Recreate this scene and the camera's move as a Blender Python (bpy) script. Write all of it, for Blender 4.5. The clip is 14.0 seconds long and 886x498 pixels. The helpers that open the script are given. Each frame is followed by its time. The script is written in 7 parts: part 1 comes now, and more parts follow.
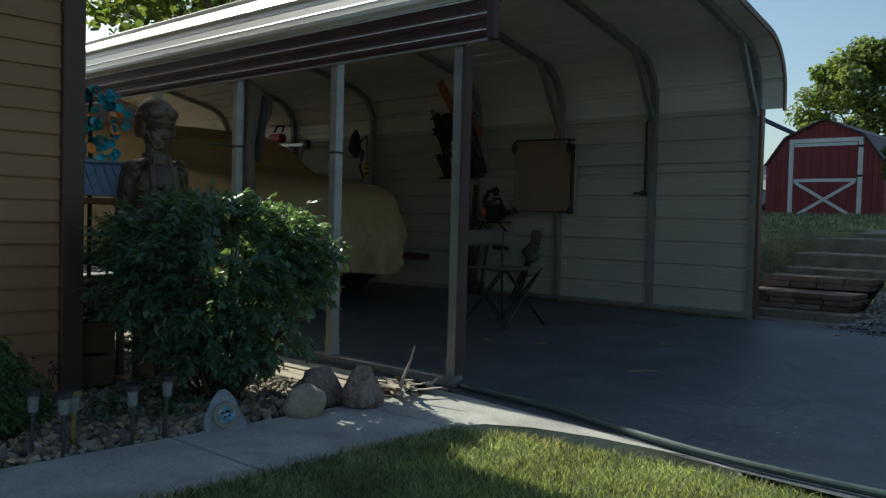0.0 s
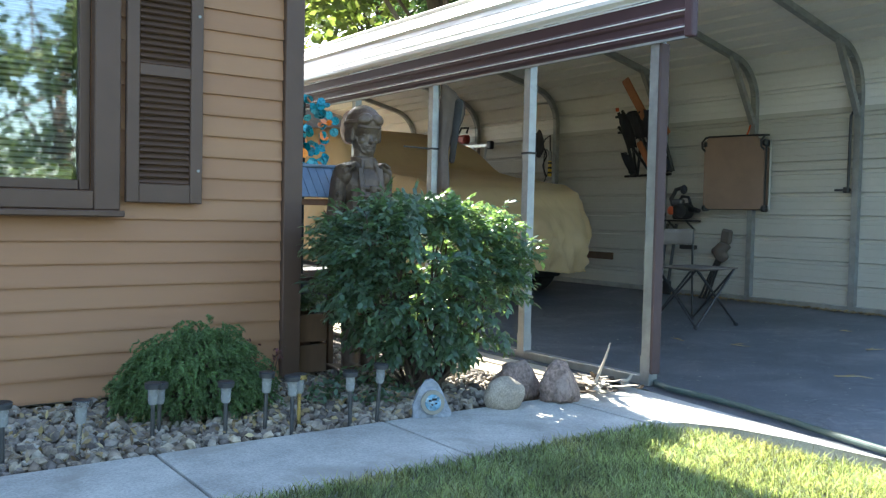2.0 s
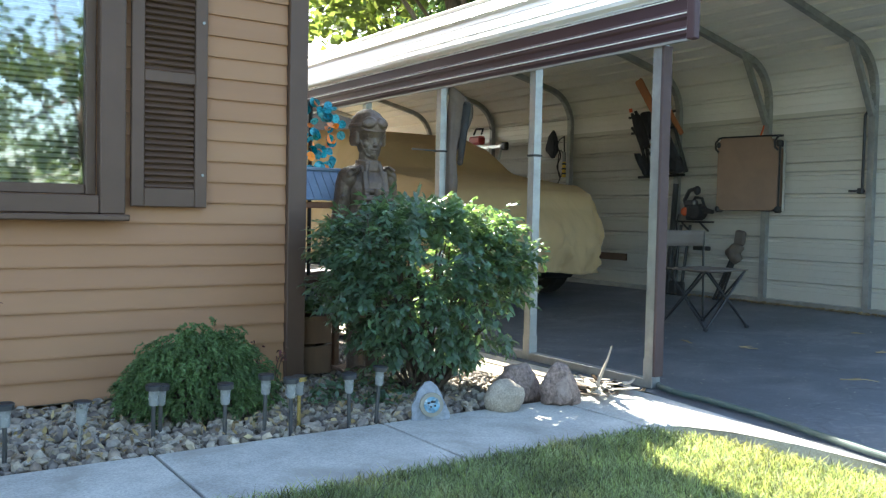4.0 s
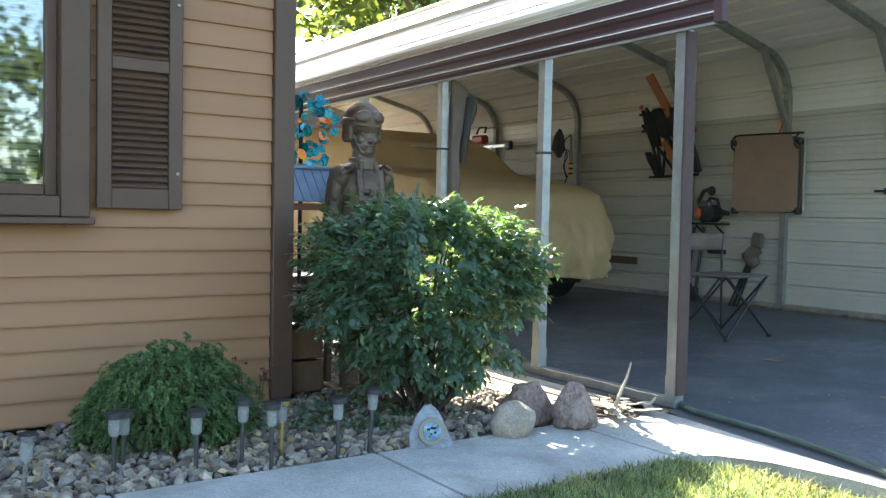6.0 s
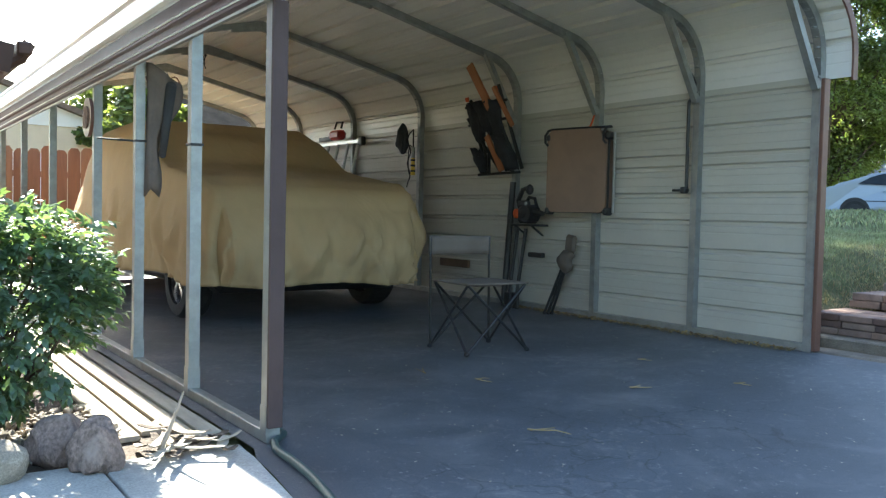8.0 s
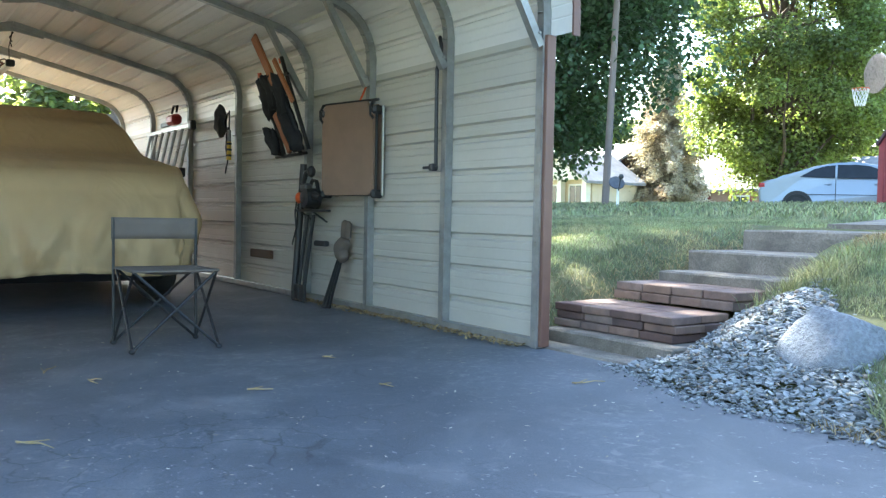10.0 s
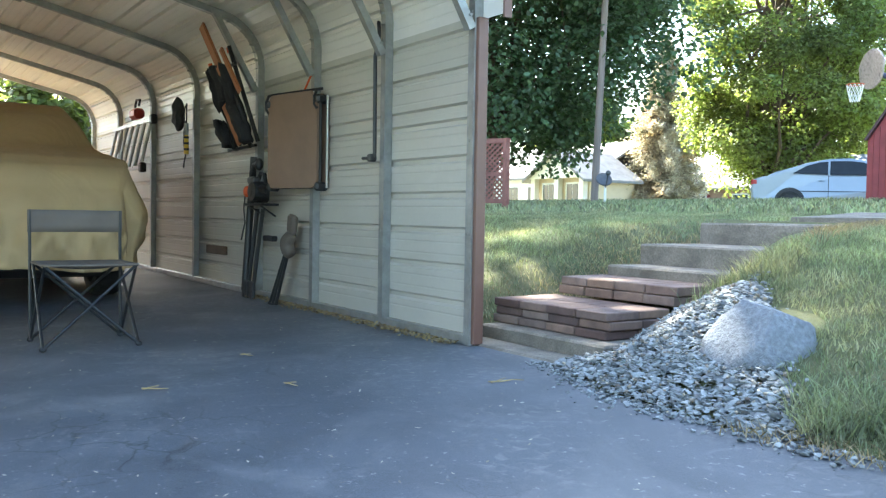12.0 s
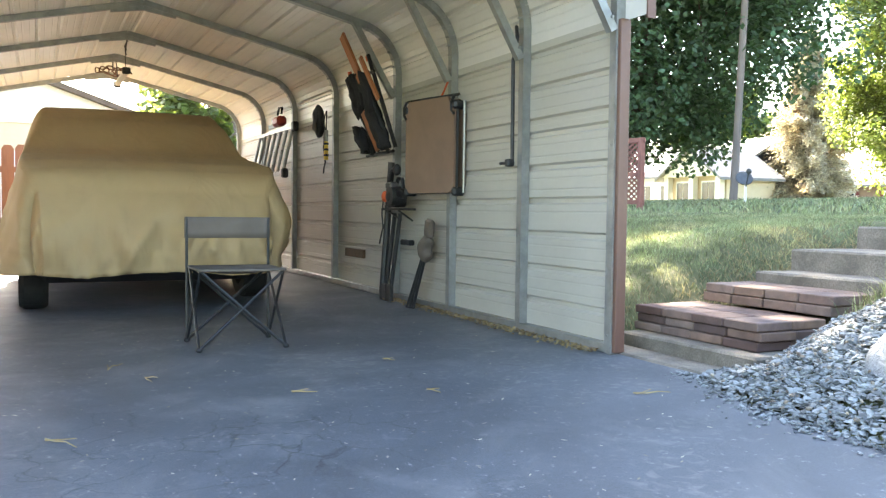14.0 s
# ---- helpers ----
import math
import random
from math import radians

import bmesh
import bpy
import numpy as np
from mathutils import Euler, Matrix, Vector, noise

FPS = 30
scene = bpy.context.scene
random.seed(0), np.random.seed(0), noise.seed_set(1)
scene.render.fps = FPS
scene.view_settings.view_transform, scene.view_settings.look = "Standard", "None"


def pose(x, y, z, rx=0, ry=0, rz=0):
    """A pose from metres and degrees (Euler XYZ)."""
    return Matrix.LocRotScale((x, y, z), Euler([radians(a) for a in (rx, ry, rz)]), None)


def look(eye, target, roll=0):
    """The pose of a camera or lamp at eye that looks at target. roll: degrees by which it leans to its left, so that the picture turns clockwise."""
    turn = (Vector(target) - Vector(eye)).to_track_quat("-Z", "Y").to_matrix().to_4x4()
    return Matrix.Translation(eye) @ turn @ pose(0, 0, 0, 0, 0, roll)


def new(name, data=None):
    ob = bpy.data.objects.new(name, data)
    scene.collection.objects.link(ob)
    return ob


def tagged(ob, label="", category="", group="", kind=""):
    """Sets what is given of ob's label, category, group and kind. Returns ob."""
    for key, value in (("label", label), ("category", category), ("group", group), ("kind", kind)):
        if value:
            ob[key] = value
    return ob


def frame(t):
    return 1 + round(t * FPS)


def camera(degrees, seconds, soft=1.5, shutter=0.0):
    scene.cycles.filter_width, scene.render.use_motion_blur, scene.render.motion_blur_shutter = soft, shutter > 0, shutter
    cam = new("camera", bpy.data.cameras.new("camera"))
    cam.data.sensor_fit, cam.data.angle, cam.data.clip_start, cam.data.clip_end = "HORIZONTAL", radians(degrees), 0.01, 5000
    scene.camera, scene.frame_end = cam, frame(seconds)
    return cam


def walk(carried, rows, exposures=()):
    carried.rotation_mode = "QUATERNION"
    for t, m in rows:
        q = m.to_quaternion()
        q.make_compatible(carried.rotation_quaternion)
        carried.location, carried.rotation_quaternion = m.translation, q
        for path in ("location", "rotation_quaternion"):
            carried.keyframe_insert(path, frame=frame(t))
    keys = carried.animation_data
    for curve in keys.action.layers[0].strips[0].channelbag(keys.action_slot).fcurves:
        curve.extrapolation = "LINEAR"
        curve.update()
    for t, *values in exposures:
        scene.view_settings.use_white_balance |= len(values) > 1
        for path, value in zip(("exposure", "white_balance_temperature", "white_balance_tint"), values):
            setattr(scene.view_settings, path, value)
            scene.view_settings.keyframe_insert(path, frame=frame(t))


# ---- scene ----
cam = camera(54.5, 14.0, 1.3)
METRES, EYE, TILT, LEAN, TURN = 5.488, 0.9, 0.0, 0.0, 42.7
ROWS = [
    (0.0, 0.0, 0.0, 0.0, 0.05, -1.91, -1.43),
    (0.5, -0.0085, -0.0064, 0.0003, 7.87, -2.13, -1.25),
    (1.0, -0.0157, -0.0122, 0.0008, 8.16, -2.14, -1.29),
    (1.5, -0.021, -0.0164, 0.0002, 8.18, -2.14, -1.34),
    (2.0, -0.0186, -0.0241, -0.0007, 11.58, -2.24, -1.27),
    (2.5, -0.0096, -0.0271, 0.001, 13.02, -2.27, -1.22),
    (3.0, -0.001, -0.0286, 0.0032, 13.05, -2.28, -1.2),
    (5.5, 0.0037, -0.0012, 0.0028, 13.15, -2.31, -1.15),
    (6.0, -0.0157, 0.0502, 0.0041, 13.22, -2.21, -1.13),
    (6.5, -0.02, 0.0737, 0.0032, 13.29, -2.33, -1.14),
    (7.0, 0.0373, 0.1115, 0.0028, 13.34, -2.29, -1.2),
    (7.5, 0.1565, 0.1747, 0.0086, 13.26, -2.34, -1.33),
    (8.0, 0.2872, 0.2377, 0.0129, 13.15, -2.27, -1.31),
    (8.5, 0.395, 0.2912, 0.0112, 13.13, -2.25, -1.26),
    (9.0, 0.48, 0.3479, 0.0072, 13.14, -2.25, -1.21),
    (11.5, 0.6615, 0.4984, -0.0146, 13.47, -2.28, -0.97),
    (12.0, 0.6629, 0.4983, -0.0111, 13.55, -2.29, -1.0),
    (12.5, 0.6642, 0.5016, -0.0084, 10.38, -2.21, -1.11),
    (13.0, 0.6638, 0.5027, -0.0073, 6.15, -2.12, -1.28),
    (13.5, 0.6582, 0.4999, -0.0072, 13.27, -2.27, -1.03),
    (14.0, 0.6512, 0.4971, -0.0048, 22.05, -2.44, -0.71),
]
# the clip's camera opens dark and lifts its exposure over the first seconds
EXPOSE = ((0.0, 0.1, 6200), (0.4, 0.95, 6100), (1.0, 1.6, 6050), (1.4, 2.32, 6050), (2.0, 2.56, 6100), (3.0, 2.64, 6200), (6.5, 2.70, 6400), (7.5, 2.72, 6250),
          (8.1, 2.55, 6250), (8.6, 2.72, 6200), (9.0, 3.18, 6050), (11.5, 3.32, 6250), (12.5, 3.34, 6450), (13.0, 3.0, 6300), (13.5, 3.3, 6650), (14.0, 3.65, 7050))
walk(cam, [(t, pose(0, 0, EYE, TILT, LEAN, TURN) @ pose(METRES * x, METRES * y, METRES * z, 90 + pitch, roll, yaw)) for t, x, y, z, yaw, pitch, roll in ROWS],
     [(t, e, k, -1 if t < 1.2 else 4 if t < 13.9 else 9) for t, e, k in EXPOSE])

# ---- world, sun ----
SUN_EL, SUN_TURN = 37.0, 4.0          # the sun stands over -x, a little towards +y
sun_dir = Vector((-math.cos(radians(SUN_EL)) * math.cos(radians(SUN_TURN)),
                  math.cos(radians(SUN_EL)) * math.sin(radians(SUN_TURN)), math.sin(radians(SUN_EL))))
world = bpy.data.worlds.new("World")
scene.world = world
world.use_nodes = True
wn, wl = world.node_tree.nodes, world.node_tree.links
sky = wn.new("ShaderNodeTexSky")
sky.sky_type = 'NISHITA'
sky.sun_disc = False
sky.sun_elevation = radians(SUN_EL)
sky.sun_rotation = math.atan2(sun_dir.x, sun_dir.y)
sky.air_density, sky.dust_density, sky.ozone_density = 1.0, 1.6, 1.0
wl.new(sky.outputs[0], wn["Background"].inputs[0])
wn["Background"].inputs[1].default_value = 0.12
sun_data = bpy.data.lights.new("sun", 'SUN')
sun_data.energy, sun_data.angle, sun_data.color = 5.0, radians(0.53), (1.0, 0.93, 0.82)
sun = new("sun", sun_data)
sun.matrix_world = look(sun_dir * 60, (0, 0, 0))


# ---- materials ----
def material(name, colour, rough=0.6, metal=0.0, vary=0.25, scale=6.0, fine=60.0, bump=0.15, depth=0.004,
             stain=None, stain_scale=1.5, stain_amount=0.5, island=0.0, objrand=0.0, stretch=(1, 1, 1), coord="Object",
             spec=0.5, trans=0.0, grain=0.4, glow=(1.6, 1.7, 0.9), cracks=0.0, specks=0.0, creases=0.0, uneven=0.1):
    """Principled surface with variation at two scales, a stain colour and fine relief."""
    m = bpy.data.materials.new(name)
    m.use_nodes = True
    n, l = m.node_tree.nodes, m.node_tree.links
    b = n["Principled BSDF"]
    tc = n.new("ShaderNodeTexCoord")
    mp = n.new("ShaderNodeMapping")
    mp.inputs["Scale"].default_value = stretch
    if coord == "World":
        geo = n.new("ShaderNodeNewGeometry")
        l.new(geo.outputs["Position"], mp.inputs["Vector"])
    else:
        l.new(tc.outputs[coord], mp.inputs["Vector"])

    def noise_node(s, detail=5.0, distortion=0.0):
        t = n.new("ShaderNodeTexNoise")
        t.inputs["Scale"].default_value = s
        t.inputs["Detail"].default_value = detail
        t.inputs["Roughness"].default_value = 0.6
        t.inputs["Distortion"].default_value = distortion
        l.new(mp.outputs[0], t.inputs["Vector"])
        return t
    big, small = noise_node(scale, 4, 0.3), noise_node(fine, 6)

    def mix(kind, fac, a, c):
        k = n.new("ShaderNodeMix")
        k.data_type, k.blend_type = 'RGBA', kind
        if isinstance(fac, float):
            k.inputs[0].default_value = fac
        else:
            l.new(fac, k.inputs[0])
        for sock, v in ((k.inputs[6], a), (k.inputs[7], c)):
            if isinstance(v, tuple):
                sock.default_value = (*v, 1)
            else:
                l.new(v, sock)
        return k.outputs[2]

    def ramp(src, lo, hi, a=0.0, c=1.0):
        r = n.new("ShaderNodeMapRange")
        r.inputs["From Min"].default_value, r.inputs["From Max"].default_value = lo, hi
        r.inputs["To Min"].default_value, r.inputs["To Max"].default_value = a, c
        l.new(src, r.inputs["Value"])
        return r.outputs[0]
    dark = tuple(c * (1 - vary) for c in colour)
    light = tuple(min(1.0, c * (1 + vary)) for c in colour)
    col = mix('MIX', ramp(big.outputs[0], 0.3, 0.7), dark, light)
    fd = tuple([1 - grain * vary] * 3)
    fl = tuple([1 + grain * vary] * 3)
    col = mix('MULTIPLY', 1.0, col, mix('MIX', ramp(small.outputs[0], 0.3, 0.7), fd, fl))
    if stain:
        st = noise_node(stain_scale, 7, 0.6)
        col = mix('MIX', ramp(st.outputs[0], 0.5, 0.72, 0.0, stain_amount), col, stain)
    if island or objrand:
        if island:
            src = n.new("ShaderNodeNewGeometry").outputs["Random Per Island"]
        else:
            src = n.new("ShaderNodeObjectInfo").outputs["Random"]
        a = island or objrand
        hs = n.new("ShaderNodeHueSaturation")
        l.new(ramp(src, 0, 1, 1 - a, 1 + a), hs.inputs["Value"])
        l.new(ramp(src, 0, 1, 0.5 - 0.03 * a, 0.5 + 0.03 * a), hs.inputs["Hue"])
        spread = n.new("ShaderNodeMath")
        spread.operation = 'MULTIPLY'
        spread.inputs[1].default_value = 7.31
        l.new(src, spread.inputs[0])
        fr_ = n.new("ShaderNodeMath")
        fr_.operation = 'FRACT'
        l.new(spread.outputs[0], fr_.inputs[0])
        l.new(ramp(fr_.outputs[0], 0, 1, 1 - 0.9 * a * a, 1 + 0.3 * a), hs.inputs["Saturation"])
        l.new(col, hs.inputs["Color"])
        col = hs.outputs[0]
    if specks:
        sk = noise_node(38, 2)
        col = mix('MIX', ramp(sk.outputs[0], 0.66, 0.72, 0.0, specks), col, (0.34, 0.34, 0.32))
        sc = noise_node(6.5, 8, 1.2)
        col = mix('MIX', ramp(sc.outputs[0], 0.60, 0.75, 0.0, specks), col, (0.22, 0.22, 0.22))
        scuff, patch = noise_node(20, 10, 0.6), noise_node(0.9, 3)
        both = n.new("ShaderNodeMath")
        both.operation = 'MULTIPLY'
        l.new(ramp(scuff.outputs[0], 0.53, 0.66, 0.0, 0.5), both.inputs[0])
        l.new(ramp(patch.outputs[0], 0.47, 0.60), both.inputs[1])
        col = mix('MIX', both.outputs[0], col, (0.25, 0.245, 0.23))
    if cracks:
        warp = noise_node(2.5, 5)
        add = n.new("ShaderNodeVectorMath")
        add.operation = 'MULTIPLY_ADD'
        add.inputs[1].default_value = (0.35, 0.35, 0.0)
        l.new(warp.outputs[1], add.inputs[0])
        l.new(mp.outputs[0], add.inputs[2])
        vo = n.new("ShaderNodeTexVoronoi")
        vo.feature = 'DISTANCE_TO_EDGE'
        vo.inputs["Scale"].default_value = 4.2
        l.new(add.outputs[0], vo.inputs["Vector"])
        where = noise_node(0.7, 3)
        lines = n.new("ShaderNodeMath")
        lines.operation = 'MULTIPLY'
        l.new(ramp(vo.outputs["Distance"], 0.0, 0.022, cracks, 0.0), lines.inputs[0])
        l.new(ramp(where.outputs[0], 0.48, 0.60), lines.inputs[1])
        col = mix('MIX', lines.outputs[0], col, (0.018, 0.018, 0.018))
    l.new(col, b.inputs["Base Color"])
    l.new(ramp(small.outputs[0], 0.3, 0.7, max(0.02, rough - uneven), min(1, rough + uneven)), b.inputs["Roughness"])
    b.inputs["Metallic"].default_value = metal
    b.inputs["Specular IOR Level"].default_value = spec
    if bump:
        bp = n.new("ShaderNodeBump")
        bp.inputs["Strength"].default_value = bump
        bp.inputs["Distance"].default_value = depth
        l.new(small.outputs[0], bp.inputs["Height"])
        l.new(bp.outputs[0], b.inputs["Normal"])
        if creases:
            rid = noise_node(2.0, 2, 1.2)
            ab = n.new("ShaderNodeMath")
            ab.operation = 'ABSOLUTE'
            l.new(ramp(rid.outputs[0], 0.3, 0.7, -1.0, 1.0), ab.inputs[0])
            b2 = n.new("ShaderNodeBump")
            b2.inputs["Strength"].default_value = creases
            b2.inputs["Distance"].default_value = 0.05
            b2.invert = True
            l.new(ramp(ab.outputs[0], 0.0, 0.35), b2.inputs["Height"])
            l.new(bp.outputs[0], b2.inputs["Normal"])
            l.new(b2.outputs[0], b.inputs["Normal"])
    if trans:
        tr = n.new("ShaderNodeBsdfTranslucent")
        l.new(mix('MULTIPLY', 1.0, col, glow), tr.inputs[0])
        ms = n.new("ShaderNodeMixShader")
        ms.inputs[0].default_value = trans
        l.new(b.outputs[0], ms.inputs[1])
        l.new(tr.outputs[0], ms.inputs[2])
        l.new(ms.outputs[0], n["Material Output"].inputs[0])
    return m


def glass(name, tint=(0.9, 0.95, 0.95), rough=0.02):
    m = bpy.data.materials.new(name)
    m.use_nodes = True
    b = m.node_tree.nodes["Principled BSDF"]
    b.inputs["Base Color"].default_value = (*tint, 1)
    b.inputs["Roughness"].default_value = rough
    b.inputs["Transmission Weight"].default_value = 1.0
    b.inputs["IOR"].default_value = 2.3
    return m


M_soil = material("soil_turf", (0.10, 0.11, 0.045), 0.95, vary=0.35, scale=1.2, fine=45, bump=0.5, depth=0.02,
                  stain=(0.20, 0.17, 0.08), stain_scale=0.9, stain_amount=0.6, coord="World")
M_asphalt = material("asphalt", (0.086, 0.094, 0.105), 0.58, vary=0.35, scale=0.9, fine=160, bump=0.35, depth=0.004,
                     stain=(0.20, 0.20, 0.20), stain_scale=1.6, stain_amount=0.6, coord="World", grain=1.3, cracks=0.6, specks=0.5)
M_concrete = material("concrete", (0.42, 0.405, 0.365), 0.85, vary=0.26, scale=2.5, fine=120, bump=0.4, depth=0.003,
                      stain=(0.27, 0.25, 0.21), stain_scale=3.4, stain_amount=0.8, coord="World", grain=1.0)
M_old_concrete = material("weathered_concrete", (0.195, 0.168, 0.135), 0.9, vary=0.32, scale=4, fine=110, bump=0.5, depth=0.006,
                          stain=(0.09, 0.078, 0.06), stain_scale=5, stain_amount=0.8, coord="World", grain=1.2)
M_siding = material("tan_siding_paint", (0.365, 0.190, 0.096), 0.62, vary=0.07, scale=2, fine=55, bump=0.2, depth=0.002,
                    stretch=(1, 0.25, 2.5), objrand=0.05, coord="World", stain=(0.33, 0.19, 0.10), stain_scale=2.0, stain_amount=0.35)
M_brown = material("dark_brown_paint", (0.105, 0.060, 0.040), 0.55, vary=0.12, scale=4, fine=70, bump=0.15, depth=0.002, coord="World")
M_panel = material("cream_sheet_metal", (0.475, 0.45, 0.385), 0.42, uneven=0.03, metal=0.0, vary=0.06, scale=1.6, fine=30, bump=0.05, depth=0.002,
                   stain=(0.46, 0.43, 0.36), stain_scale=0.9, stain_amount=0.3, coord="World")
M_roof = material("white_sheet_roof", (0.70, 0.67, 0.62), 0.33, uneven=0.03, vary=0.05, scale=1.6, fine=30, bump=0.0,
                  stain=(0.58, 0.54, 0.47), stain_scale=0.8, stain_amount=0.25, coord="World")
M_trim = material("brown_sheet_trim", (0.070, 0.036, 0.040), 0.5, uneven=0.02, spec=0.3, vary=0.1, scale=2, fine=40, bump=0.0, depth=0.001, coord="World")
M_rust_trim = material("rust_brown_trim", (0.16, 0.078, 0.054), 0.42, vary=0.12, scale=3, fine=50, bump=0.05, depth=0.001, coord="World")
M_galv = material("galvanised_steel", (0.34, 0.35, 0.34), 0.5, metal=0.7, vary=0.18, scale=9, fine=40, bump=0.08, depth=0.001,
                  stain=(0.36, 0.34, 0.30), stain_scale=4, stain_amount=0.4, coord="World")
M_cover = material("tan_car_cover_cloth", (0.47, 0.335, 0.175), 0.8, vary=0.07, scale=1.5, fine=220, bump=0.15, depth=0.001,
                   coord="World", stain=(0.36, 0.26, 0.13), stain_scale=1.5, stain_amount=0.35, stretch=(1, 1, 0.45), creases=0.06)
M_black = material("black_plastic", (0.018, 0.018, 0.019), 0.5, vary=0.2, scale=9, fine=90, bump=0.05, depth=0.001)
M_tyre = material("tyre_rubber", (0.022, 0.022, 0.022), 0.8, vary=0.25, scale=9, fine=80, bump=0.2, depth=0.002)
M_alloy = material("alloy_wheel", (0.55, 0.55, 0.56), 0.3, metal=0.9, vary=0.1, scale=9, fine=80, bump=0.02, depth=0.001)
M_leaf = material("bush_leaf", (0.092, 0.155, 0.105), 0.36, vary=0.25, scale=5, fine=30, bump=0.0, island=0.35, trans=0.40, glow=(2.4, 2.2, 0.8), coord="World", spec=0.75)
M_leaf_tree = material("maple_leaf", (0.125, 0.165, 0.078), 0.5, vary=0.35, scale=0.5, fine=8, bump=0.0, island=0.45, trans=0.50, glow=(2.2, 2.1, 0.8), coord="World", spec=0.3)
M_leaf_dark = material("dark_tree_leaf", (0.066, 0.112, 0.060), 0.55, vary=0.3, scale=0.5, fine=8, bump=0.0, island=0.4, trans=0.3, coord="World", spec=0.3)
# bright haze is put into the pale needle colour; the stain is browning
M_hazy_needle = material("hazy_spruce_needle", (0.46, 0.43, 0.35), 0.7, vary=0.3, scale=0.4, fine=6, bump=0.0, island=0.3, trans=0.45, glow=(1.4, 1.3, 1.0), coord="World",
                    stain=(0.42, 0.29, 0.17), stain_scale=0.45, stain_amount=0.8, spec=0.2)
M_bark = material("bark", (0.10, 0.075, 0.055), 0.95, vary=0.35, scale=6, fine=30, bump=0.8, depth=0.02, stretch=(1, 1, 0.25), coord="World")
M_wood_dark = material("weathered_brown_wood", (0.13, 0.080, 0.050), 0.85, vary=0.3, scale=5, fine=45, bump=0.4, depth=0.003,
                       stretch=(1, 1, 0.2), objrand=0.2, coord="World")
M_fence = material("cedar_fence_wood", (0.33, 0.165, 0.095), 0.85, vary=0.25, scale=3, fine=40, bump=0.4, depth=0.003,
                   stretch=(1, 1, 0.15), objrand=0.2, coord="World")
M_grass = material("grass_blade", (0.205, 0.245, 0.150), 0.6, vary=0.4, scale=3.0, fine=5, bump=0.0, island=0.7, trans=0.5, glow=(2.1, 2.0, 0.8), coord="World",
                   stain=(0.40, 0.35, 0.20), stain_scale=1.6, stain_amount=0.8, spec=0.3)
M_bank_grass = material("bank_grass_blade", (0.195, 0.222, 0.135), 0.65, vary=0.4, scale=1.2, fine=5, bump=0.0, island=0.5, trans=0.3, coord="World",
                        stain=(0.46, 0.39, 0.25), stain_scale=2.2, stain_amount=0.8, spec=0.3)
M_white = material("white_paint", (0.78, 0.78, 0.75), 0.6, vary=0.06, scale=3, fine=40, bump=0.1, depth=0.002, coord="World",
                   stain=(0.55, 0.53, 0.48), stain_scale=4, stain_amount=0.4)
M_shingle = material("brown_roof_shingle", (0.13, 0.095, 0.075), 0.9, vary=0.3, scale=3, fine=50, bump=0.4, depth=0.006, objrand=0.2, coord="World")


# ---- mesh helpers ----
def part(name, bm, mat, parent=None, label="", smooth=False):
    """Links a bmesh as one mesh object, under a thing or a part where one is given."""
    me = bpy.data.meshes.new(name)
    bm.normal_update()
    bm.to_mesh(me)
    bm.free()
    me.materials.append(mat)
    if smooth:
        for p in me.polygons:
            p.use_smooth = True
    ob = new(name, me)
    if parent is not None:
        ob.parent = parent
        ob.matrix_parent_inverse = parent.matrix_basis.inverted()
    if label:
        ob["label"] = label
    return ob


def thing(name, label, category, at=(0, 0, 0), group="", kind=""):
    ob = new(name)
    ob.empty_display_size = 0.1
    ob.location = at
    return tagged(ob, label, category, group, kind)


def box(bm, c, s, m=None, bevel=0.0):
    r = bmesh.ops.create_cube(bm, size=1.0)["verts"]
    bmesh.ops.scale(bm, vec=s, verts=r)
    if bevel:
        edges = list({e for v in r for e in v.link_edges})
        r2 = bmesh.ops.bevel(bm, geom=edges, offset=bevel, segments=1, affect='EDGES', profile=0.5)
        r = list({v for f in r2["faces"] for v in f.verts} | {v for v in r if v.is_valid})
    t = Matrix.Translation(c)
    if m is not None:
        t = t @ m
    bmesh.ops.transform(bm, matrix=t, verts=r)
    return r


def rod(bm, a, b, r, r2=None, seg=8):
    a, b = Vector(a), Vector(b)
    d = b - a
    m = Matrix.Translation((a + b) / 2) @ d.to_track_quat('Z', 'Y').to_matrix().to_4x4()
    return bmesh.ops.create_cone(bm, cap_ends=True, segments=seg, radius1=r, radius2=r if r2 is None else r2,
                                 depth=d.length, matrix=m)["verts"]


def pipe(bm, pts, r, seg=8):
    """A round tube along a path, as one closed surface."""
    pts = [Vector(p) for p in pts]
    side = None
    rings = []
    for i, p in enumerate(pts):
        t = (pts[min(i + 1, len(pts) - 1)] - pts[max(i - 1, 0)]).normalized()
        if side is None:
            side = t.orthogonal().normalized()
        side = (side - t * side.dot(t)).normalized()
        up = t.cross(side)
        rings.append([bm.verts.new(p + (side * math.cos(6.2832 * k / seg) + up * math.sin(6.2832 * k / seg)) * r) for k in range(seg)])
    for a, b in zip(rings, rings[1:]):
        for k in range(seg):
            bm.faces.new((a[k], a[(k + 1) % seg], b[(k + 1) % seg], b[k]))
    bm.faces.new(rings[0][::-1])
    bm.faces.new(rings[-1])


def blob(bm, c, s, m=None, sub=2):
    t = Matrix.Translation(c)
    if m is not None:
        t = t @ m
    return bmesh.ops.create_icosphere(bm, subdivisions=sub, radius=1.0, matrix=t @ Matrix.Diagonal((*s, 1)))["verts"]


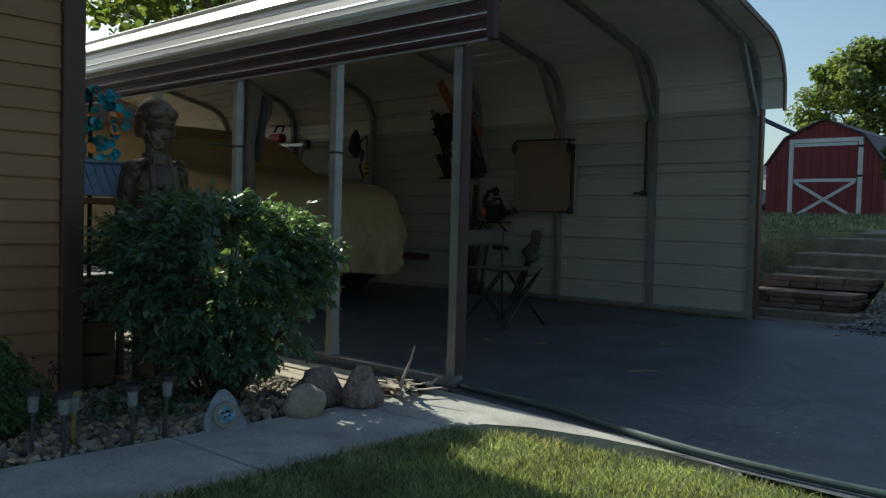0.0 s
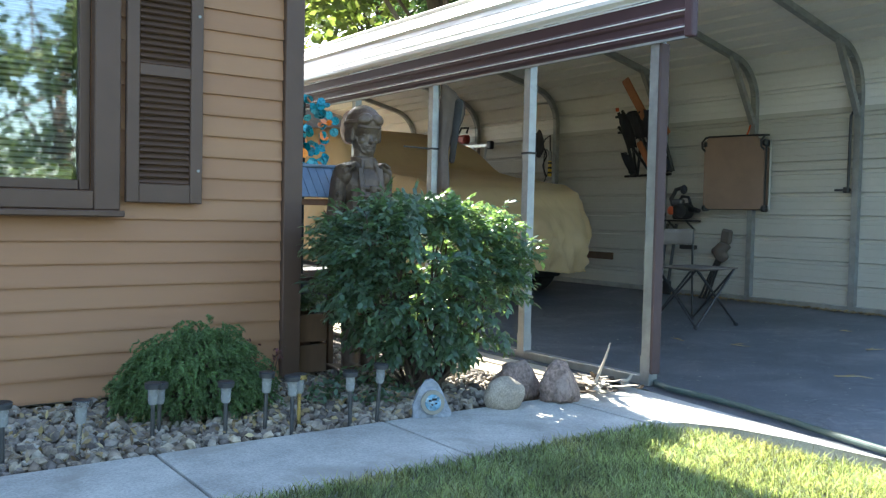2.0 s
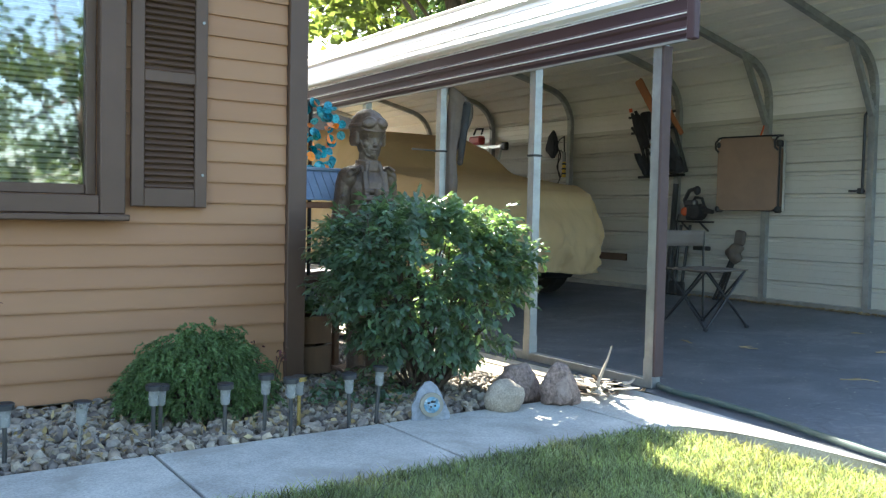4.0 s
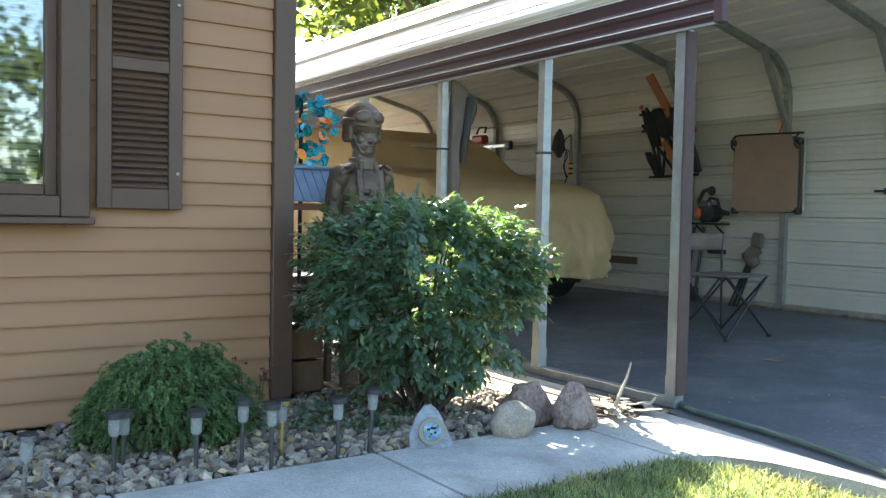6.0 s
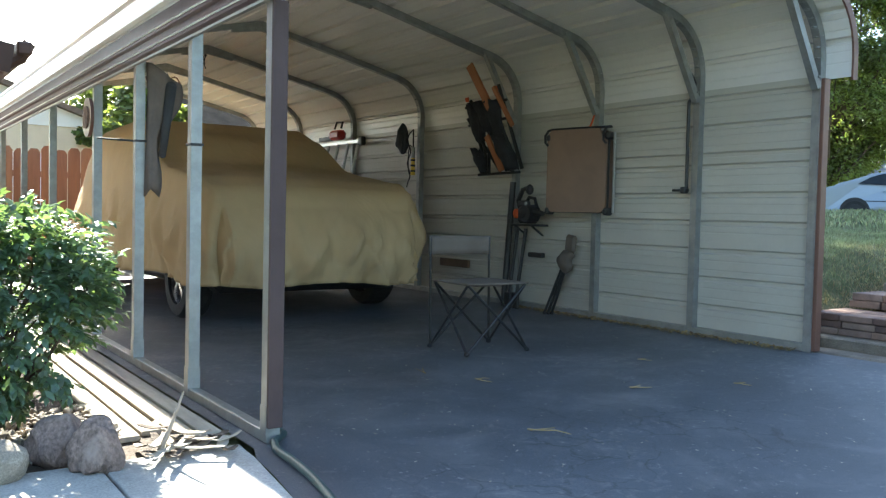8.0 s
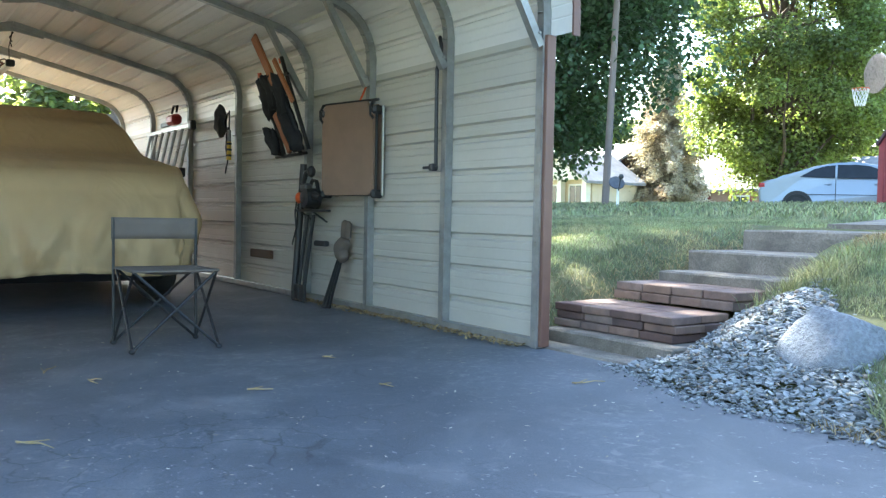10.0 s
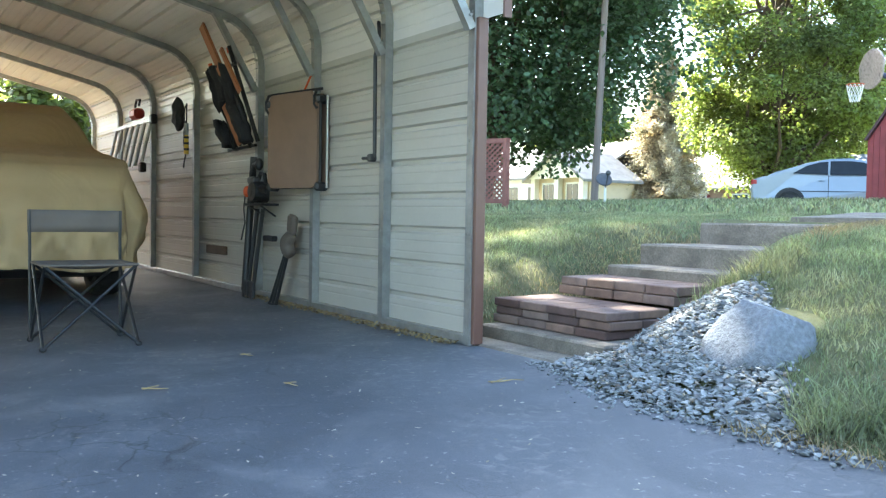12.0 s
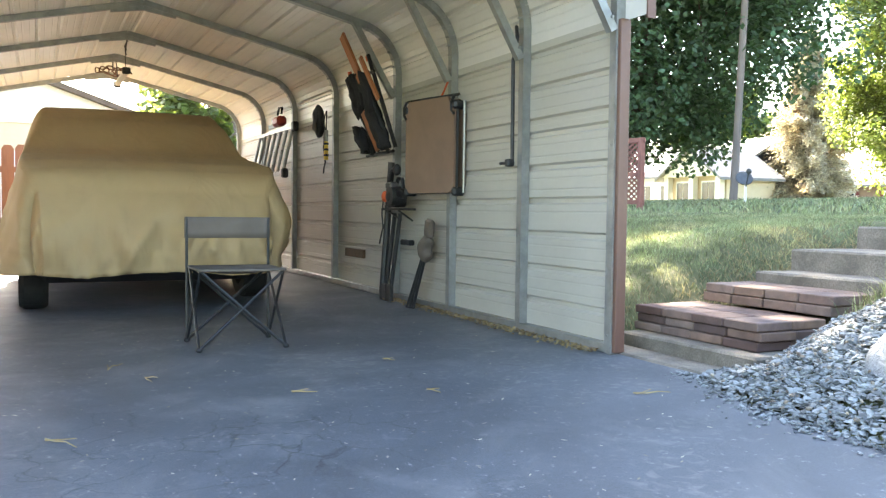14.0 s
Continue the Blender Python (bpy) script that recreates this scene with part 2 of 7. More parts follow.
def beam(bm, a, b, w, h, up=(0, 0, 1)):
    """A square tube from a to b, w across and h deep."""
    a, b = Vector(a), Vector(b)
    d = (b - a).normalized()
    side = d.cross(Vector(up))
    side = side.normalized() if side.length > 1e-4 else Vector((1, 0, 0))
    top = side.cross(d)
    vs = [bm.verts.new(p + side * (w / 2 * sx) + top * (h / 2 * sy)) for p in (a, b) for sx, sy in ((-1, -1), (1, -1), (1, 1), (-1, 1))]
    for f in ((0, 1, 2, 3), (7, 6, 5, 4), (0, 4, 5, 1), (1, 5, 6, 2), (2, 6, 7, 3), (3, 7, 4, 0)):
        bm.faces.new([vs[i] for i in f])


def sweep(bm, prof, x0, x1, thick=0.0015, steps=1):
    """A thin sheet: the profile (y, z) drawn along x, with a back face and closed rims."""
    n = len(prof)
    off = []
    for i, (y, z) in enumerate(prof):
        a, b = prof[max(0, i - 1)], prof[min(n - 1, i + 1)]
        t = Vector((b[0] - a[0], b[1] - a[1])).normalized()
        off.append((y + t.y * thick, z - t.x * thick))
    ring = list(prof) + off[::-1]
    rows = [[bm.verts.new((x0 + (x1 - x0) * k / steps, y, z)) for y, z in ring] for k in range(steps + 1)]
    m = len(ring)
    for a, b in zip(rows, rows[1:]):
        for i in range(m):
            bm.faces.new((a[i], a[(i + 1) % m], b[(i + 1) % m], b[i]))
    for i in range(n - 1):
        for r in (rows[0], rows[-1]):
            bm.faces.new((r[i], r[i + 1], r[m - 2 - i], r[m - 1 - i]))


def lerp(a, b, f):
    return a + (b - a) * f


def smooth01(f):
    f = min(1.0, max(0.0, f))
    return f * f * (3 - 2 * f)


# ---- ground ----
def drive_z(y):
    return 0.028 * max(0.0, min(y, 7.6) - 3.4)


def bank_foot(x):
    """Where the bank begins: behind the carport wall, at the steps, and along the asphalt's edge."""
    if x < -2.6:
        return 7.45
    return lerp(7.3, 7.02, smooth01((x + 2.6) / 1.0)) + 0.05 * max(0.0, x + 1.0)


def ground_z(x, y):
    """The lie of the land: flat by the house, the drive's slope, the bank and the upper lawn."""
    z = drive_z(y)
    foot = bank_foot(x)
    if y > foot:
        up = 0.70 * (1 - (1 - min(1.0, (y - foot) / 2.2)) ** 1.6)
        z = drive_z(foot) + up
        if y > foot + 2.2:
            z += 0.042 * min(11.0, y - foot - 2.2) - 0.06 * min(12.0, max(0.0, y - foot - 13.2))
    else:
        z -= 0.035
    if 7.25 < y < 10.3 and -3.9 < x < -2.31:
        z -= 0.22 * smooth01((x + 3.9) / 0.65)                      # cut for the steps
    elif 7.25 < y < 9.0 and -2.31 <= x < -1.8:
        z -= 0.13 * smooth01((-1.8 - x) / 0.5) * smooth01((9.0 - y) / 0.5) * smooth01((y - 7.25) / 0.3)
    return z


xs = sorted({*[-160 + 10 * i for i in range(12)], *[-46 + 2 * i for i in range(15)], *[-16 + 0.5 * i for i in range(24)],
             *[-4 + 0.2 * i for i in range(36)], -3.30, -3.285, -2.33, -2.30, *[3.2 + 0.8 * i for i in range(12)], *[14 + 12 * i for i in range(12)]})
ys = sorted({*[-150 + 10 * i for i in range(13)], *[-26 + 2 * i for i in range(12)], *[-3 + 0.5 * i for i in range(13)],
             *[3.3 + 0.15 * i for i in range(60)], *[12.5 + 1.0 * i for i in range(16)], *[30 + 10 * i for i in range(20)]})
bm = bmesh.new()
grid = [[bm.verts.new((x, y, ground_z(x, y) - 0.012 + (0.02 * noise.noise(Vector((x * 1.3, y * 1.3, 0))) if y > 7.4 else 0))) for y in ys] for x in xs]
for a, b in zip(grid, grid[1:]):
    for i in range(len(ys) - 1):
        bm.faces.new((a[i], b[i], b[i + 1], a[i + 1]))
ground = tagged(part("ground", bm, M_soil, smooth=True), "grassy ground with bare tan patches sloping up to a lawn", "ground", kind="structure")


def drive_edge(x):
    """Lawn-side edge of the asphalt."""
    if x < -2.9:
        return 3.36
    return 3.30 - 0.14 * (x + 2.9) - 0.02 * math.sin(3 * x)


bm = bmesh.new()
nx, ny = 150, 22
rows = []
for i in range(nx + 1):
    x = lerp(-13.0, 9.0, i / nx)
    y0, y1 = drive_edge(x), 7.42 if x < -3.0 else bank_foot(x) + 0.03 * math.sin(7 * x)
    rows.append([bm.verts.new((x, lerp(y0, y1, j / ny), drive_z(lerp(y0, y1, j / ny)) + 0.002
                               + 0.006 * noise.noise(Vector((x * 0.8, j * 0.3, 3))))) for j in range(ny + 1)])
for a, b in zip(rows, rows[1:]):
    for j in range(ny):
        bm.faces.new((a[j], b[j], b[j + 1], a[j + 1]))
drive = tagged(part("road", bm, M_asphalt, smooth=True), "dark sealed asphalt driveway with pale scuffs and fine cracks", "driveway", kind="structure")

# concrete walk: slabs along the house front, then a flared end by the drive
walk_path = thing("pavement", "pale grey concrete walkway of slabs beside the stone bed", "walkway", kind="structure")


def slab(pts, z0=-0.09, z1=0.004):
    bm = bmesh.new()
    lo = [bm.verts.new((x, y, z0)) for x, y in pts]
    hi = [bm.verts.new((x, y, z1)) for x, y in pts]
    k = len(pts)
    bm.faces.new(hi)
    bm.faces.new(lo[::-1])
    for i in range(k):
        bm.faces.new((lo[i], lo[(i + 1) % k], hi[(i + 1) % k], hi[i]))
    e = [e for e in bm.edges if all(v in hi for v in e.verts)]
    bmesh.ops.bevel(bm, geom=e, offset=0.008, segments=2, affect='EDGES', profile=0.6)
    return part("slab", bm, M_concrete, walk_path)


for k in range(-4, 2):
    y0 = 0.81 + 0.98 * k
    slab([(-3.11, y0 + 0.006), (-2.46, y0 + 0.006), (-2.46, y0 + 0.974), (-3.11, y0 + 0.974)])
slab([(-3.11, 2.776), (-2.48, 2.776), (-2.42, 2.92), (-2.24, 3.03), (-1.95, 3.09), (-1.55, 3.12), (-1.30, 3.06), (-1.40, 3.10), (-2.1, 3.20), (-2.9, 3.31), (-3.11, 3.33)])

# ---- carport ----
HOOPS = (-3.08, -4.10, -5.16, -6.28, -8.0, -9.6, -11.2, -12.8)
Y_NEAR, Y_FAR, RIDGE_Y, RIDGE_Z = 3.45, 7.28, 5.365, 2.84
def hx(x, y):
    """Where the hoop at x stands at y: the far feet are set a little further forward."""
    return x + (0.0 if x > -3.5 else 0.04 if x > -5.5 else 0.05) * (y - 3.45) / 3.83


carport = thing("carport", "cream sheet metal carport with galvanised tube frame and brown trim", "carport")


def arch(off=0.0, near_z=1.84, far_z=None):
    """The hoop's centre line (y, z), pushed outwards by off, from the near eave over the ridge to the far side."""
    half = []
    for k in range(9):
        a = radians(90 * k / 8) * 0.87
        half.append((0.42 * (1 - math.cos(a)), 0.42 * math.sin(a)))
    pts = [(Y_NEAR, near_z)]
    for dy, dz in half:
        pts.append((Y_NEAR + dy, 2.06 + dz))
    pts.append((RIDGE_Y, RIDGE_Z))
    for dy, dz in half[::-1]:
        pts.append((Y_FAR - dy, 2.06 + dz))
    if far_z is not None:
        pts.append((Y_FAR, far_z))
    out = []
    for i, (y, z) in enumerate(pts):
        a, b = pts[max(0, i - 1)], pts[min(len(pts) - 1, i + 1)]
        t = Vector((b[0] - a[0], b[1] - a[1])).normalized()
        out.append((y - t.y * off, z + t.x * off))
    return out


def ribbed(pts, pitch=0.21, height=0.026, start=0.05, double=True):
    """A sheet profile along pts, with raised ribs at even steps and faint ones between."""
    cum = [0.0]
    for a, b in zip(pts, pts[1:]):
        cum.append(cum[-1] + math.dist(a, b))

    def at(s):
        s = min(max(s, 0), cum[-1])
        i = max(k for k in range(len(cum)) if cum[k] <= s + 1e-9)
        i = min(i, len(pts) - 2)
        f = (s - cum[i]) / max(1e-9, cum[i + 1] - cum[i])
        a, b = pts[i], pts[i + 1]
        t = Vector((b[0] - a[0], b[1] - a[1])).normalized()
        return (lerp(a[0], b[0], f), lerp(a[1], b[1], f)), t
    marks = [(0.0, 0.0)]
    s = start
    while s < cum[-1] - 0.03:
        for d, h in ((-0.026, 0), (-0.013, 1), (0.013, 1), (0.026, 0)):
            marks.append((s + d, h))
        for q in (0.33, 0.67):
            if double and s + pitch * q + 0.02 < cum[-1]:
                for d, h in ((-0.008, 0), (0.0, 0.10), (0.008, 0)):
                    marks.append((s + pitch * q + d, h))
        s += pitch
    marks.append((cum[-1], 0.0))
    for c in cum[1:-1]:
        if all(abs(c - m[0]) > 0.026 for m in marks):
            marks.append((c, 0.0))
    out = []
    for s, h in sorted(marks):
        (y, z), t = at(s)
        out.append((y - t.y * h * height, z + t.x * h * height))
    return out


# frame
TUBE = 0.057
for i, x in enumerate(HOOPS):
    zf = drive_z(Y_FAR)
    bm = bmesh.new()
    beam(bm, (x, Y_NEAR, 0.035), (x, Y_NEAR, 1.86), TUBE, TUBE, up=(0, 1, 0))
    beam(bm, (x, Y_NEAR, 0.035), (x, Y_NEAR, 0.16), TUBE * 1.12, TUBE * 1.12, up=(0, 1, 0))
    part("post", bm, M_galv, carport)
    bm = bmesh.new()
    beam(bm, (hx(x, Y_FAR), Y_FAR, zf), (hx(x, Y_FAR), Y_FAR, 2.08), TUBE, TUBE, up=(0, 1, 0))
    for zb in (zf + 0.10, zf + 0.62, 1.25, 1.96):
        rod(bm, (hx(x, Y_FAR), Y_FAR - TUBE / 2, zb), (hx(x, Y_FAR), Y_FAR - TUBE / 2 - 0.006, zb), 0.008, seg=6)
    part("wall_post", bm, M_galv, carport)
    bm = bmesh.new()
    pts = arch(0.0)
    for a, b in zip(pts, pts[1:]):
        beam(bm, (hx(x, a[0]), *a), (hx(x, b[0]), *b), TUBE * 0.98, TUBE * 0.98, up=(1, 0, 0))
    # dents that the bending left on the inside of the curve
    for k, (y, z) in enumerate(arch(-TUBE * 0.50)[11:20]):
        blob(bm, (hx(x, y), y, z), (TUBE * 0.44, 0.026, 0.012 if k % 2 else 0.006), sub=1)
    part("rafter", bm, M_galv, carport)
    bm = bmesh.new()
    for s in (-1, 1):
        beam(bm, (hx(x, RIDGE_Y), RIDGE_Y, RIDGE_Z - 0.050), (hx(x, RIDGE_Y + s * 0.30), RIDGE_Y + s * 0.30, RIDGE_Z - 0.098), TUBE * 0.8, 0.035, up=(1, 0, 0))
    part("ridge_sleeve", bm, M_galv, carport, "short galvanised sleeve under the ridge joint")
    if i < 4:
        xb = hx(x, Y_FAR) + 0.012
        bm = bmesh.new()
        beam(bm, (xb, Y_FAR - 0.045, 1.86), (xb, 6.86, 2.50), 0.048, 0.048, up=(1, 0, 0))
        brace = part("brace", bm, M_galv, carport)
        for yb, zb in ((Y_FAR - 0.065, 1.93), (6.90, 2.43)):
            bm = bmesh.new()
            rod(bm, (xb + 0.022, yb, zb), (xb + 0.034, yb, zb), 0.009, seg=8)
            part("bolt", bm, M_galv, brace)
# base rails
for y, z in ((Y_NEAR, 0.028), (Y_FAR, drive_z(Y_FAR) + 0.03)):
    bm = bmesh.new()
    box(bm, ((HOOPS[0] + HOOPS[-1]) / 2, y, z), (HOOPS[0] - HOOPS[-1] + 0.06, 0.055, 0.05), bevel=0.004)
    part("base_rail", bm, M_galv, carport)
# roof sheets in runs along the profile; the lowest run on the near side is brown
outer = arch(0.032, near_z=1.84, far_z=1.92)
X_BACK, X_FRONT = -12.95, -2.86


fascia_pts = [(Y_NEAR - 0.034, 1.835), (Y_NEAR - 0.034, 2.06)]
for x0, x1 in ((X_BACK, -6.27), (-6.275, X_FRONT)):
    bm = bmesh.new()
    sweep(bm, ribbed(fascia_pts, 0.085, 0.012, 0.045, False), x0, x1)
    part("fascia_panel", bm, M_trim, carport, "dark brown ribbed fascia sheet")
    bm = bmesh.new()
    sweep(bm, ribbed([(Y_NEAR - 0.036, 2.066)] + [p for p in outer[1:] if p[0] <= RIDGE_Y]), x0, x1)
    part("roof_panel", bm, M_roof, carport)
    bm = bmesh.new()
    sweep(bm, ribbed([p for p in outer if p[0] >= RIDGE_Y]), x0, x1)
    part("roof_panel", bm, M_roof, carport)
# white rods stand in for the sun's glint along the fascia ribs
for z in (1.888, 1.972, 2.052):
    bm = bmesh.new()
    rod(bm, (X_BACK, Y_NEAR - 0.047, z), (X_FRONT, Y_NEAR - 0.047, z), 0.0036, seg=6)
    part("rib_edge", bm, M_white, carport, "thin white line standing for the glint on the fascia rib")
bm = bmesh.new()
beam(bm, (X_BACK, Y_NEAR - 0.04, 1.834), (X_FRONT, Y_NEAR - 0.04, 1.834), 0.02, 0.012)
part("eave_strip", bm, M_galv, carport)
# far wall sheets
zw = drive_z(Y_FAR) + 0.055
for x0, x1 in ((X_BACK, -9.61), (-9.605, -6.30), (-6.295, -3.065)):
    for k in range(3):
        z0, z1 = zw + 0.63 * k, min(1.95, zw + 0.63 * (k + 1) + 0.02)
        bm = bmesh.new()
        sweep(bm, ribbed([(Y_FAR + 0.031 + 0.002 * (k % 2), z1), (Y_FAR + 0.031 + 0.002 * (k % 2), z0)], 0.21, 0.020, 0.07), x0, x1)
        part("wall_panel", bm, M_panel, carport)
# brown end trims
bm = bmesh.new()
box(bm, (X_FRONT + 0.012, Y_NEAR - 0.03, 1.95), (0.05, 0.05, 0.235), bevel=0.006)
part("fascia_end_cap", bm, M_trim, carport)
for off, wide, nm in ((0.052, 0.05, "end_trim"),):
    bm = bmesh.new()
    pts = arch(off, near_z=2.07, far_z=1.90)
    for a, b in zip(pts, pts[1:]):
        beam(bm, (X_FRONT - 0.006, *a), (X_FRONT - 0.006, *b), wide, 0.014, up=(1, 0, 0))
    part(nm, bm, M_rust_trim, carport, "rust brown edge trim")
bm = bmesh.new()
box(bm, (-3.048, Y_FAR + 0.016, (1.92 + zw) / 2 - 0.02), (0.045, 0.066, 1.93 - zw + 0.04), bevel=0.004)
part("corner_trim", bm, M_rust_trim, carport, "rust brown corner trim")
bm = bmesh.new()
box(bm, (-3.042, Y_NEAR + 0.004, 0.95), (0.02, 0.066, 1.76), bevel=0.003)
part("corner_trim", bm, material("taupe_trim", (0.10, 0.070, 0.066), 0.8, spec=0.15, vary=0.1, bump=0.05, coord="World"), carport, "taupe trim strip on the front post")

# ---- house ----
HX, HY = -4.15, 1.88
house = thing("house", "tan lap-sided house with dark brown trim and shutters", "house")
WIN = (-1.30, 0.83, 0.975, 2.30)      # opening y0, y1, z0, z1
for c, s in [((HX - 0.10, (y0 + y1) / 2, (z0 + z1) / 2), (0.16, y1 - y0, z1 - z0)) for (y0, y1, z0, z1) in
             ((WIN[0], WIN[1], 0.0, WIN[2]), (WIN[0], WIN[1], WIN[3], 2.62), (-7.0, WIN[0], 0.0, 2.62), (WIN[1], HY - 0.02, 0.0, 2.62))] + [
        ((-6.0, HY - 0.10, 1.31), (3.38, 0.16, 2.62)), ((-7.78, -2.6, 1.31), (0.16, 8.8, 2.62)), ((-6.0, -6.92, 1.31), (3.38, 0.16, 2.62))]:
    bm = bmesh.new()
    box(bm, c, s)
    wall = part("wall", bm, M_siding, house)
bm = bmesh.new()
box(bm, (HX - 0.06, -2.6, 0.07), (0.10, 8.9, 0.14))
part("foundation", bm, M_old_concrete, house)
bm = bmesh.new()
box(bm, (HX + 0.008, HY - 0.045, 1.30), (0.05, 0.105, 2.56), bevel=0.004)
box(bm, (HX - 0.05, HY + 0.008, 1.30), (0.10, 0.025, 2.56), bevel=0.004)
part("corner_board", bm, M_brown, house, "dark brown corner board")
# roof with an overhang beyond the gable wall
bm = bmesh.new()
for sx in (1, -1):
    a = math.atan2(1.05, 2.25)
    m = Matrix.Rotation(sx * a, 4, 'Y')
    box(bm, (-5.93 + sx * 1.08, -2.17, 3.20), (2.62, 9.66, 0.07), m)
part("roof", bm, M_shingle, house)
bm = bmesh.new()
vs = [bm.verts.new(p) for p in ((HX - 0.05, HY - 0.06, 2.6), (-7.7, HY - 0.06, 2.6), (-5.93, HY - 0.06, 3.6),
                                (HX - 0.05, HY - 0.16, 2.6), (-7.7, HY - 0.16, 2.6), (-5.93, HY - 0.16, 3.6))]
for f in ((0, 1, 2), (5, 4, 3), (0, 3, 4, 1), (1, 4, 5, 2), (2, 5, 3, 0)):
    bm.faces.new([vs[i] for i in f])
part("gable", bm, M_siding, house)
# window, frame, blind
window = thing("window_1", "house window with dark brown frame and lowered blinds", "window", (HX, 0, 1.0), kind="structure")
bm = bmesh.new()
y0, y1, z0, z1 = WIN
for c, s in (((HX + 0.02, y1 + 0.06, (z0 + z1) / 2), (0.075, 0.115, z1 - z0 + 0.18)), ((HX + 0.02, y0 - 0.06, (z0 + z1) / 2), (0.075, 0.115, z1 - z0 + 0.18)),
             ((HX + 0.02, (y0 + y1) / 2, z0 - 0.045), (0.075, y1 - y0, 0.085)), ((HX + 0.02, (y0 + y1) / 2, z1 + 0.045), (0.075, y1 - y0, 0.085))):
    box(bm, c, s, bevel=0.006)
part("window_frame", bm, M_brown, window)
bm = bmesh.new()
for c, s in (((HX - 0.035, y1 - 0.024, (z0 + z1) / 2), (0.05, 0.046, z1 - z0)), ((HX - 0.035, y0 + 0.024, (z0 + z1) / 2), (0.05, 0.046, z1 - z0)),
             ((HX - 0.035, (y0 + y1) / 2, z0 + 0.024), (0.05, y1 - y0 - 0.1, 0.046)), ((HX - 0.035, (y0 + y1) / 2, z1 - 0.024), (0.05, y1 - y0 - 0.1, 0.046))):
    box(bm, c, s, bevel=0.004)
part("sash", bm, M_brown, window)
bm = bmesh.new()
box(bm, (HX + 0.04, (y0 + y1) / 2, z0 - 0.105), (0.11, y1 - y0 + 0.26, 0.03), bevel=0.006)
part("window_sill", bm, M_brown, window)
M_glass = glass("window_glass", (0.75, 0.82, 0.78))
bm = bmesh.new()
box(bm, (HX - 0.045, (y0 + y1) / 2, (z0 + z1) / 2), (0.006, y1 - y0 - 0.09, z1 - z0 - 0.09))
pane = part("pane", bm, M_glass, window)
pane.visible_shadow = False
M_blind = material("blind_slat_plastic", (0.40, 0.40, 0.37), 0.5, vary=0.05, bump=0.0)
bm = bmesh.new()
z = z0 + 0.05
while z < z1 - 0.05:
    box(bm, (HX - 0.11, (y0 + y1) / 2, z), (0.026, y1 - y0 - 0.12, 0.0015), Matrix.Rotation(radians(38), 4, 'Y'))
    z += 0.026
part("blind", bm, M_blind, window, "pale horizontal blind slats")
# black sheet behind the blind in place of the unlit room's darkness
bm = bmesh.new()
box(bm, (HX - 0.17, (y0 + y1) / 2, (z0 + z1) / 2), (0.01, y1 - y0 - 0.02, z1 - z0 - 0.02))
part("dark_lining", bm, M_black, window)
# shutter
shutter = thing("shutter", "dark brown louvred window shutter screwed to the siding", "shutter", (HX, 1.155, 0.92))
SY0, SY1, SZ0, SZ1 = 0.975, 1.338, 0.925, 2.34
bm = bmesh.new()
sx = HX + 0.034
for c, s in (((sx, SY0 + 0.03, (SZ0 + SZ1) / 2), (0.03, 0.06, SZ1 - SZ0)), ((sx, SY1 - 0.03, (SZ0 + SZ1) / 2), (0.03, 0.06, SZ1 - SZ0)),
             ((sx, 1.156, SZ0 + 0.045), (0.03, SY1 - SY0 - 0.12, 0.09)), ((sx, 1.156, SZ1 - 0.045), (0.03, SY1 - SY0 - 0.12, 0.09)),
             ((sx, 1.156, 1.55), (0.03, SY1 - SY0 - 0.12, 0.055))):
    box(bm, c, s, bevel=0.004)
box(bm, (sx - 0.0145, 1.156, (SZ0 + SZ1) / 2), (0.003, SY1 - SY0 - 0.1, SZ1 - SZ0 - 0.1))
part("frame", bm, M_brown, shutter)
z = SZ0 + 0.105
while z < SZ1 - 0.1:
    if abs(z - 1.55) > 0.04:
        b2 = bmesh.new()
        box(b2, (sx - 0.001, 1.156, z), (0.005, SY1 - SY0 - 0.125, 0.032), Matrix.Rotation(radians(-48), 4, 'Y'))
        part("slat", b2, M_brown, shutter)
    z += 0.0295
for z in (1.085, 1.83):
    bm = bmesh.new()
    rod(bm, (sx + 0.012, SY1 - 0.022, z), (sx + 0.021, SY1 - 0.022, z), 0.007, seg=10)
    part("screw", bm, M_galv, shutter)


# ---- siding boards ----
def lap_board(y0, y1, z):
    bm = bmesh.new()
    pr = [(HX - 0.02, z), (HX + 0.008, z), (HX + 0.008, z + 0.012), (HX - 0.006, z + 0.118), (HX - 0.02, z + 0.118)]
    a = [bm.verts.new((x, y0, q)) for x, q in pr]
    b = [bm.verts.new((x, y1, q)) for x, q in pr]
    for i in range(5):
        bm.faces.new((a[i], b[i], b[(i + 1) % 5], a[(i + 1) % 5]))
    bm.faces.new(a[::-1])
    bm.faces.new(b)
    return part("siding_board", bm, M_siding, wall)


k = 0
while 0.0105 + 0.1045 * k < 2.5:
    z = 0.0105 + 0.1045 * k
    if z + 0.11 > WIN[2] - 0.08 and z < WIN[3] + 0.08:
        lap_board(WIN[1] + 0.03, HY - 0.10, z)
        lap_board(-7.0, WIN[0] - 0.03, z)
    else:
        lap_board(-7.0, HY - 0.10, z)
    k += 1

# low porch roof behind the house, open below, with gutter and downspout beside the carport
porch = thing("back_porch", "open back porch with brown roof edge, gutter and downspout", "porch")
M_soffit = material("orange_brown_soffit_wood", (0.30, 0.14, 0.07), 0.75, vary=0.25, scale=5, fine=40, bump=0.2, stretch=(0.2, 1, 1), coord="World")
PA = math.atan(0.17)


def porch_z(y):
    return 2.20 + 0.17 * (2.98 - y)


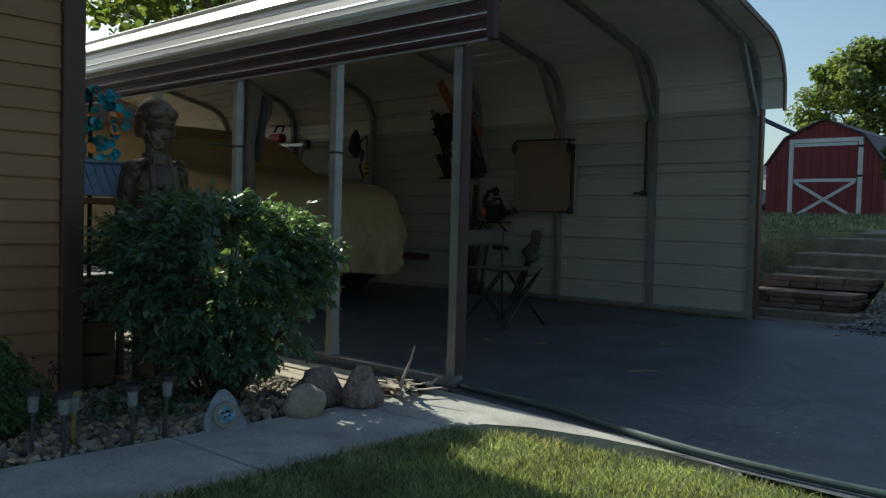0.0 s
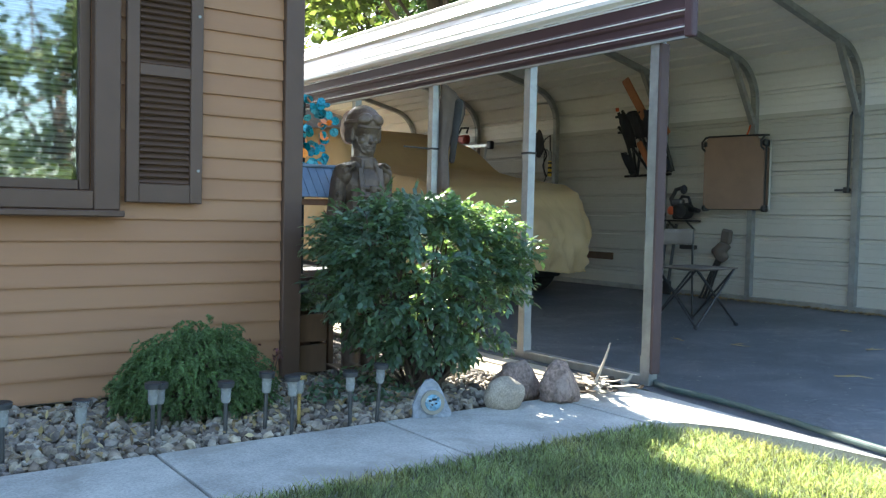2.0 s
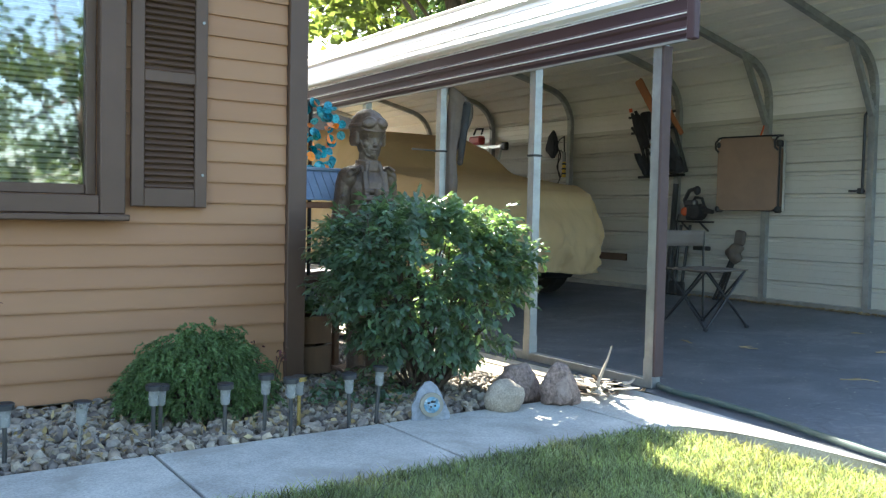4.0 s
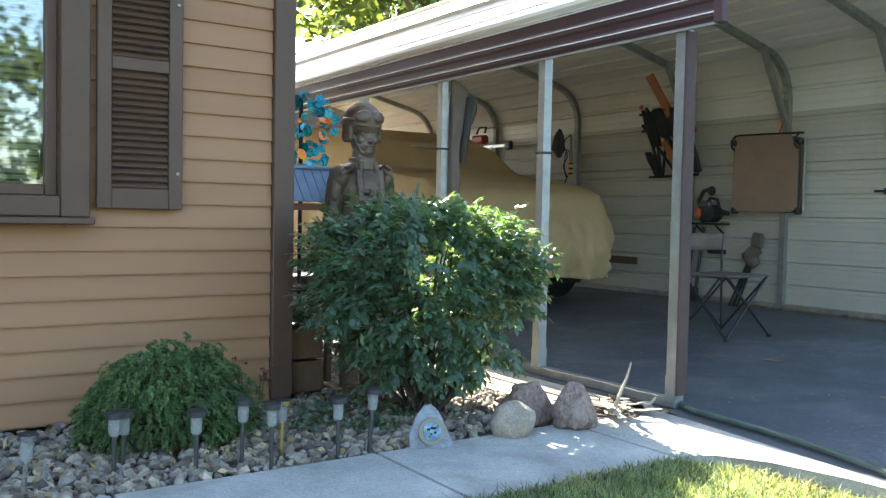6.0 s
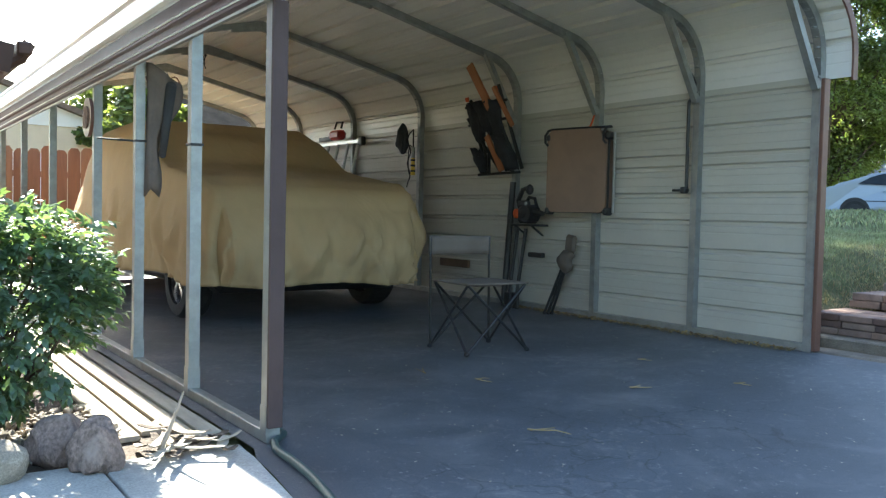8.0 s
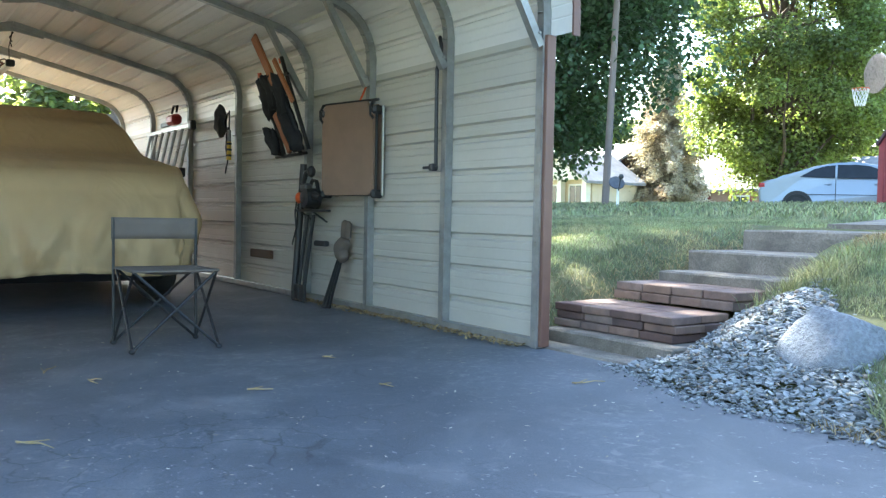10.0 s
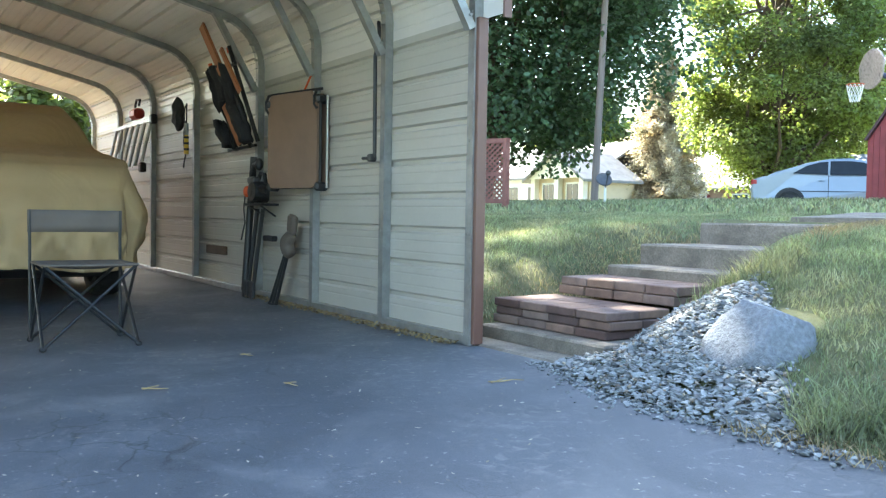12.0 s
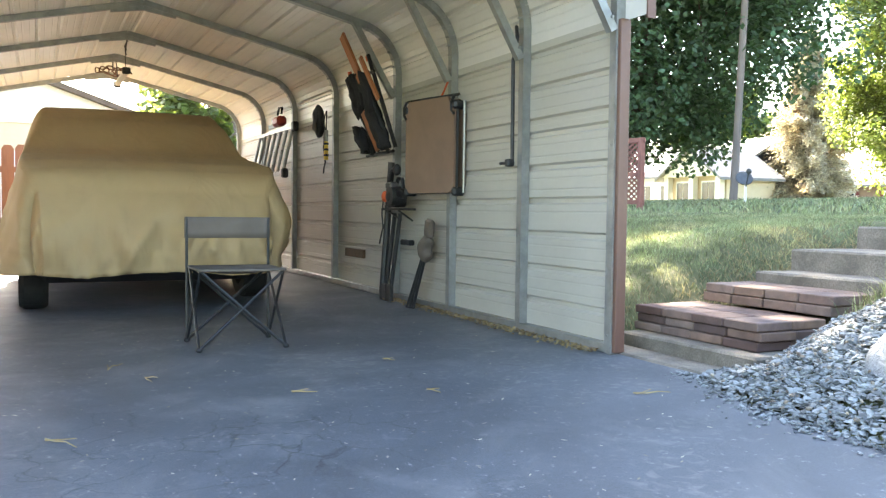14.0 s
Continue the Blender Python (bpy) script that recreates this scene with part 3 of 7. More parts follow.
bm = bmesh.new()
box(bm, (-9.7, 0.75, porch_z(0.75) - 0.03), (5.3, 4.55, 0.05), Matrix.Rotation(-PA, 4, 'X'))
part("roof", bm, M_shingle, porch)
bm = bmesh.new()
box(bm, (-7.02, 0.75, porch_z(0.75) - 0.12), (0.04, 4.55, 0.22), Matrix.Rotation(-PA, 4, 'X'))
part("rake_board", bm, M_brown, porch)
for j in range(8):
    bm = bmesh.new()
    y = 2.75 - 0.42 * j
    box(bm, (-9.7, y, porch_z(y) - 0.11), (5.2, 0.05, 0.10))
    part("purlin", bm, M_soffit, porch, "orange brown wooden purlin")
for x in (-7.25, -12.1):
    for y in (0.9, 2.55):
        if y > 2 and x > -8:
            continue
        bm = bmesh.new()
        box(bm, (x, y, porch_z(y) / 2 - 0.1), (0.09, 0.09, porch_z(y) - 0.14), bevel=0.006)
        part("post", bm, M_wood_dark, porch)
bm = bmesh.new()
box(bm, (-9.75, 3.08, 2.17), (5.5, 0.11, 0.10), bevel=0.012)
part("gutter", bm, M_brown, porch)
bm = bmesh.new()
pipe(bm, [(-7.05, 3.12, 2.22), (-7.08, 3.06, 2.10), (-7.10, 2.92, 2.01), (-7.12, 2.66, 1.97), (-7.2, 2.0, 1.96), (-7.2, 1.95, 1.90), (-7.2, 1.93, 0.0)], 0.048, 8)
part("downspout", bm, M_brown, porch)
M_patio = material("pale_patio_concrete", (0.50, 0.47, 0.42), 0.85, vary=0.12, scale=2.5, fine=90, bump=0.3, depth=0.003, coord="World")
for x0, x1, y0, y1 in ((-13.9, -5.75, 1.0, 3.36), (-13.9, -13.04, 3.38, 7.4)):
    bm = bmesh.new()
    box(bm, ((x0 + x1) / 2, (y0 + y1) / 2, -0.04 + drive_z((y0 + y1) / 2)), (x1 - x0, y1 - y0, 0.05))
    tagged(part("pavement_patio", bm, M_patio), "pale concrete patio behind the house and carport", "patio", kind="structure")

# ---- leaves and plants ----
rng = np.random.default_rng(7)


def leaf_mesh(name, centres, normals, length, width, mat, parent=None, label="", droop=0.25, jitter=0.35, ways=None):
    """Many small folded leaves, four triangles each, as one mesh; ways: where the tips point."""
    c = np.asarray(centres, float)
    n = len(c)
    nn = np.asarray(normals, float) + rng.normal(0, jitter, (n, 3))
    nn /= np.linalg.norm(nn, axis=1, keepdims=True) + 1e-9
    t = rng.normal(0, 1, (n, 3)) if ways is None else np.asarray(ways, float)
    t -= nn * (t * nn).sum(1, keepdims=True)
    t /= np.linalg.norm(t, axis=1, keepdims=True) + 1e-9
    s = np.cross(nn, t)
    L = (length * rng.uniform(0.65, 1.25, (n, 1)))
    W = (width * rng.uniform(0.7, 1.2, (n, 1)))
    v = np.empty((n, 6, 3))
    v[:, 0] = c - t * L / 2
    v[:, 1] = c - t * L * 0.1 + s * W / 2 - nn * W * 0.12
    v[:, 2] = c - t * L * 0.1 - s * W / 2 - nn * W * 0.12
    v[:, 3] = c + t * L * 0.18 + s * W * 0.38 - nn * W * 0.16
    v[:, 4] = c + t * L * 0.18 - s * W * 0.38 - nn * W * 0.16
    v[:, 5] = c + t * L / 2 - nn * L * droop
    base = (np.arange(n) * 6)[:, None]
    f = np.concatenate([base + np.array([[0, 1, 2]]), base + np.array([[5, 4, 3]])])
    q = base + np.array([[1, 3, 4, 2]])
    me = bpy.data.meshes.new(name)
    me.from_pydata(v.reshape(-1, 3).tolist(), [], f.tolist() + q.tolist())
    me.materials.append(mat)
    ob = new(name, me)
    if parent is not None:
        ob.parent = parent
        ob.matrix_parent_inverse = parent.matrix_basis.inverted()
    if label:
        ob["label"] = label
    return ob


def limb(bm, a, b, r0, r1, wob=0.1, n=4, seg=6):
    a, b = Vector(a), Vector(b)
    pts = [a.lerp(b, i / n) + Vector(rng.normal(0, wob, 3)) * (b - a).length * 0.25 * (0 < i < n) for i in range(n + 1)]
    for i in range(n):
        rod(bm, pts[i], pts[i + 1], lerp(r0, r1, i / n), lerp(r0, r1, (i + 1) / n), seg=seg)
    return pts


def broadleaf(x, y, h, rad, low, count, mat, label, leaf=0.24, trunk=0.25, clumps=70, squash=1.0):
    z = ground_z(x, y)
    t = thing("tree", label, "tree", (x, y, z))
    bm = bmesh.new()
    top = limb(bm, (x, y, z - 0.1), (x, y, z + h * 0.72), trunk, trunk * 0.3, 0.08, 5, 8)
    cz, hz = z + (h + low) / 2, (h - low) / 2
    cs = []
    for i in range(clumps):
        d = rng.normal(0, 1, 3)
        d /= np.linalg.norm(d)
        k = rng.uniform(0.45, 1.0) ** 0.6
        taper = 1.0 - 0.30 * max(0.0, d[2])
        p = np.array([x + d[0] * rad * k * taper, y + d[1] * rad * k * taper * squash, cz + d[2] * hz * k])
        cs.append((p, rad * rng.uniform(0.16, 0.32)))
        if i % 3 == 0:
            limb(bm, top[1 + i % 4], p, trunk * 0.28, trunk * 0.05, 0.25, 3, 5)
    part("trunk", bm, M_bark, t)
    per = count // clumps
    pts, nor = [], []
    for p, r in cs:
        d = rng.normal(0, 1, (per, 3))
        d /= np.linalg.norm(d, axis=1, keepdims=True)
        k = rng.uniform(0.2, 1.0, (per, 1)) ** 0.5
        pts.append(p + d * k * r * np.array([1.15, 1.15, 0.75]))
        nor.append(d * 0.6 + np.array([0, 0, 0.8]))
    leaf_mesh("crown", np.concatenate(pts), np.concatenate(nor), leaf, leaf * 0.75, mat, t, jitter=0.5)
    return t


def spruce(x, y, h, rad, count, label, mat=M_hazy_needle):
    z = ground_z(x, y)
    t = thing("spruce_tree", label, "tree", (x, y, z))
    bm = bmesh.new()
    limb(bm, (x, y, z - 0.1), (x, y, z + h), 0.22, 0.02, 0.0, 4, 8)
    pts, nor = [], []
    levels = 26
    for i in range(levels):
        f = i / levels
        zz = z + h * (0.10 + 0.88 * f)
        r = rad * (1 - f) ** 0.85 + 0.15
        for j in range(9):
            a = rng.uniform(0, 6.283)
            L = r * rng.uniform(0.7, 1.1)
            e = np.array([x + L * math.cos(a), y + L * math.sin(a), zz - L * 0.28])
            rod(bm, (x, y, zz), e, 0.025, 0.008, 4)
            m = max(6, int(count / levels / 9 * (0.4 + 1.2 * (1 - f))))
            s = rng.uniform(0.15, 1, (m, 1))
            q = np.array([x, y, zz]) * (1 - s) + e * s + rng.normal(0, 0.13, (m, 3)) * (0.4 + r / rad)
            pts.append(q)
            nor.append(np.tile([math.cos(a) * 0.3, math.sin(a) * 0.3, 0.9], (m, 1)))
    part("trunk", bm, M_bark, t)
    leaf_mesh("crown", np.concatenate(pts), np.concatenate(nor), 0.26, 0.075, mat, t, droop=0.3, jitter=0.5)
    return t


# trees beyond the lawn, behind the carport and behind the house
broadleaf(-18.65, 32.15, 13.0, 3.8, 1.5, 125000, M_leaf_tree, "broad sunlit maple tree with dense green crown", 0.135, 0.32, 190)
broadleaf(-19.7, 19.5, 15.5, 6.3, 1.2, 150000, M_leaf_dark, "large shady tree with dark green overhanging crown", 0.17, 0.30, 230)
broadleaf(-45.5, 48.5, 8.5, 4.6, 1.0, 14000, M_leaf_tree, "distant pale green tree behind the white house", 0.5, 0.35, 60)
broadleaf(-34.0, 58.0, 12.0, 6.0, 1.5, 12000, M_leaf_tree, "distant leafy tree behind the brown house", 0.5, 0.35, 60)
broadleaf(-35.7, 21.9, 21.0, 6.2, 5.0, 52000, M_leaf_tree, "tall leafy tree rising far behind the carport", 0.26, 0.45, 110)
# extra tree, added so that its crown keeps the sun off the bank
broadleaf(-18.5, 12.6, 20.0, 6.2, 4.0, 42000, M_leaf_tree, "tall leafy tree added behind the carport to shade the bank", 0.31, 0.3, 90)
broadleaf(-29.5, 10.4, 7.0, 2.7, 0.8, 12000, M_leaf_tree, "sunlit green tree behind the back fence", 0.28, 0.22, 60)
broadleaf(-22.5, 8.0, 4.0, 1.5, 0.3, 7000, M_leaf_tree, "sunlit bushy young tree behind the fence", 0.2, 0.12, 40)
broadleaf(-4.80, 18.8, 2.1, 0.5, 0.2, 5000, M_leaf_tree, "small leafy tree beside the red shed", 0.10, 0.04, 40)
broadleaf(-30.5, 100.0, 21.5, 7.0, 2.0, 30000, M_leaf_tree, "distant tall green tree far behind the shed", 0.55, 0.5, 110)
spruce(-31.6, 40.5, 10.4, 2.9, 60000, "browning spruce tree with thin grey green branches")
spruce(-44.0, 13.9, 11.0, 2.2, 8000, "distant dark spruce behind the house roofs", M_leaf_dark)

broadleaf(15.0, -2.5, 9.0, 4.4, 0.3, 12000, M_leaf_tree, "leafy tree across the front lawn", 0.33, 0.25, 60)
broadleaf(18.0, 5.5, 10.0, 4.5, 0.5, 9500, M_leaf_tree, "leafy tree across the driveway", 0.31, 0.25, 60)

# tall bush of pointed leaves in front of the statue
bush = thing("bush", "dense green bush with pointed leaves beside the statue", "bush", (-3.66, 2.36, 0.0))
bm = bmesh.new()
twig_tips = []
for i in range(46):
    a, r = rng.uniform(0, 6.283), rng.uniform(0.02, 0.12)
    tx = -3.64 + rng.uniform(-0.34, 0.30)
    ty = 2.38 + rng.uniform(-0.48, 0.50)
    tz = rng.uniform(0.45, 0.93)
    limb(bm, (-3.66 + r * math.cos(a), 2.36 + r * math.sin(a), -0.02), (tx, ty, tz), 0.010, 0.003, 0.12, 4, 5)
part("stem", bm, M_bark, bush)
pts, nor, ways = [], [], []
bc, bh = np.array([-3.64, 2.36, 0.56]), np.array([0.38, 0.54, 0.40])
while len(pts) < 13500:
    d = rng.uniform(-1, 1, 3)
    e = (np.abs(d) ** 4).sum() ** 0.25
    if e > 1.0 or e < 0.40 + 0.45 * rng.random():
        continue
    p = bc + d * bh * (1 + 0.18 * noise.noise(Vector(d * 2.6 + np.array([3.0, 1.0, 0]))))
    waist = 0.46 + 0.58 * smooth01((p[2] - 0.08) / 0.45)          # narrower and open below
    if abs(d[1]) > waist or abs(d[0]) > waist + 0.1:
        continue
    if p[2] < 0.52 and noise.noise(Vector(p * 6.0)) > 0.02:
        continue
    if noise.noise(Vector(p * 7.0)) > 0.24:
        continue
    out = d / np.linalg.norm(d)
    spray = rng.normal(0, 1, 3) * 0.40 + out * np.array([1, 1, 0.35])
    spray[2] -= 0.15
    spray /= np.linalg.norm(spray)
    side = np.cross(spray, [0, 0, 1.0])
    side /= np.linalg.norm(side) + 1e-6
    up = np.cross(side, spray)
    for j in range(4):
        for sg in (-1, 1):
            w = spray * 0.75 + side * sg * 0.75 + rng.normal(0, 0.16, 3)
            w /= np.linalg.norm(w)
            pts.append(p + spray * (0.027 * (j - 1.5)) + w * 0.024 + rng.normal(0, 0.005, 3))
            nor.append(up + side * sg * 0.25 + rng.normal(0, 0.12, 3))
            ways.append(w)
    pts.append(p + spray * 0.078)
    nor.append(up)
    ways.append(spray)
leaf_mesh("leaves", np.array(pts), np.array(nor), 0.054, 0.0245, M_leaf, bush, jitter=0.16, ways=np.array(ways))

# low dwarf conifer by the wall
shrub = thing("dwarf_conifer", "low mounded dark green dwarf conifer in the stone bed", "shrub", (-3.74, 1.17, 0.0))
M_conifer = material("conifer_needle", (0.105, 0.165, 0.060), 0.6, vary=0.3, scale=8, fine=40, bump=0.0, island=0.35, trans=0.15, coord="World", spec=0.3)
bm = bmesh.new()
pts, nor, ways = [], [], []
for i in range(430):
    d = rng.normal(0, 1, 3)
    d[2] = abs(d[2]) * 0.95
    d /= np.linalg.norm(d)
    k = (0.93 + 0.26 * noise.noise(Vector(d * 2.4 + np.array([0.4, 0, 2.0])))) * rng.uniform(0.66, 1.04) ** 0.6
    b0 = np.array([-3.74, 1.17, 0.02])
    e = b0 + d * k * np.array([0.24, 0.335, 0.335]) + np.array([0, 0.01, 0.025])
    e[0] = max(e[0], HX + 0.06)
    rod(bm, b0, b0 + (e - b0) * 0.9, 0.005, 0.002, 4)
    flat_d = d * np.array([1, 1, 0.2]) + rng.normal(0, 0.25, 3)
    flat_d /= np.linalg.norm(flat_d)
    for q in range(5):
        tip = flat_d + rng.normal(0, 0.45, 3) * np.array([1, 1, 0.3])
        tip /= np.linalg.norm(tip)
        c0 = e + rng.normal(0, 0.020, 3)
        for j in range(38):
            f = rng.uniform(0, 1)
            axis = tip * np.array([1, 1, 1]) + np.array([0, 0, -1.5 * f])
            axis /= np.linalg.norm(axis)
            c = c0 + tip * 0.050 * f + np.array([0, 0, -0.042 * f * f])
            sp_ = rng.normal(0, 1, 3)
            w = axis * 0.9 + 0.55 * sp_ / np.linalg.norm(sp_)
            w /= np.linalg.norm(w)
            pts.append(c + w * 0.010)
            ways.append(w)
            nor.append(rng.normal(0, 1, 3) + np.array([0.3, 0, 0.7]))
part("branch", bm, M_bark, shrub)
leaf_mesh("needles", np.array(pts), np.array(nor), 0.021, 0.0048, M_conifer, shrub, jitter=0.2, droop=0.1, ways=np.array(ways))

# thin reddish sprigs by the wall
M_sprig = material("reddish_leaf", (0.13, 0.045, 0.05), 0.6, vary=0.3, scale=8, fine=30, bump=0.0, island=0.3, trans=0.2)
for x, y, h in ((-3.95, 1.62, 0.26), (-3.98, 0.28, 0.52), (-3.8, 0.26, 0.30)):
    sp = thing("seedling", "thin reddish seedling growing in the stone bed", "plant", (x, y, 0), "seedlings by the wall")
    bm = bmesh.new()
    pts = []
    for i in range(4):
        e = Vector((x + rng.normal(0, 0.05), y + rng.normal(0, 0.06), h * rng.uniform(0.7, 1)))
        limb(bm, (x, y, 0), e, 0.004, 0.0015, 0.1, 3, 4)
        pts += [Vector((x, y, 0)).lerp(e, f) + Vector(rng.normal(0, 0.015, 3)) for f in rng.uniform(0.45, 1.05, 9)]
    part("stem", bm, M_bark, sp)
    leaf_mesh("leaves", np.array(pts), np.tile([0.3, 0, 0.8], (len(pts), 1)), 0.032, 0.014, M_sprig, sp, jitter=0.6)


# ---- stones ----
def stone_mesh(name, seed, sub=1, flat=0.65, rough=0.22, angular=False):
    r = np.random.default_rng(seed)
    bm = bmesh.new()
    bmesh.ops.create_icosphere(bm, subdivisions=sub, radius=0.5)
    s = Vector((1, r.uniform(0.65, 0.95), flat * r.uniform(0.75, 1.2)))
    for v in bm.verts:
        f = 1 + rough * noise.noise(v.co * 2.2 + Vector((seed * 3.1, 0, 0)))
        if angular:
            f *= 1 + 0.24 * r.uniform(-1, 1)
        v.co = Vector((v.co.x * s.x, v.co.y * s.y, v.co.z * s.z)) * f
    me = bpy.data.meshes.new(name)
    bm.normal_update()
    bm.to_mesh(me)
    bm.free()
    if not angular:
        for p in me.polygons:
            p.use_smooth = True
    return me


M_pebble = material("river_stone", (0.275, 0.225, 0.17), 0.8, vary=0.4, scale=14, fine=80, bump=0.3, depth=0.003, objrand=0.5, coord="World")
M_pebbles = material("river_stones", (0.27, 0.22, 0.168), 0.8, vary=0.4, scale=14, fine=80, bump=0.3, depth=0.003, island=0.55, coord="World")
M_slate = material("slate_shard", (0.198, 0.21, 0.208), 0.6, vary=0.3, scale=9, fine=80, bump=0.2, depth=0.002, objrand=0.4, coord="World")
M_slates = material("slate_shards", (0.20, 0.212, 0.21), 0.6, vary=0.3, scale=9, fine=80, bump=0.2, depth=0.002, island=0.6, coord="World")


def scatter(name, meshes, spots, mat, parent, keep, sizes, flat_lay):
    """Lays stones at the spots: the first keep as parts of their own, the rest joined as one part of kind stuff."""
    verts, faces = [], []
    for i, (x, y, z) in enumerate(spots):
        me = meshes[i % len(meshes)]
        s = sizes[0] + (sizes[1] - sizes[0]) * rng.random() ** 2
        tilt = 0.35 if flat_lay else 0.5
        m = Matrix.Translation((x, y, z + s * 0.16)) @ Euler((rng.normal(0, tilt), rng.normal(0, tilt), rng.uniform(0, 6.28))).to_matrix().to_4x4() @ Matrix.Scale(s, 4)
        if i < keep:
            if not me.materials:
                me.materials.append(mat[0])
            ob = new(name, me)
            ob.parent = parent
            ob.matrix_parent_inverse = parent.matrix_basis.inverted()
            ob.matrix_basis = m
        else:
            k = len(verts)
            verts += [tuple(m @ v.co) for v in me.vertices]
            faces += [tuple(k + j for j in p.vertices) for p in me.polygons]
    me = bpy.data.meshes.new(name + "_layer")
    me.from_pydata(verts, [], faces)
    me.materials.append(mat[1])
    for p in me.polygons:
        p.use_smooth = False
    ob = new(name + "_layer", me)
    ob.parent = parent
    ob.matrix_parent_inverse = parent.matrix_basis.inverted()
    tagged(ob, kind="stuff")


bed = thing("stone_bed", "bed of mixed tan and grey river stones along the house", "stone bed", kind="structure")
bm = bmesh.new()
box(bm, (-3.63, -1.6, -0.035), (1.02, 9.6, 0.03))
box(bm, (-4.45, 2.62, -0.037), (2.6, 1.2, 0.022))
part("earth", bm, M_bark, bed, "dark damp earth")
spots = []
while len(spots) < 5200:
    x, y = rng.uniform(-4.14, -3.13), rng.uniform(-0.9, 2.95)
    if len(spots) < 300 and not (x > -3.5 and 0.2 < y < 2.2):
        continue
    if y > 2.35 and x > -3.2 - 0.3 * (y - 2.35):
        continue
    spots.append((x, y, -0.022 + 0.016 * rng.random()))
for i in range(500):
    spots.append((rng.uniform(-5.2, -4.15), rng.uniform(1.98, 2.7), -0.022))
scatter("stone", [stone_mesh("stone", k, 1, 0.62, 0.3, k % 3 > 0) for k in range(15)], spots, (M_pebble, M_pebbles), bed, 300, (0.022, 0.068), False)

slate_bed = thing("slate_gravel", "slope of blue grey slate gravel beside the steps", "gravel", kind="structure")


def in_slate(x, y):
    if y < bank_foot(x) - 0.05 + 0.06 * math.sin(9 * x):
        return False
    if y < 8.02:
        right = -0.80 - 0.95 * (y - 7.0) + 0.10 * noise.noise(Vector((x * 4, y * 4, 2)))
        left = -2.50 + 0.45 * min(0.55, max(0, y - 7.15))
        return left < x < right
    return False


spots = []
while len(spots) < 6800:
    x, y = rng.uniform(-2.7, -0.8), rng.uniform(6.95, 8.1)
    if in_slate(x, y):
        if len(spots) < 300 and y > 7.75:
            continue
        spots.append((x, y, ground_z(x, y) + 0.012))
scatter("slate_piece", [stone_mesh("slate_piece", k + 40, 1, 0.28, 0.25, True) for k in range(12)], spots, (M_slate, M_slates), slate_bed, 300, (0.017, 0.050), True)
# strays spilling on to the asphalt and among the grass, with a few tan pebbles
spots = []
while len(spots) < 900:
    x = rng.uniform(-2.48, -0.55)
    y = bank_foot(x) + 0.02 - abs(rng.normal(0, 0.07)) - 0.05 * noise.noise(Vector((x * 3, 0, 5)))
    spots.append((x, y, drive_z(y) + 0.004))
while len(spots) < 1150:
    y = rng.uniform(7.0, 8.3)
    x = -0.84 - 0.95 * (y - 7.0) + abs(rng.normal(0, 0.06))
    spots.append((x, y, ground_z(x, y) + 0.012))
scatter("stray_slate", [stone_mesh("stray_slate", k + 70, 1, 0.38, 0.25, True) for k in range(8)], spots, (M_slate, M_slates), slate_bed, 0, (0.010, 0.034), True)
spots = []
while len(spots) < 220:
    x, y = rng.uniform(-2.7, -0.7), rng.uniform(6.9, 8.4)
    if in_slate(x, y):
        spots.append((x, y, ground_z(x, y) + 0.030))
scatter("tan_pebble", [stone_mesh("tan_pebble", k + 90, 1, 0.6, 0.25, False) for k in range(6)], spots, (M_pebble, M_pebbles), slate_bed, 0, (0.014, 0.03), True)


def boulder(name, c, s, mat, label, seed, group="", turn=0.0, rough=0.25, facets=()):
    bm = bmesh.new()
    bmesh.ops.create_icosphere(bm, subdivisions=4, radius=1.0)
    for v in bm.verts:
        d = v.co.copy()
        f = 1 + rough * noise.noise(d * 1.3 + Vector((seed, 0, 0))) + rough * 0.35 * noise.noise(d * 3.7 + Vector((0, seed, 0))) + 0.03 * noise.noise(d * 11)
        v.co = Vector((d.x * s[0], d.y * s[1], max(d.z, -0.75) * s[2])) * f
    for fx, fy, fz, lim in facets:
        nrm = Vector((fx, fy, fz)).normalized()
        for v in bm.verts:
            q = Vector((v.co.x / s[0], v.co.y / s[1], v.co.z / s[2]))
            over = q.dot(nrm) - lim - 0.04 * noise.noise(q * 4)
            if over > 0:
                q -= nrm * over * 0.93
                v.co = Vector((q.x * s[0], q.y * s[1], q.z * s[2]))
    bmesh.ops.rotate(bm, cent=(0, 0, 0), matrix=Matrix.Rotation(turn, 3, 'Z'), verts=bm.verts)
    bmesh.ops.translate(bm, vec=c, verts=bm.verts)
    return tagged(part(name, bm, mat, smooth=True), label, "boulder", group)


M_granite = material("tan_granite", (0.36, 0.30, 0.23), 0.85, vary=0.24, scale=11, fine=130, bump=0.7, depth=0.004, grain=1.8, stain=(0.25, 0.20, 0.15), stain_scale=8, stain_amount=0.6)
M_redrock = material("reddish_granite", (0.245, 0.172, 0.138), 0.85, vary=0.35, scale=10, fine=75, bump=0.9, depth=0.008, grain=1.5,
                     stain=(0.40, 0.31, 0.26), stain_scale=11, stain_amount=0.8, stretch=(1, 1, 0.7))
M_bluestone = material("blue_grey_rock", (0.30, 0.32, 0.35), 0.85, vary=0.2, scale=5, fine=60, bump=0.6, depth=0.01, grain=1.0,
                       stain=(0.20, 0.21, 0.23), stain_scale=5, stain_amount=0.5)
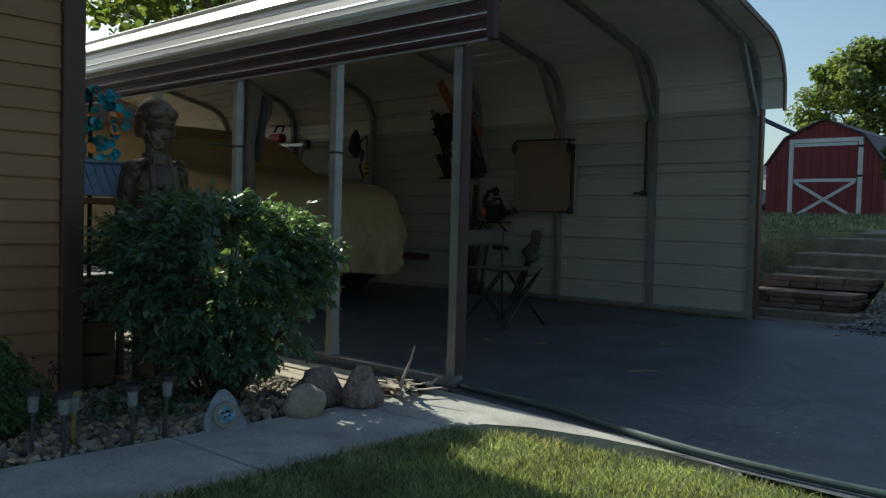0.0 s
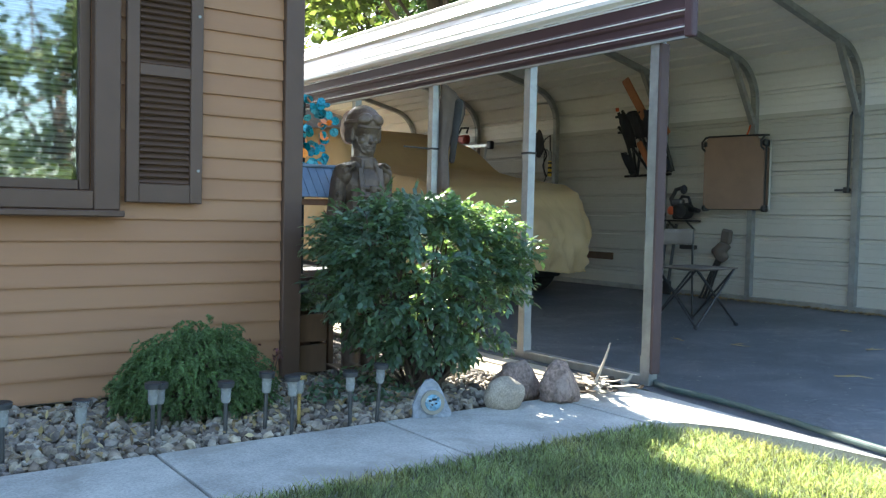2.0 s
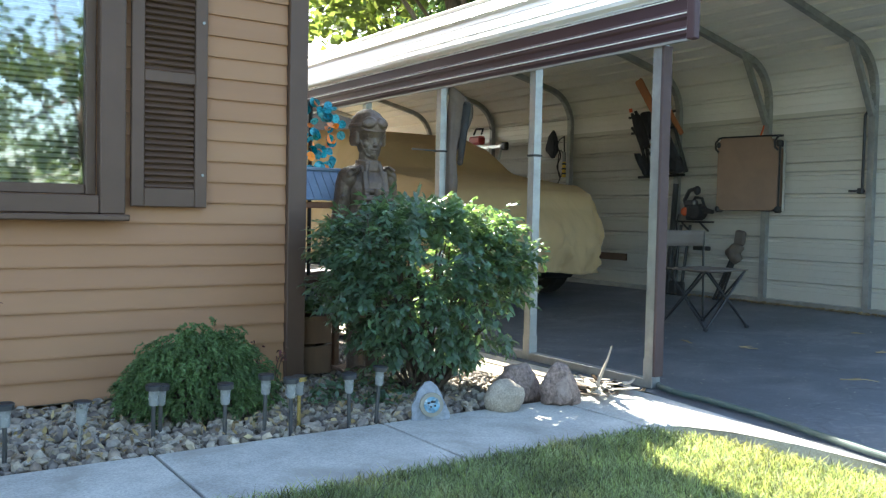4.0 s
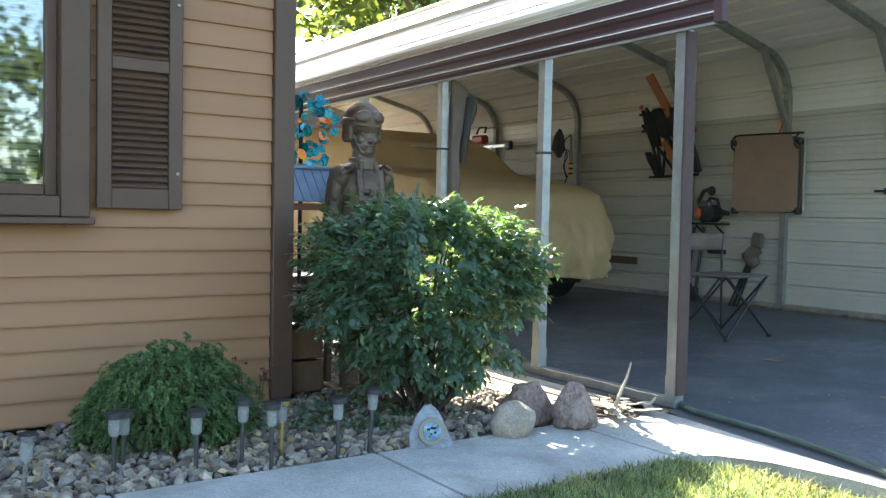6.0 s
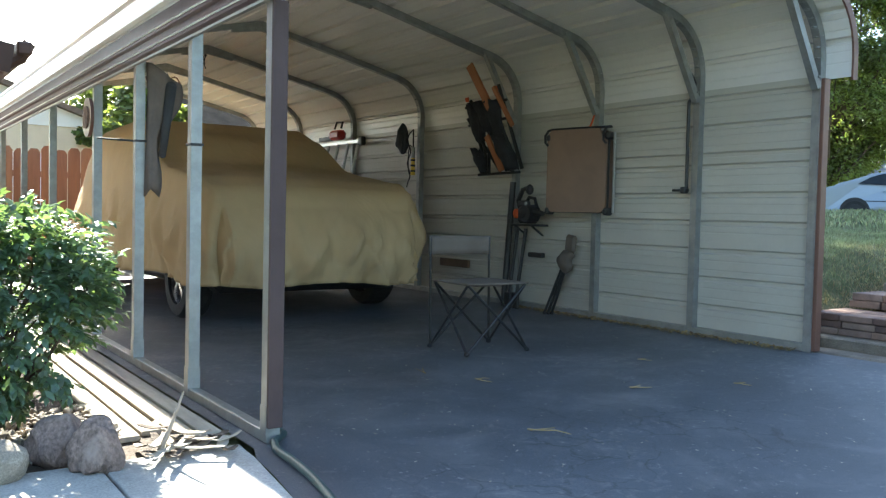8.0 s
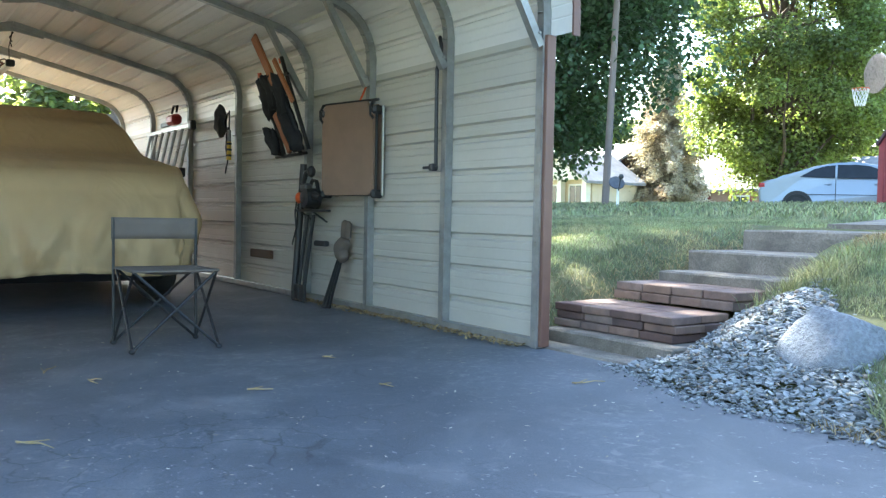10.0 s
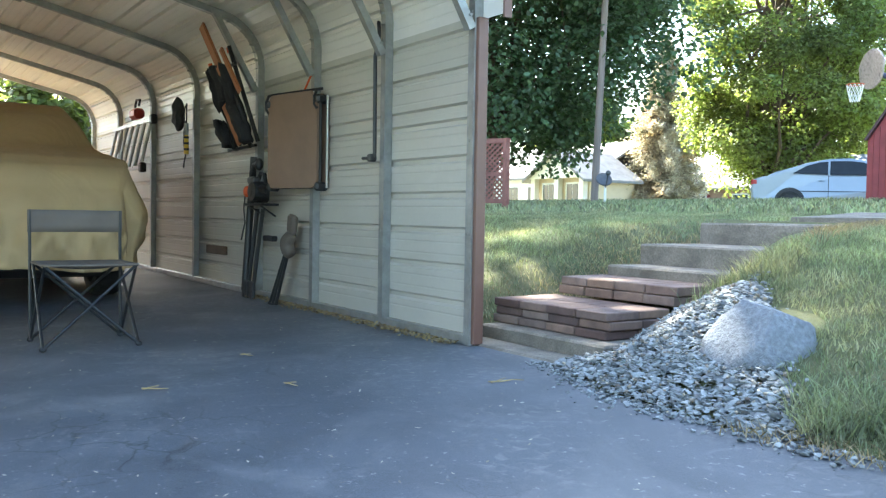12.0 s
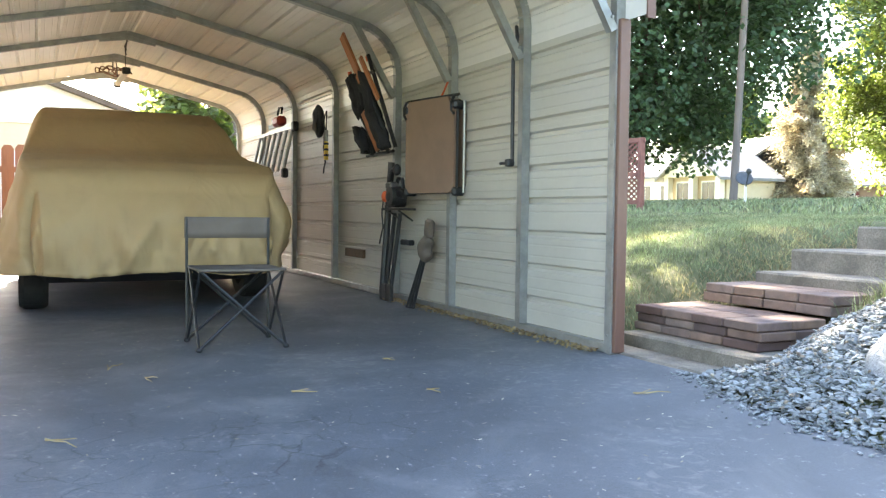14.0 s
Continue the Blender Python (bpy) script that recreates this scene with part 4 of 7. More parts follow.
M_rock = material("dark_blue_grey_rock", (0.215, 0.23, 0.25), 0.85, vary=0.25, scale=5, fine=50, bump=0.8, depth=0.02, grain=1.2, stain=(0.13, 0.14, 0.15), stain_scale=5, stain_amount=0.6)
boulder("boulder", (-3.07, 2.43, 0.055), (0.088, 0.10, 0.088), M_granite, "rounded tan granite boulder at the walkway edge", 1.0, "boulders by the walkway", rough=0.12)
boulder("boulder", (-3.25, 2.67, 0.065), (0.115, 0.115, 0.11), M_redrock, "mottled reddish boulder behind the other two", 5.0, "boulders by the walkway", 0.6, 0.32, ((0.7, 0.5, 0.5, 0.74), (0.5, -0.7, 0.6, 0.8), (-0.3, 0.3, 0.9, 0.92)))
boulder("boulder", (-3.04, 2.76, 0.075), (0.092, 0.098, 0.115), M_redrock, "angular reddish boulder standing on the walkway edge", 9.0, "boulders by the walkway", 0.2, 0.36, ((0.9, 0.1, 0.35, 0.72), (0.4, -0.8, 0.45, 0.74), (0.3, 0.9, 0.4, 0.76)))
boulder("rock", (-1.37, 7.50, 0.275), (0.285, 0.225, 0.275), M_rock, "large blue grey landscaping rock in the bank", 3.3, "", -0.25, 0.22,
        ((0.15, -0.8, 0.6, 0.66), (-0.75, -0.2, 0.65, 0.72), (0.9, -0.1, 0.35, 0.74), (0.1, 0.3, 1.0, 0.74), (-0.9, -0.5, 0.0, 0.78), (0.6, -0.8, 0.1, 0.8)))

# stone with a round emblem
plaque = thing("emblem_stone", "blue grey garden stone with a round painted emblem", "garden stone", (-3.13, 1.98, 0.02))
bm = bmesh.new()
outline = [(-0.105, 0), (-0.10, 0.09), (-0.065, 0.17), (-0.028, 0.225), (0.01, 0.232), (0.045, 0.20), (0.085, 0.12), (0.112, 0.05), (0.115, 0.0)]
fr = [bm.verts.new((0.035 - 0.10 * z, y, z)) for y, z in outline]
bk = [bm.verts.new((-0.05 + 0.05 * z, y * 0.9, z * 0.97)) for y, z in outline]
bm.faces.new(fr)
bm.faces.new(bk[::-1])
for i in range(len(outline)):
    j = (i + 1) % len(outline)
    bm.faces.new((fr[j], fr[i], bk[i], bk[j]))
bmesh.ops.subdivide_edges(bm, edges=bm.edges[:], cuts=3, use_grid_fill=True)
bmesh.ops.triangulate(bm, faces=bm.faces[:])
for v in bm.verts:
    v.co += 0.010 * noise.noise_vector(v.co * 16)
pm = Matrix.Translation((-3.08, 2.01, -0.012)) @ Matrix.Rotation(radians(-22), 4, 'Z') @ Matrix.Scale(0.8, 4)
bmesh.ops.transform(bm, matrix=pm, verts=bm.verts)
part("stone", bm, M_bluestone, plaque)
M_ring = material("emblem_bronze_ring", (0.27, 0.25, 0.20), 0.5, vary=0.2, bump=0.1)
M_sea = material("emblem_blue_field", (0.14, 0.28, 0.38), 0.5, vary=0.5, scale=30, fine=60, bump=0.1, stain=(0.7, 0.7, 0.65), stain_scale=28, stain_amount=1.0)
em = pm @ Matrix.Translation((0.036, 0.008, 0.105)) @ Matrix.Rotation(radians(-5.7), 4, 'Y') @ Matrix.Rotation(radians(90), 4, 'Y')
for nm, r0, dz, mt in (("emblem_ring", 0.068, 0.0, M_ring), ("emblem_field", 0.046, 0.005, M_sea)):
    bm = bmesh.new()
    bmesh.ops.create_cone(bm, cap_ends=True, segments=32, radius1=r0, radius2=r0 * 0.96, depth=0.014, matrix=em @ Matrix.Translation((0, 0, dz)))
    part(nm, bm, mt, plaque)
bm = bmesh.new()
for yy, zz, w, h in ((-0.018, -0.012, 0.016, 0.010), (0.006, -0.018, 0.026, 0.012), (0.016, 0.004, 0.012, 0.010), (-0.006, 0.010, 0.010, 0.008)):
    box(bm, em @ Vector((zz, yy, 0.013)), (0.005, w, h), pm.to_3x3().to_4x4())
part("emblem_mark", bm, M_black, plaque)

# ---- solar lights ----
M_lens = material("frosted_lens", (0.27, 0.275, 0.262), 0.25, vary=0.08, bump=0.05, spec=0.6)
M_steel_dark = material("dark_brushed_steel", (0.10, 0.10, 0.10), 0.4, metal=0.6, vary=0.2, bump=0.05)
M_steel_bright = material("brushed_steel", (0.34, 0.335, 0.32), 0.3, metal=0.9, vary=0.15, bump=0.05)
M_brass = material("brass_finish", (0.55, 0.40, 0.14), 0.32, metal=0.8, vary=0.15, bump=0.05)


def solar_light(x, y, h, tilt_x, tilt_y, stake, cap, label):
    t = thing("solar_light", label, "garden light", (0, 0, 0), "solar path lights in the stone bed")
    bm = bmesh.new()
    rod(bm, (0, 0, -0.02), (0, 0, h - 0.082), 0.0085, seg=10)
    part("stake", bm, stake, t)
    bm = bmesh.new()
    rod(bm, (0, 0, h - 0.086), (0, 0, h - 0.080), 0.016, 0.017, 18)
    rod(bm, (0, 0, h - 0.080), (0, 0, h - 0.022), 0.0185, 0.0205, 18)
    part("lens", bm, M_lens, t, "frosted white lens")
    bm = bmesh.new()
    rod(bm, (0, 0, h - 0.024), (0, 0, h - 0.005), 0.031, 0.033, 24)
    cap_ob = part("cap", bm, cap, t)
    bm = bmesh.new()
    rod(bm, (0, 0, h - 0.005), (0, 0, h - 0.001), 0.0335, 0.030, 24)
    part("solar_panel", bm, M_black, cap_ob, "black solar panel disc")
    t.matrix_basis = Matrix.Translation((x, y, -0.012)) @ Euler((tilt_y, tilt_x, 0)).to_matrix().to_4x4()
    return t


LIGHTS = ((-3.26, 0.33, 0.27, 0.0), (-3.19, 0.56, 0.265, 0.07), (-3.33, 0.868, 0.275, 0.0), (-3.42, 0.92, 0.25, 0.02), (-3.22, 1.12, 0.275, 0.0),
          (-3.225, 1.29, 0.30, 0.02), (-3.15, 1.375, 0.29, -0.01), (-3.29, 1.475, 0.26, -0.01), (-3.14, 1.64, 0.285, -0.02), (-3.17, 1.79, 0.30, 0.06))
for i, (x, y, h, ty) in enumerate(LIGHTS):
    if i == 7:
        solar_light(x, y, h * 0.86, 0.0, ty, M_brass, M_brass, "brass coloured solar path light staked in the stones")
    elif i == 1:
        solar_light(x, y, h * 0.86, 0.0, -ty, M_steel_bright, M_steel_bright, "leaning bright steel solar path light in the stones")
    else:
        solar_light(x, y, h * 0.86, 0.02, -ty, M_steel_dark, M_steel_dark, "dark steel solar path light staked in the stones")

# ---- scrap bark and boards along the carport rail ----
M_plank = material("grey_weathered_board", (0.42, 0.36, 0.28), 0.9, vary=0.25, scale=5, fine=60, bump=0.5, depth=0.004, objrand=0.25, stretch=(0.2, 1, 1), coord="World")
pile = thing("board_strip", "weathered boards lying on the ground along the carport", "boards")
for i, (y, x0, x1) in enumerate(((3.30, -7.0, -3.35), (3.19, -6.2, -3.3), (3.08, -6.6, -3.5), (2.97, -5.8, -3.42))):
    bm = bmesh.new()
    box(bm, ((x0 + x1) / 2, y, -0.008 + 0.004 * (i % 2)), (x1 - x0, 0.088, 0.024), bevel=0.004)
    part("board", bm, M_plank, pile)
bark_pile = thing("bark_scraps", "curled grey bark strips heaped beside the front post", "bark scraps", (-3.05, 3.1, 0.03))
for i in range(30):
    L, w = rng.uniform(0.07, 0.22), rng.uniform(0.02, 0.055)
    c = Vector((-3.13 + rng.normal(0, 0.10), 3.10 + rng.normal(0, 0.085), 0.015 + 0.05 * rng.random()))
    yaw, tip = rng.normal(0.2, 0.9), rng.normal(0, 0.14)
    bm = bmesh.new()
    rows = []
    for k in range(6):
        f = k / 5 - 0.5
        z = 0.05 * L * (4 * f * f) * rng.uniform(0.5, 2)
        rows.append([bm.verts.new((f * L, s * w / 2 * (1 - abs(f)), z + 0.004 * abs(s) * q)) for s in (-1, 1) for q in (0, 1)])
    for a, b in zip(rows, rows[1:]):
        for p, q in ((0, 1), (1, 3), (3, 2), (2, 0)):
            bm.faces.new((a[p], a[q], b[q], b[p]))
    bmesh.ops.transform(bm, matrix=Matrix.Translation(c) @ Euler((0, tip, yaw)).to_matrix().to_4x4(), verts=bm.verts)
    part("bark_strip", bm, M_plank if i % 3 else M_bark, bark_pile)
bm = bmesh.new()
limb(bm, (-3.03, 2.98, 0.04), (-3.0, 3.06, 0.27), 0.012, 0.004, 0.1, 3, 5)
part("bark_strip", bm, M_plank, bark_pile)

# ---- garden hose ----
M_hose = material("dark_hose_rubber", (0.045, 0.075, 0.07), 0.45, vary=0.2, scale=9, bump=0.1)
bm = bmesh.new()
pts = [(lerp(-3.0, 4.0, k / 60), drive_edge(lerp(-3.0, 4.0, k / 60)) + 0.075 + 0.03 * math.sin(k * 0.33), 0.024) for k in range(61)]
pts = [(-3.25, 3.52, 0.03), (-3.12, 3.53, 0.02)] + pts
pipe(bm, pts, 0.016, 12)
tagged(part("garden_hose", bm, M_hose), "dark green garden hose lying along the asphalt edge", "hose")


# ---- statue: one plain mesh ----
M_bronze = material("weathered_bronze", (0.120, 0.080, 0.055), 0.45, metal=0.25, vary=0.4, scale=11, fine=70, bump=0.6, depth=0.004,
                    stain=(0.21, 0.165, 0.12), stain_scale=9, stain_amount=0.6)


def capsule(bm, a, b, r0, r1):
    rod(bm, a, b, r0, r1, 14)
    blob(bm, a, (r0, r0, r0))
    blob(bm, b, (r1, r1, r1))


bm = bmesh.new()
# local: faces +x, z up, feet at 0
for s in (-1, 1):
    capsule(bm, (0, s * 0.075, 0.05), (0, s * 0.075, 0.62), 0.062, 0.082)
    box(bm, (0.04, s * 0.08, 0.03), (0.20, 0.10, 0.07), bevel=0.02)
box(bm, (0, 0, 0.01), (0.36, 0.36, 0.05), bevel=0.01)
blob(bm, (0, 0, 0.70), (0.105, 0.150, 0.14), sub=3)
blob(bm, (0, 0, 0.88), (0.110, 0.145, 0.22), sub=3)
blob(bm, (0.0, 0, 1.06), (0.118, 0.165, 0.13), sub=3)
box(bm, (0.045, 0, 0.99), (0.13, 0.245, 0.29), bevel=0.04)
box(bm, (-0.055, 0, 0.99), (0.11, 0.25, 0.30), bevel=0.04)
blob(bm, (-0.005, 0, 1.165), (0.080, 0.120, 0.055), sub=3)
for s in (-1, 1):
    blob(bm, (-0.005, s * 0.160, 1.115), (0.078, 0.070, 0.068), sub=3)
    box(bm, (0.0, s * 0.150, 1.150), (0.15, 0.115, 0.045), Matrix.Rotation(-s * 0.45, 4, 'X'), bevel=0.015)
    capsule(bm, (-0.01, s * 0.180, 1.09), (-0.035, s * 0.212, 0.84), 0.062, 0.056)
    capsule(bm, (-0.035, s * 0.212, 0.84), (0.05, s * 0.185, 0.65), 0.054, 0.042)
    blob(bm, (0.06, s * 0.18, 0.60), (0.045, 0.035, 0.055))
    for k in range(3):
        rod(bm, (-0.07 - 0.004 * k, s * 0.185, 1.03 - 0.075 * k), (0.05, s * 0.225, 1.01 - 0.08 * k), 0.017, 0.012, 8)
    box(bm, (0.115, s * 0.060, 0.975), (0.045, 0.082, 0.090), bevel=0.012)
    box(bm, (0.120, s * 0.060, 1.012), (0.050, 0.086, 0.022), bevel=0.005)
    box(bm, (0.115, s * 0.078, 0.850), (0.06, 0.075, 0.11), bevel=0.012)
    box(bm, (0.108, s * 0.078, 1.085), (0.022, 0.042, 0.15), Matrix.Rotation(-0.25, 4, 'Y'), bevel=0.005)
box(bm, (0.118, 0, 1.045), (0.03, 0.20, 0.022), bevel=0.005)
box(bm, (0.135, 0.0, 1.040), (0.03, 0.045, 0.042), bevel=0.006)
capsule(bm, (-0.005, 0, 1.14), (0.010, 0, 1.26), 0.072, 0.062)
rod(bm, (0.0, 0, 1.165), (0.004, 0, 1.222), 0.088, 0.080, 18)
# head
blob(bm, (0.008, 0, 1.330), (0.088, 0.074, 0.100), sub=3)
blob(bm, (0.030, 0, 1.285), (0.066, 0.060, 0.056), sub=3)
blob(bm, (0.074, 0, 1.252), (0.022, 0.026, 0.018))
box(bm, (0.092, 0, 1.322), (0.018, 0.018, 0.055), Matrix.Rotation(-0.30, 4, 'Y'), bevel=0.005)
blob(bm, (0.102, 0, 1.300), (0.014, 0.017, 0.010))
blob(bm, (0.090, 0, 1.279), (0.010, 0.026, 0.006))
blob(bm, (0.088, 0, 1.266), (0.010, 0.021, 0.006))
box(bm, (0.082, 0, 1.362), (0.020, 0.105, 0.016), bevel=0.005)
for s in (-1, 1):
    blob(bm, (0.076, s * 0.034, 1.340), (0.012, 0.016, 0.008))
    blob(bm, (0.062, s * 0.044, 1.308), (0.022, 0.020, 0.018))
    rod(bm, (0.03, s * 0.078, 1.345), (0.062, s * 0.040, 1.250), 0.008, seg=6)
    rod(bm, (0.062, s * 0.040, 1.250), (0.080, 0.0, 1.232), 0.008, seg=6)
    box(bm, (-0.005, s * 0.092, 1.345), (0.105, 0.028, 0.085), bevel=0.012)
# helmet with brim, band and goggles
blob(bm, (-0.010, 0, 1.405), (0.125, 0.112, 0.110), sub=3)
box(bm, (-0.060, 0, 1.345), (0.085, 0.190, 0.080), bevel=0.025)
blob(bm, (0.078, 0, 1.384), (0.036, 0.088, 0.010), Matrix.Rotation(0.18, 4, 'Y'))
rod(bm, (-0.008, 0, 1.405), (-0.008, 0, 1.423), 0.122, 0.119, 28)
for s in (-1, 1):
    blob(bm, (0.098, s * 0.046, 1.428), (0.022, 0.048, 0.034), Matrix.Rotation(-0.40, 4, 'Y') @ Matrix.Rotation(s * 0.35, 4, 'Z'))
box(bm, (0.104, 0, 1.432), (0.020, 0.03, 0.018), bevel=0.004)
for v in bm.verts:
    v.co.y *= lerp(0.86, 1.0, smooth01((v.co.z - 1.17) / 0.06))
# seams and folds cut into the jacket, strap ends and buckles
for s in (-1, 1):
    for k in range(4):
        rod(bm, (0.112, s * (0.022 + 0.022 * k), 1.02), (0.118, s * (0.024 + 0.022 * k), 0.90), 0.006, 0.004, 6)
    box(bm, (0.02, s * 0.118, 1.175), (0.17, 0.050, 0.016), Matrix.Rotation(-s * 0.5, 4, 'X'), bevel=0.004)
    rod(bm, (0.075, s * 0.045, 1.20), (0.115, s * 0.070, 1.03), 0.014, 0.012, 8)
box(bm, (0.142, 0.0, 1.000), (0.02, 0.20, 0.014), bevel=0.003)
bmesh.ops.transform(bm, matrix=pose(-4.25, 2.33, -0.02, 0, 0, -4) @ Matrix.Diagonal((1, 0.90, 1.012, 1)), verts=bm.verts)
statue = tagged(part("statue", bm, M_bronze), "weathered bronze statue of a helmeted soldier standing behind the bush", "statue")
rm = statue.modifiers.new("remesh", 'REMESH')
rm.mode, rm.voxel_size, rm.use_smooth_shade = 'VOXEL', 0.0036, True
sm = statue.modifiers.new("smooth", 'SMOOTH')
sm.factor, sm.iterations = 0.4, 1


# ---- covered car ----
car = thing("covered_car", "parked car under a wrinkled tan cloth cover", "car", (-8.7, 5.3, drive_z(5.3)))


def cover_section(x):
    """Half width, roof height and how square the shape is at x along the car."""
    keys = ((-6.40, 0.92, 0.98, 0.0), (-6.48, 0.99, 1.10, 0.0), (-6.75, 1.04, 1.19, 0.0), (-7.45, 1.06, 1.27, 0.05), (-7.75, 1.06, 1.33, 0.2),
            (-8.25, 1.05, 1.66, 0.8), (-8.65, 1.05, 1.80, 1.0), (-9.4, 1.05, 1.84, 1.0), (-10.6, 1.04, 1.82, 1.0), (-11.0, 1.02, 1.70, 1.0), (-11.35, 0.97, 1.15, 0.4), (-11.45, 0.90, 0.95, 0.2))
    for a, b in zip(keys, keys[1:]):
        if b[0] <= x <= a[0]:
            f = smooth01((x - a[0]) / (b[0] - a[0])) * 0.6 + 0.4 * (x - a[0]) / (b[0] - a[0])
            return [lerp(p, q, f) for p, q in zip(a[1:], b[1:])]
    return keys[-1][1:]


CY, GZ = 5.30, drive_z(5.3)
bm = bmesh.new()
xs_c = [-6.40 - 5.05 * (k / 110) for k in range(111)]
nj = 130
rows = []
for x in xs_c:
    hw, top, cab = cover_section(x)
    belt = min(top - 0.02, 1.16)
    hem = 0.33 + GZ + 0.025 * math.sin(x * 3.1)
    row = []
    for j in range(nj + 1):
        u = j / nj * 2 - 1          # -1 near side hem, 1 far side hem
        s = abs(u)
        sg = 1 if u > 0 else -1
        if s > 0.52:                # side
            f = (1 - s) / 0.48
            z = lerp(hem, belt + GZ, f)
            y = hw * (0.965 + 0.035 * math.sin(f * 3.14))
        else:                       # over the top: slant to the cabin, then across
            f = 1 - s / 0.52
            ztop = lerp(belt, top, (1 - (1 - min(1, f / 0.40)) ** 2))
            z = ztop + GZ + 0.02 * math.cos(u * 3)
            inner = lerp(hw * 0.93, hw * 0.74, cab)
            edge = min(1, f / 0.40)
            y = lerp(hw * 0.965, inner, edge ** 1.2) if f < 0.40 else inner * (1 - (f - 0.40) / 0.60)
        row.append([x, CY + sg * y, z, s])
    rows.append(row)
grid = []
for i, row in enumerate(rows):
    g = []
    for j, (x, y, z, s) in enumerate(row):
        side = smooth01((s - 0.45) / 0.25)
        low = smooth01((1.2 + GZ - z) / 0.6)
        w = noise.noise(Vector((x * 3.4, y * 3.4, z * 0.9)))
        w2 = noise.noise(Vector((x * 9, y * 9, z * 2.2 + 7)))
        w3 = noise.noise(Vector((x * 1.6 + z * 1.3, y * 1.6, z * 1.2 + 3)))
        ridge = (1 - abs(noise.noise(Vector((x * 5 + z * 1.8, y * 5 - z * 1.4, z * 0.8 + 11))) * 2.4)) 
        crease = 0.0
        run_len = x if side > 0.3 else y
        for fq, sl, of, am in ((2.4, 1.3, 1.0, 0.07), (4.0, -2.1, 5.0, 0.06), (7.0, 1.4, 8.0, 0.045), (11.0, -0.9, 2.0, 0.028)):
            crease += am * max(0.0, 1 - 2.6 * abs(noise.noise(Vector((run_len * fq + sl * z, of + y * 0.2, z * 0.8))))) ** 2
        amp = 0.75 * crease * (0.04 + 0.96 * low) + 0.045 * w * low + 0.010 * w2 * low + 0.06 * w3 * low + 0.020 * max(0, ridge) * low + 0.002 * w2
        out = Vector((0.0, 1.0 if y > CY else -1.0, 0)) * side
        front = smooth01((x + 6.62) / 0.2)
        out = out + Vector((1.0, 0, 0)) * front
        if out.length < 0.1:
            out = Vector((0, 0, 0.5))
        p = Vector((x, y, z)) + out.normalized() * amp
        g.append(bm.verts.new(p))
    grid.append(g)
for a, b in zip(grid, grid[1:]):
    for j in range(nj):
        bm.faces.new((a[j], a[j + 1], b[j + 1], b[j]))
# front and back curtains
for ring, xo, dirx in ((rows[0], -6.40, 1), (rows[-1], -11.45, -1)):
    src = grid[0] if dirx > 0 else grid[-1]
    prev = src
    nk = 22
    for k in range(1, nk + 1):
        f = k / nk
        cur = []
        for j, (x, y, z, s) in enumerate(ring):
            hem = 0.31 + GZ + 0.02 * math.sin(y * 5)
            zz = lerp(z, min(z, hem), f) if s <= 0.52 else lerp(z, min(z, hem), f)
            yy = CY + (y - CY) * (1.0 - 0.03 * f)
            low = smooth01(f * 1.6)
            crease = 0.0
            for fq, sl, of, am in ((2.6, 1.2, 1.0, 0.06), (4.4, -2.0, 5.0, 0.06), (7.5, 1.4, 8.0, 0.045), (11.0, -0.9, 2.0, 0.030), (17.0, 1.1, 6.0, 0.016)):
                crease += am * max(0.0, 1 - 2.6 * abs(noise.noise(Vector((yy * fq + sl * zz, of, zz * 0.8))))) ** 2
            w = (1 - 0.6 * s) * crease + noise.noise(Vector((yy * 4.2 + 0.8 * zz, 3.0, zz * 1.0))) * 0.05 + noise.noise(Vector((yy * 11, 5, zz * 2))) * 0.020
            rid = (max(0, 1 - abs(noise.noise(Vector((yy * 4.5 - zz * 2.2, 9, zz * 0.9))) * 3.0)) * 0.055
                   + max(0, 1 - abs(noise.noise(Vector((yy * 7.5 + zz * 2.6, 4, zz * 1.2))) * 3.4)) * 0.030)
            bulge = 0.15 * math.sin(min(1.0, f * 1.05) * 3.14 * 0.86) * (1 - 0.75 * s)
            cur.append(bm.verts.new((xo + dirx * (bulge + (w + rid) * low), yy, zz)))
        for j in range(nj):
            vs = (prev[j], prev[j + 1], cur[j + 1], cur[j])
            bm.faces.new(vs if dirx < 0 else vs[::-1])
        prev = cur
bmesh.ops.remove_doubles(bm, verts=bm.verts, dist=0.0005)
bmesh.ops.recalc_face_normals(bm, faces=bm.faces)
cover = part("cover", bm, M_cover, car, "wrinkled tan cloth cover", smooth=True)
so = cover.modifiers.new("cloth", 'SOLIDIFY')
so.thickness = 0.006
bm = bmesh.new()
box(bm, (-8.9, CY, GZ + 0.44), (4.7, 1.74, 0.42), bevel=0.06)
part("underbody", bm, M_black, car)


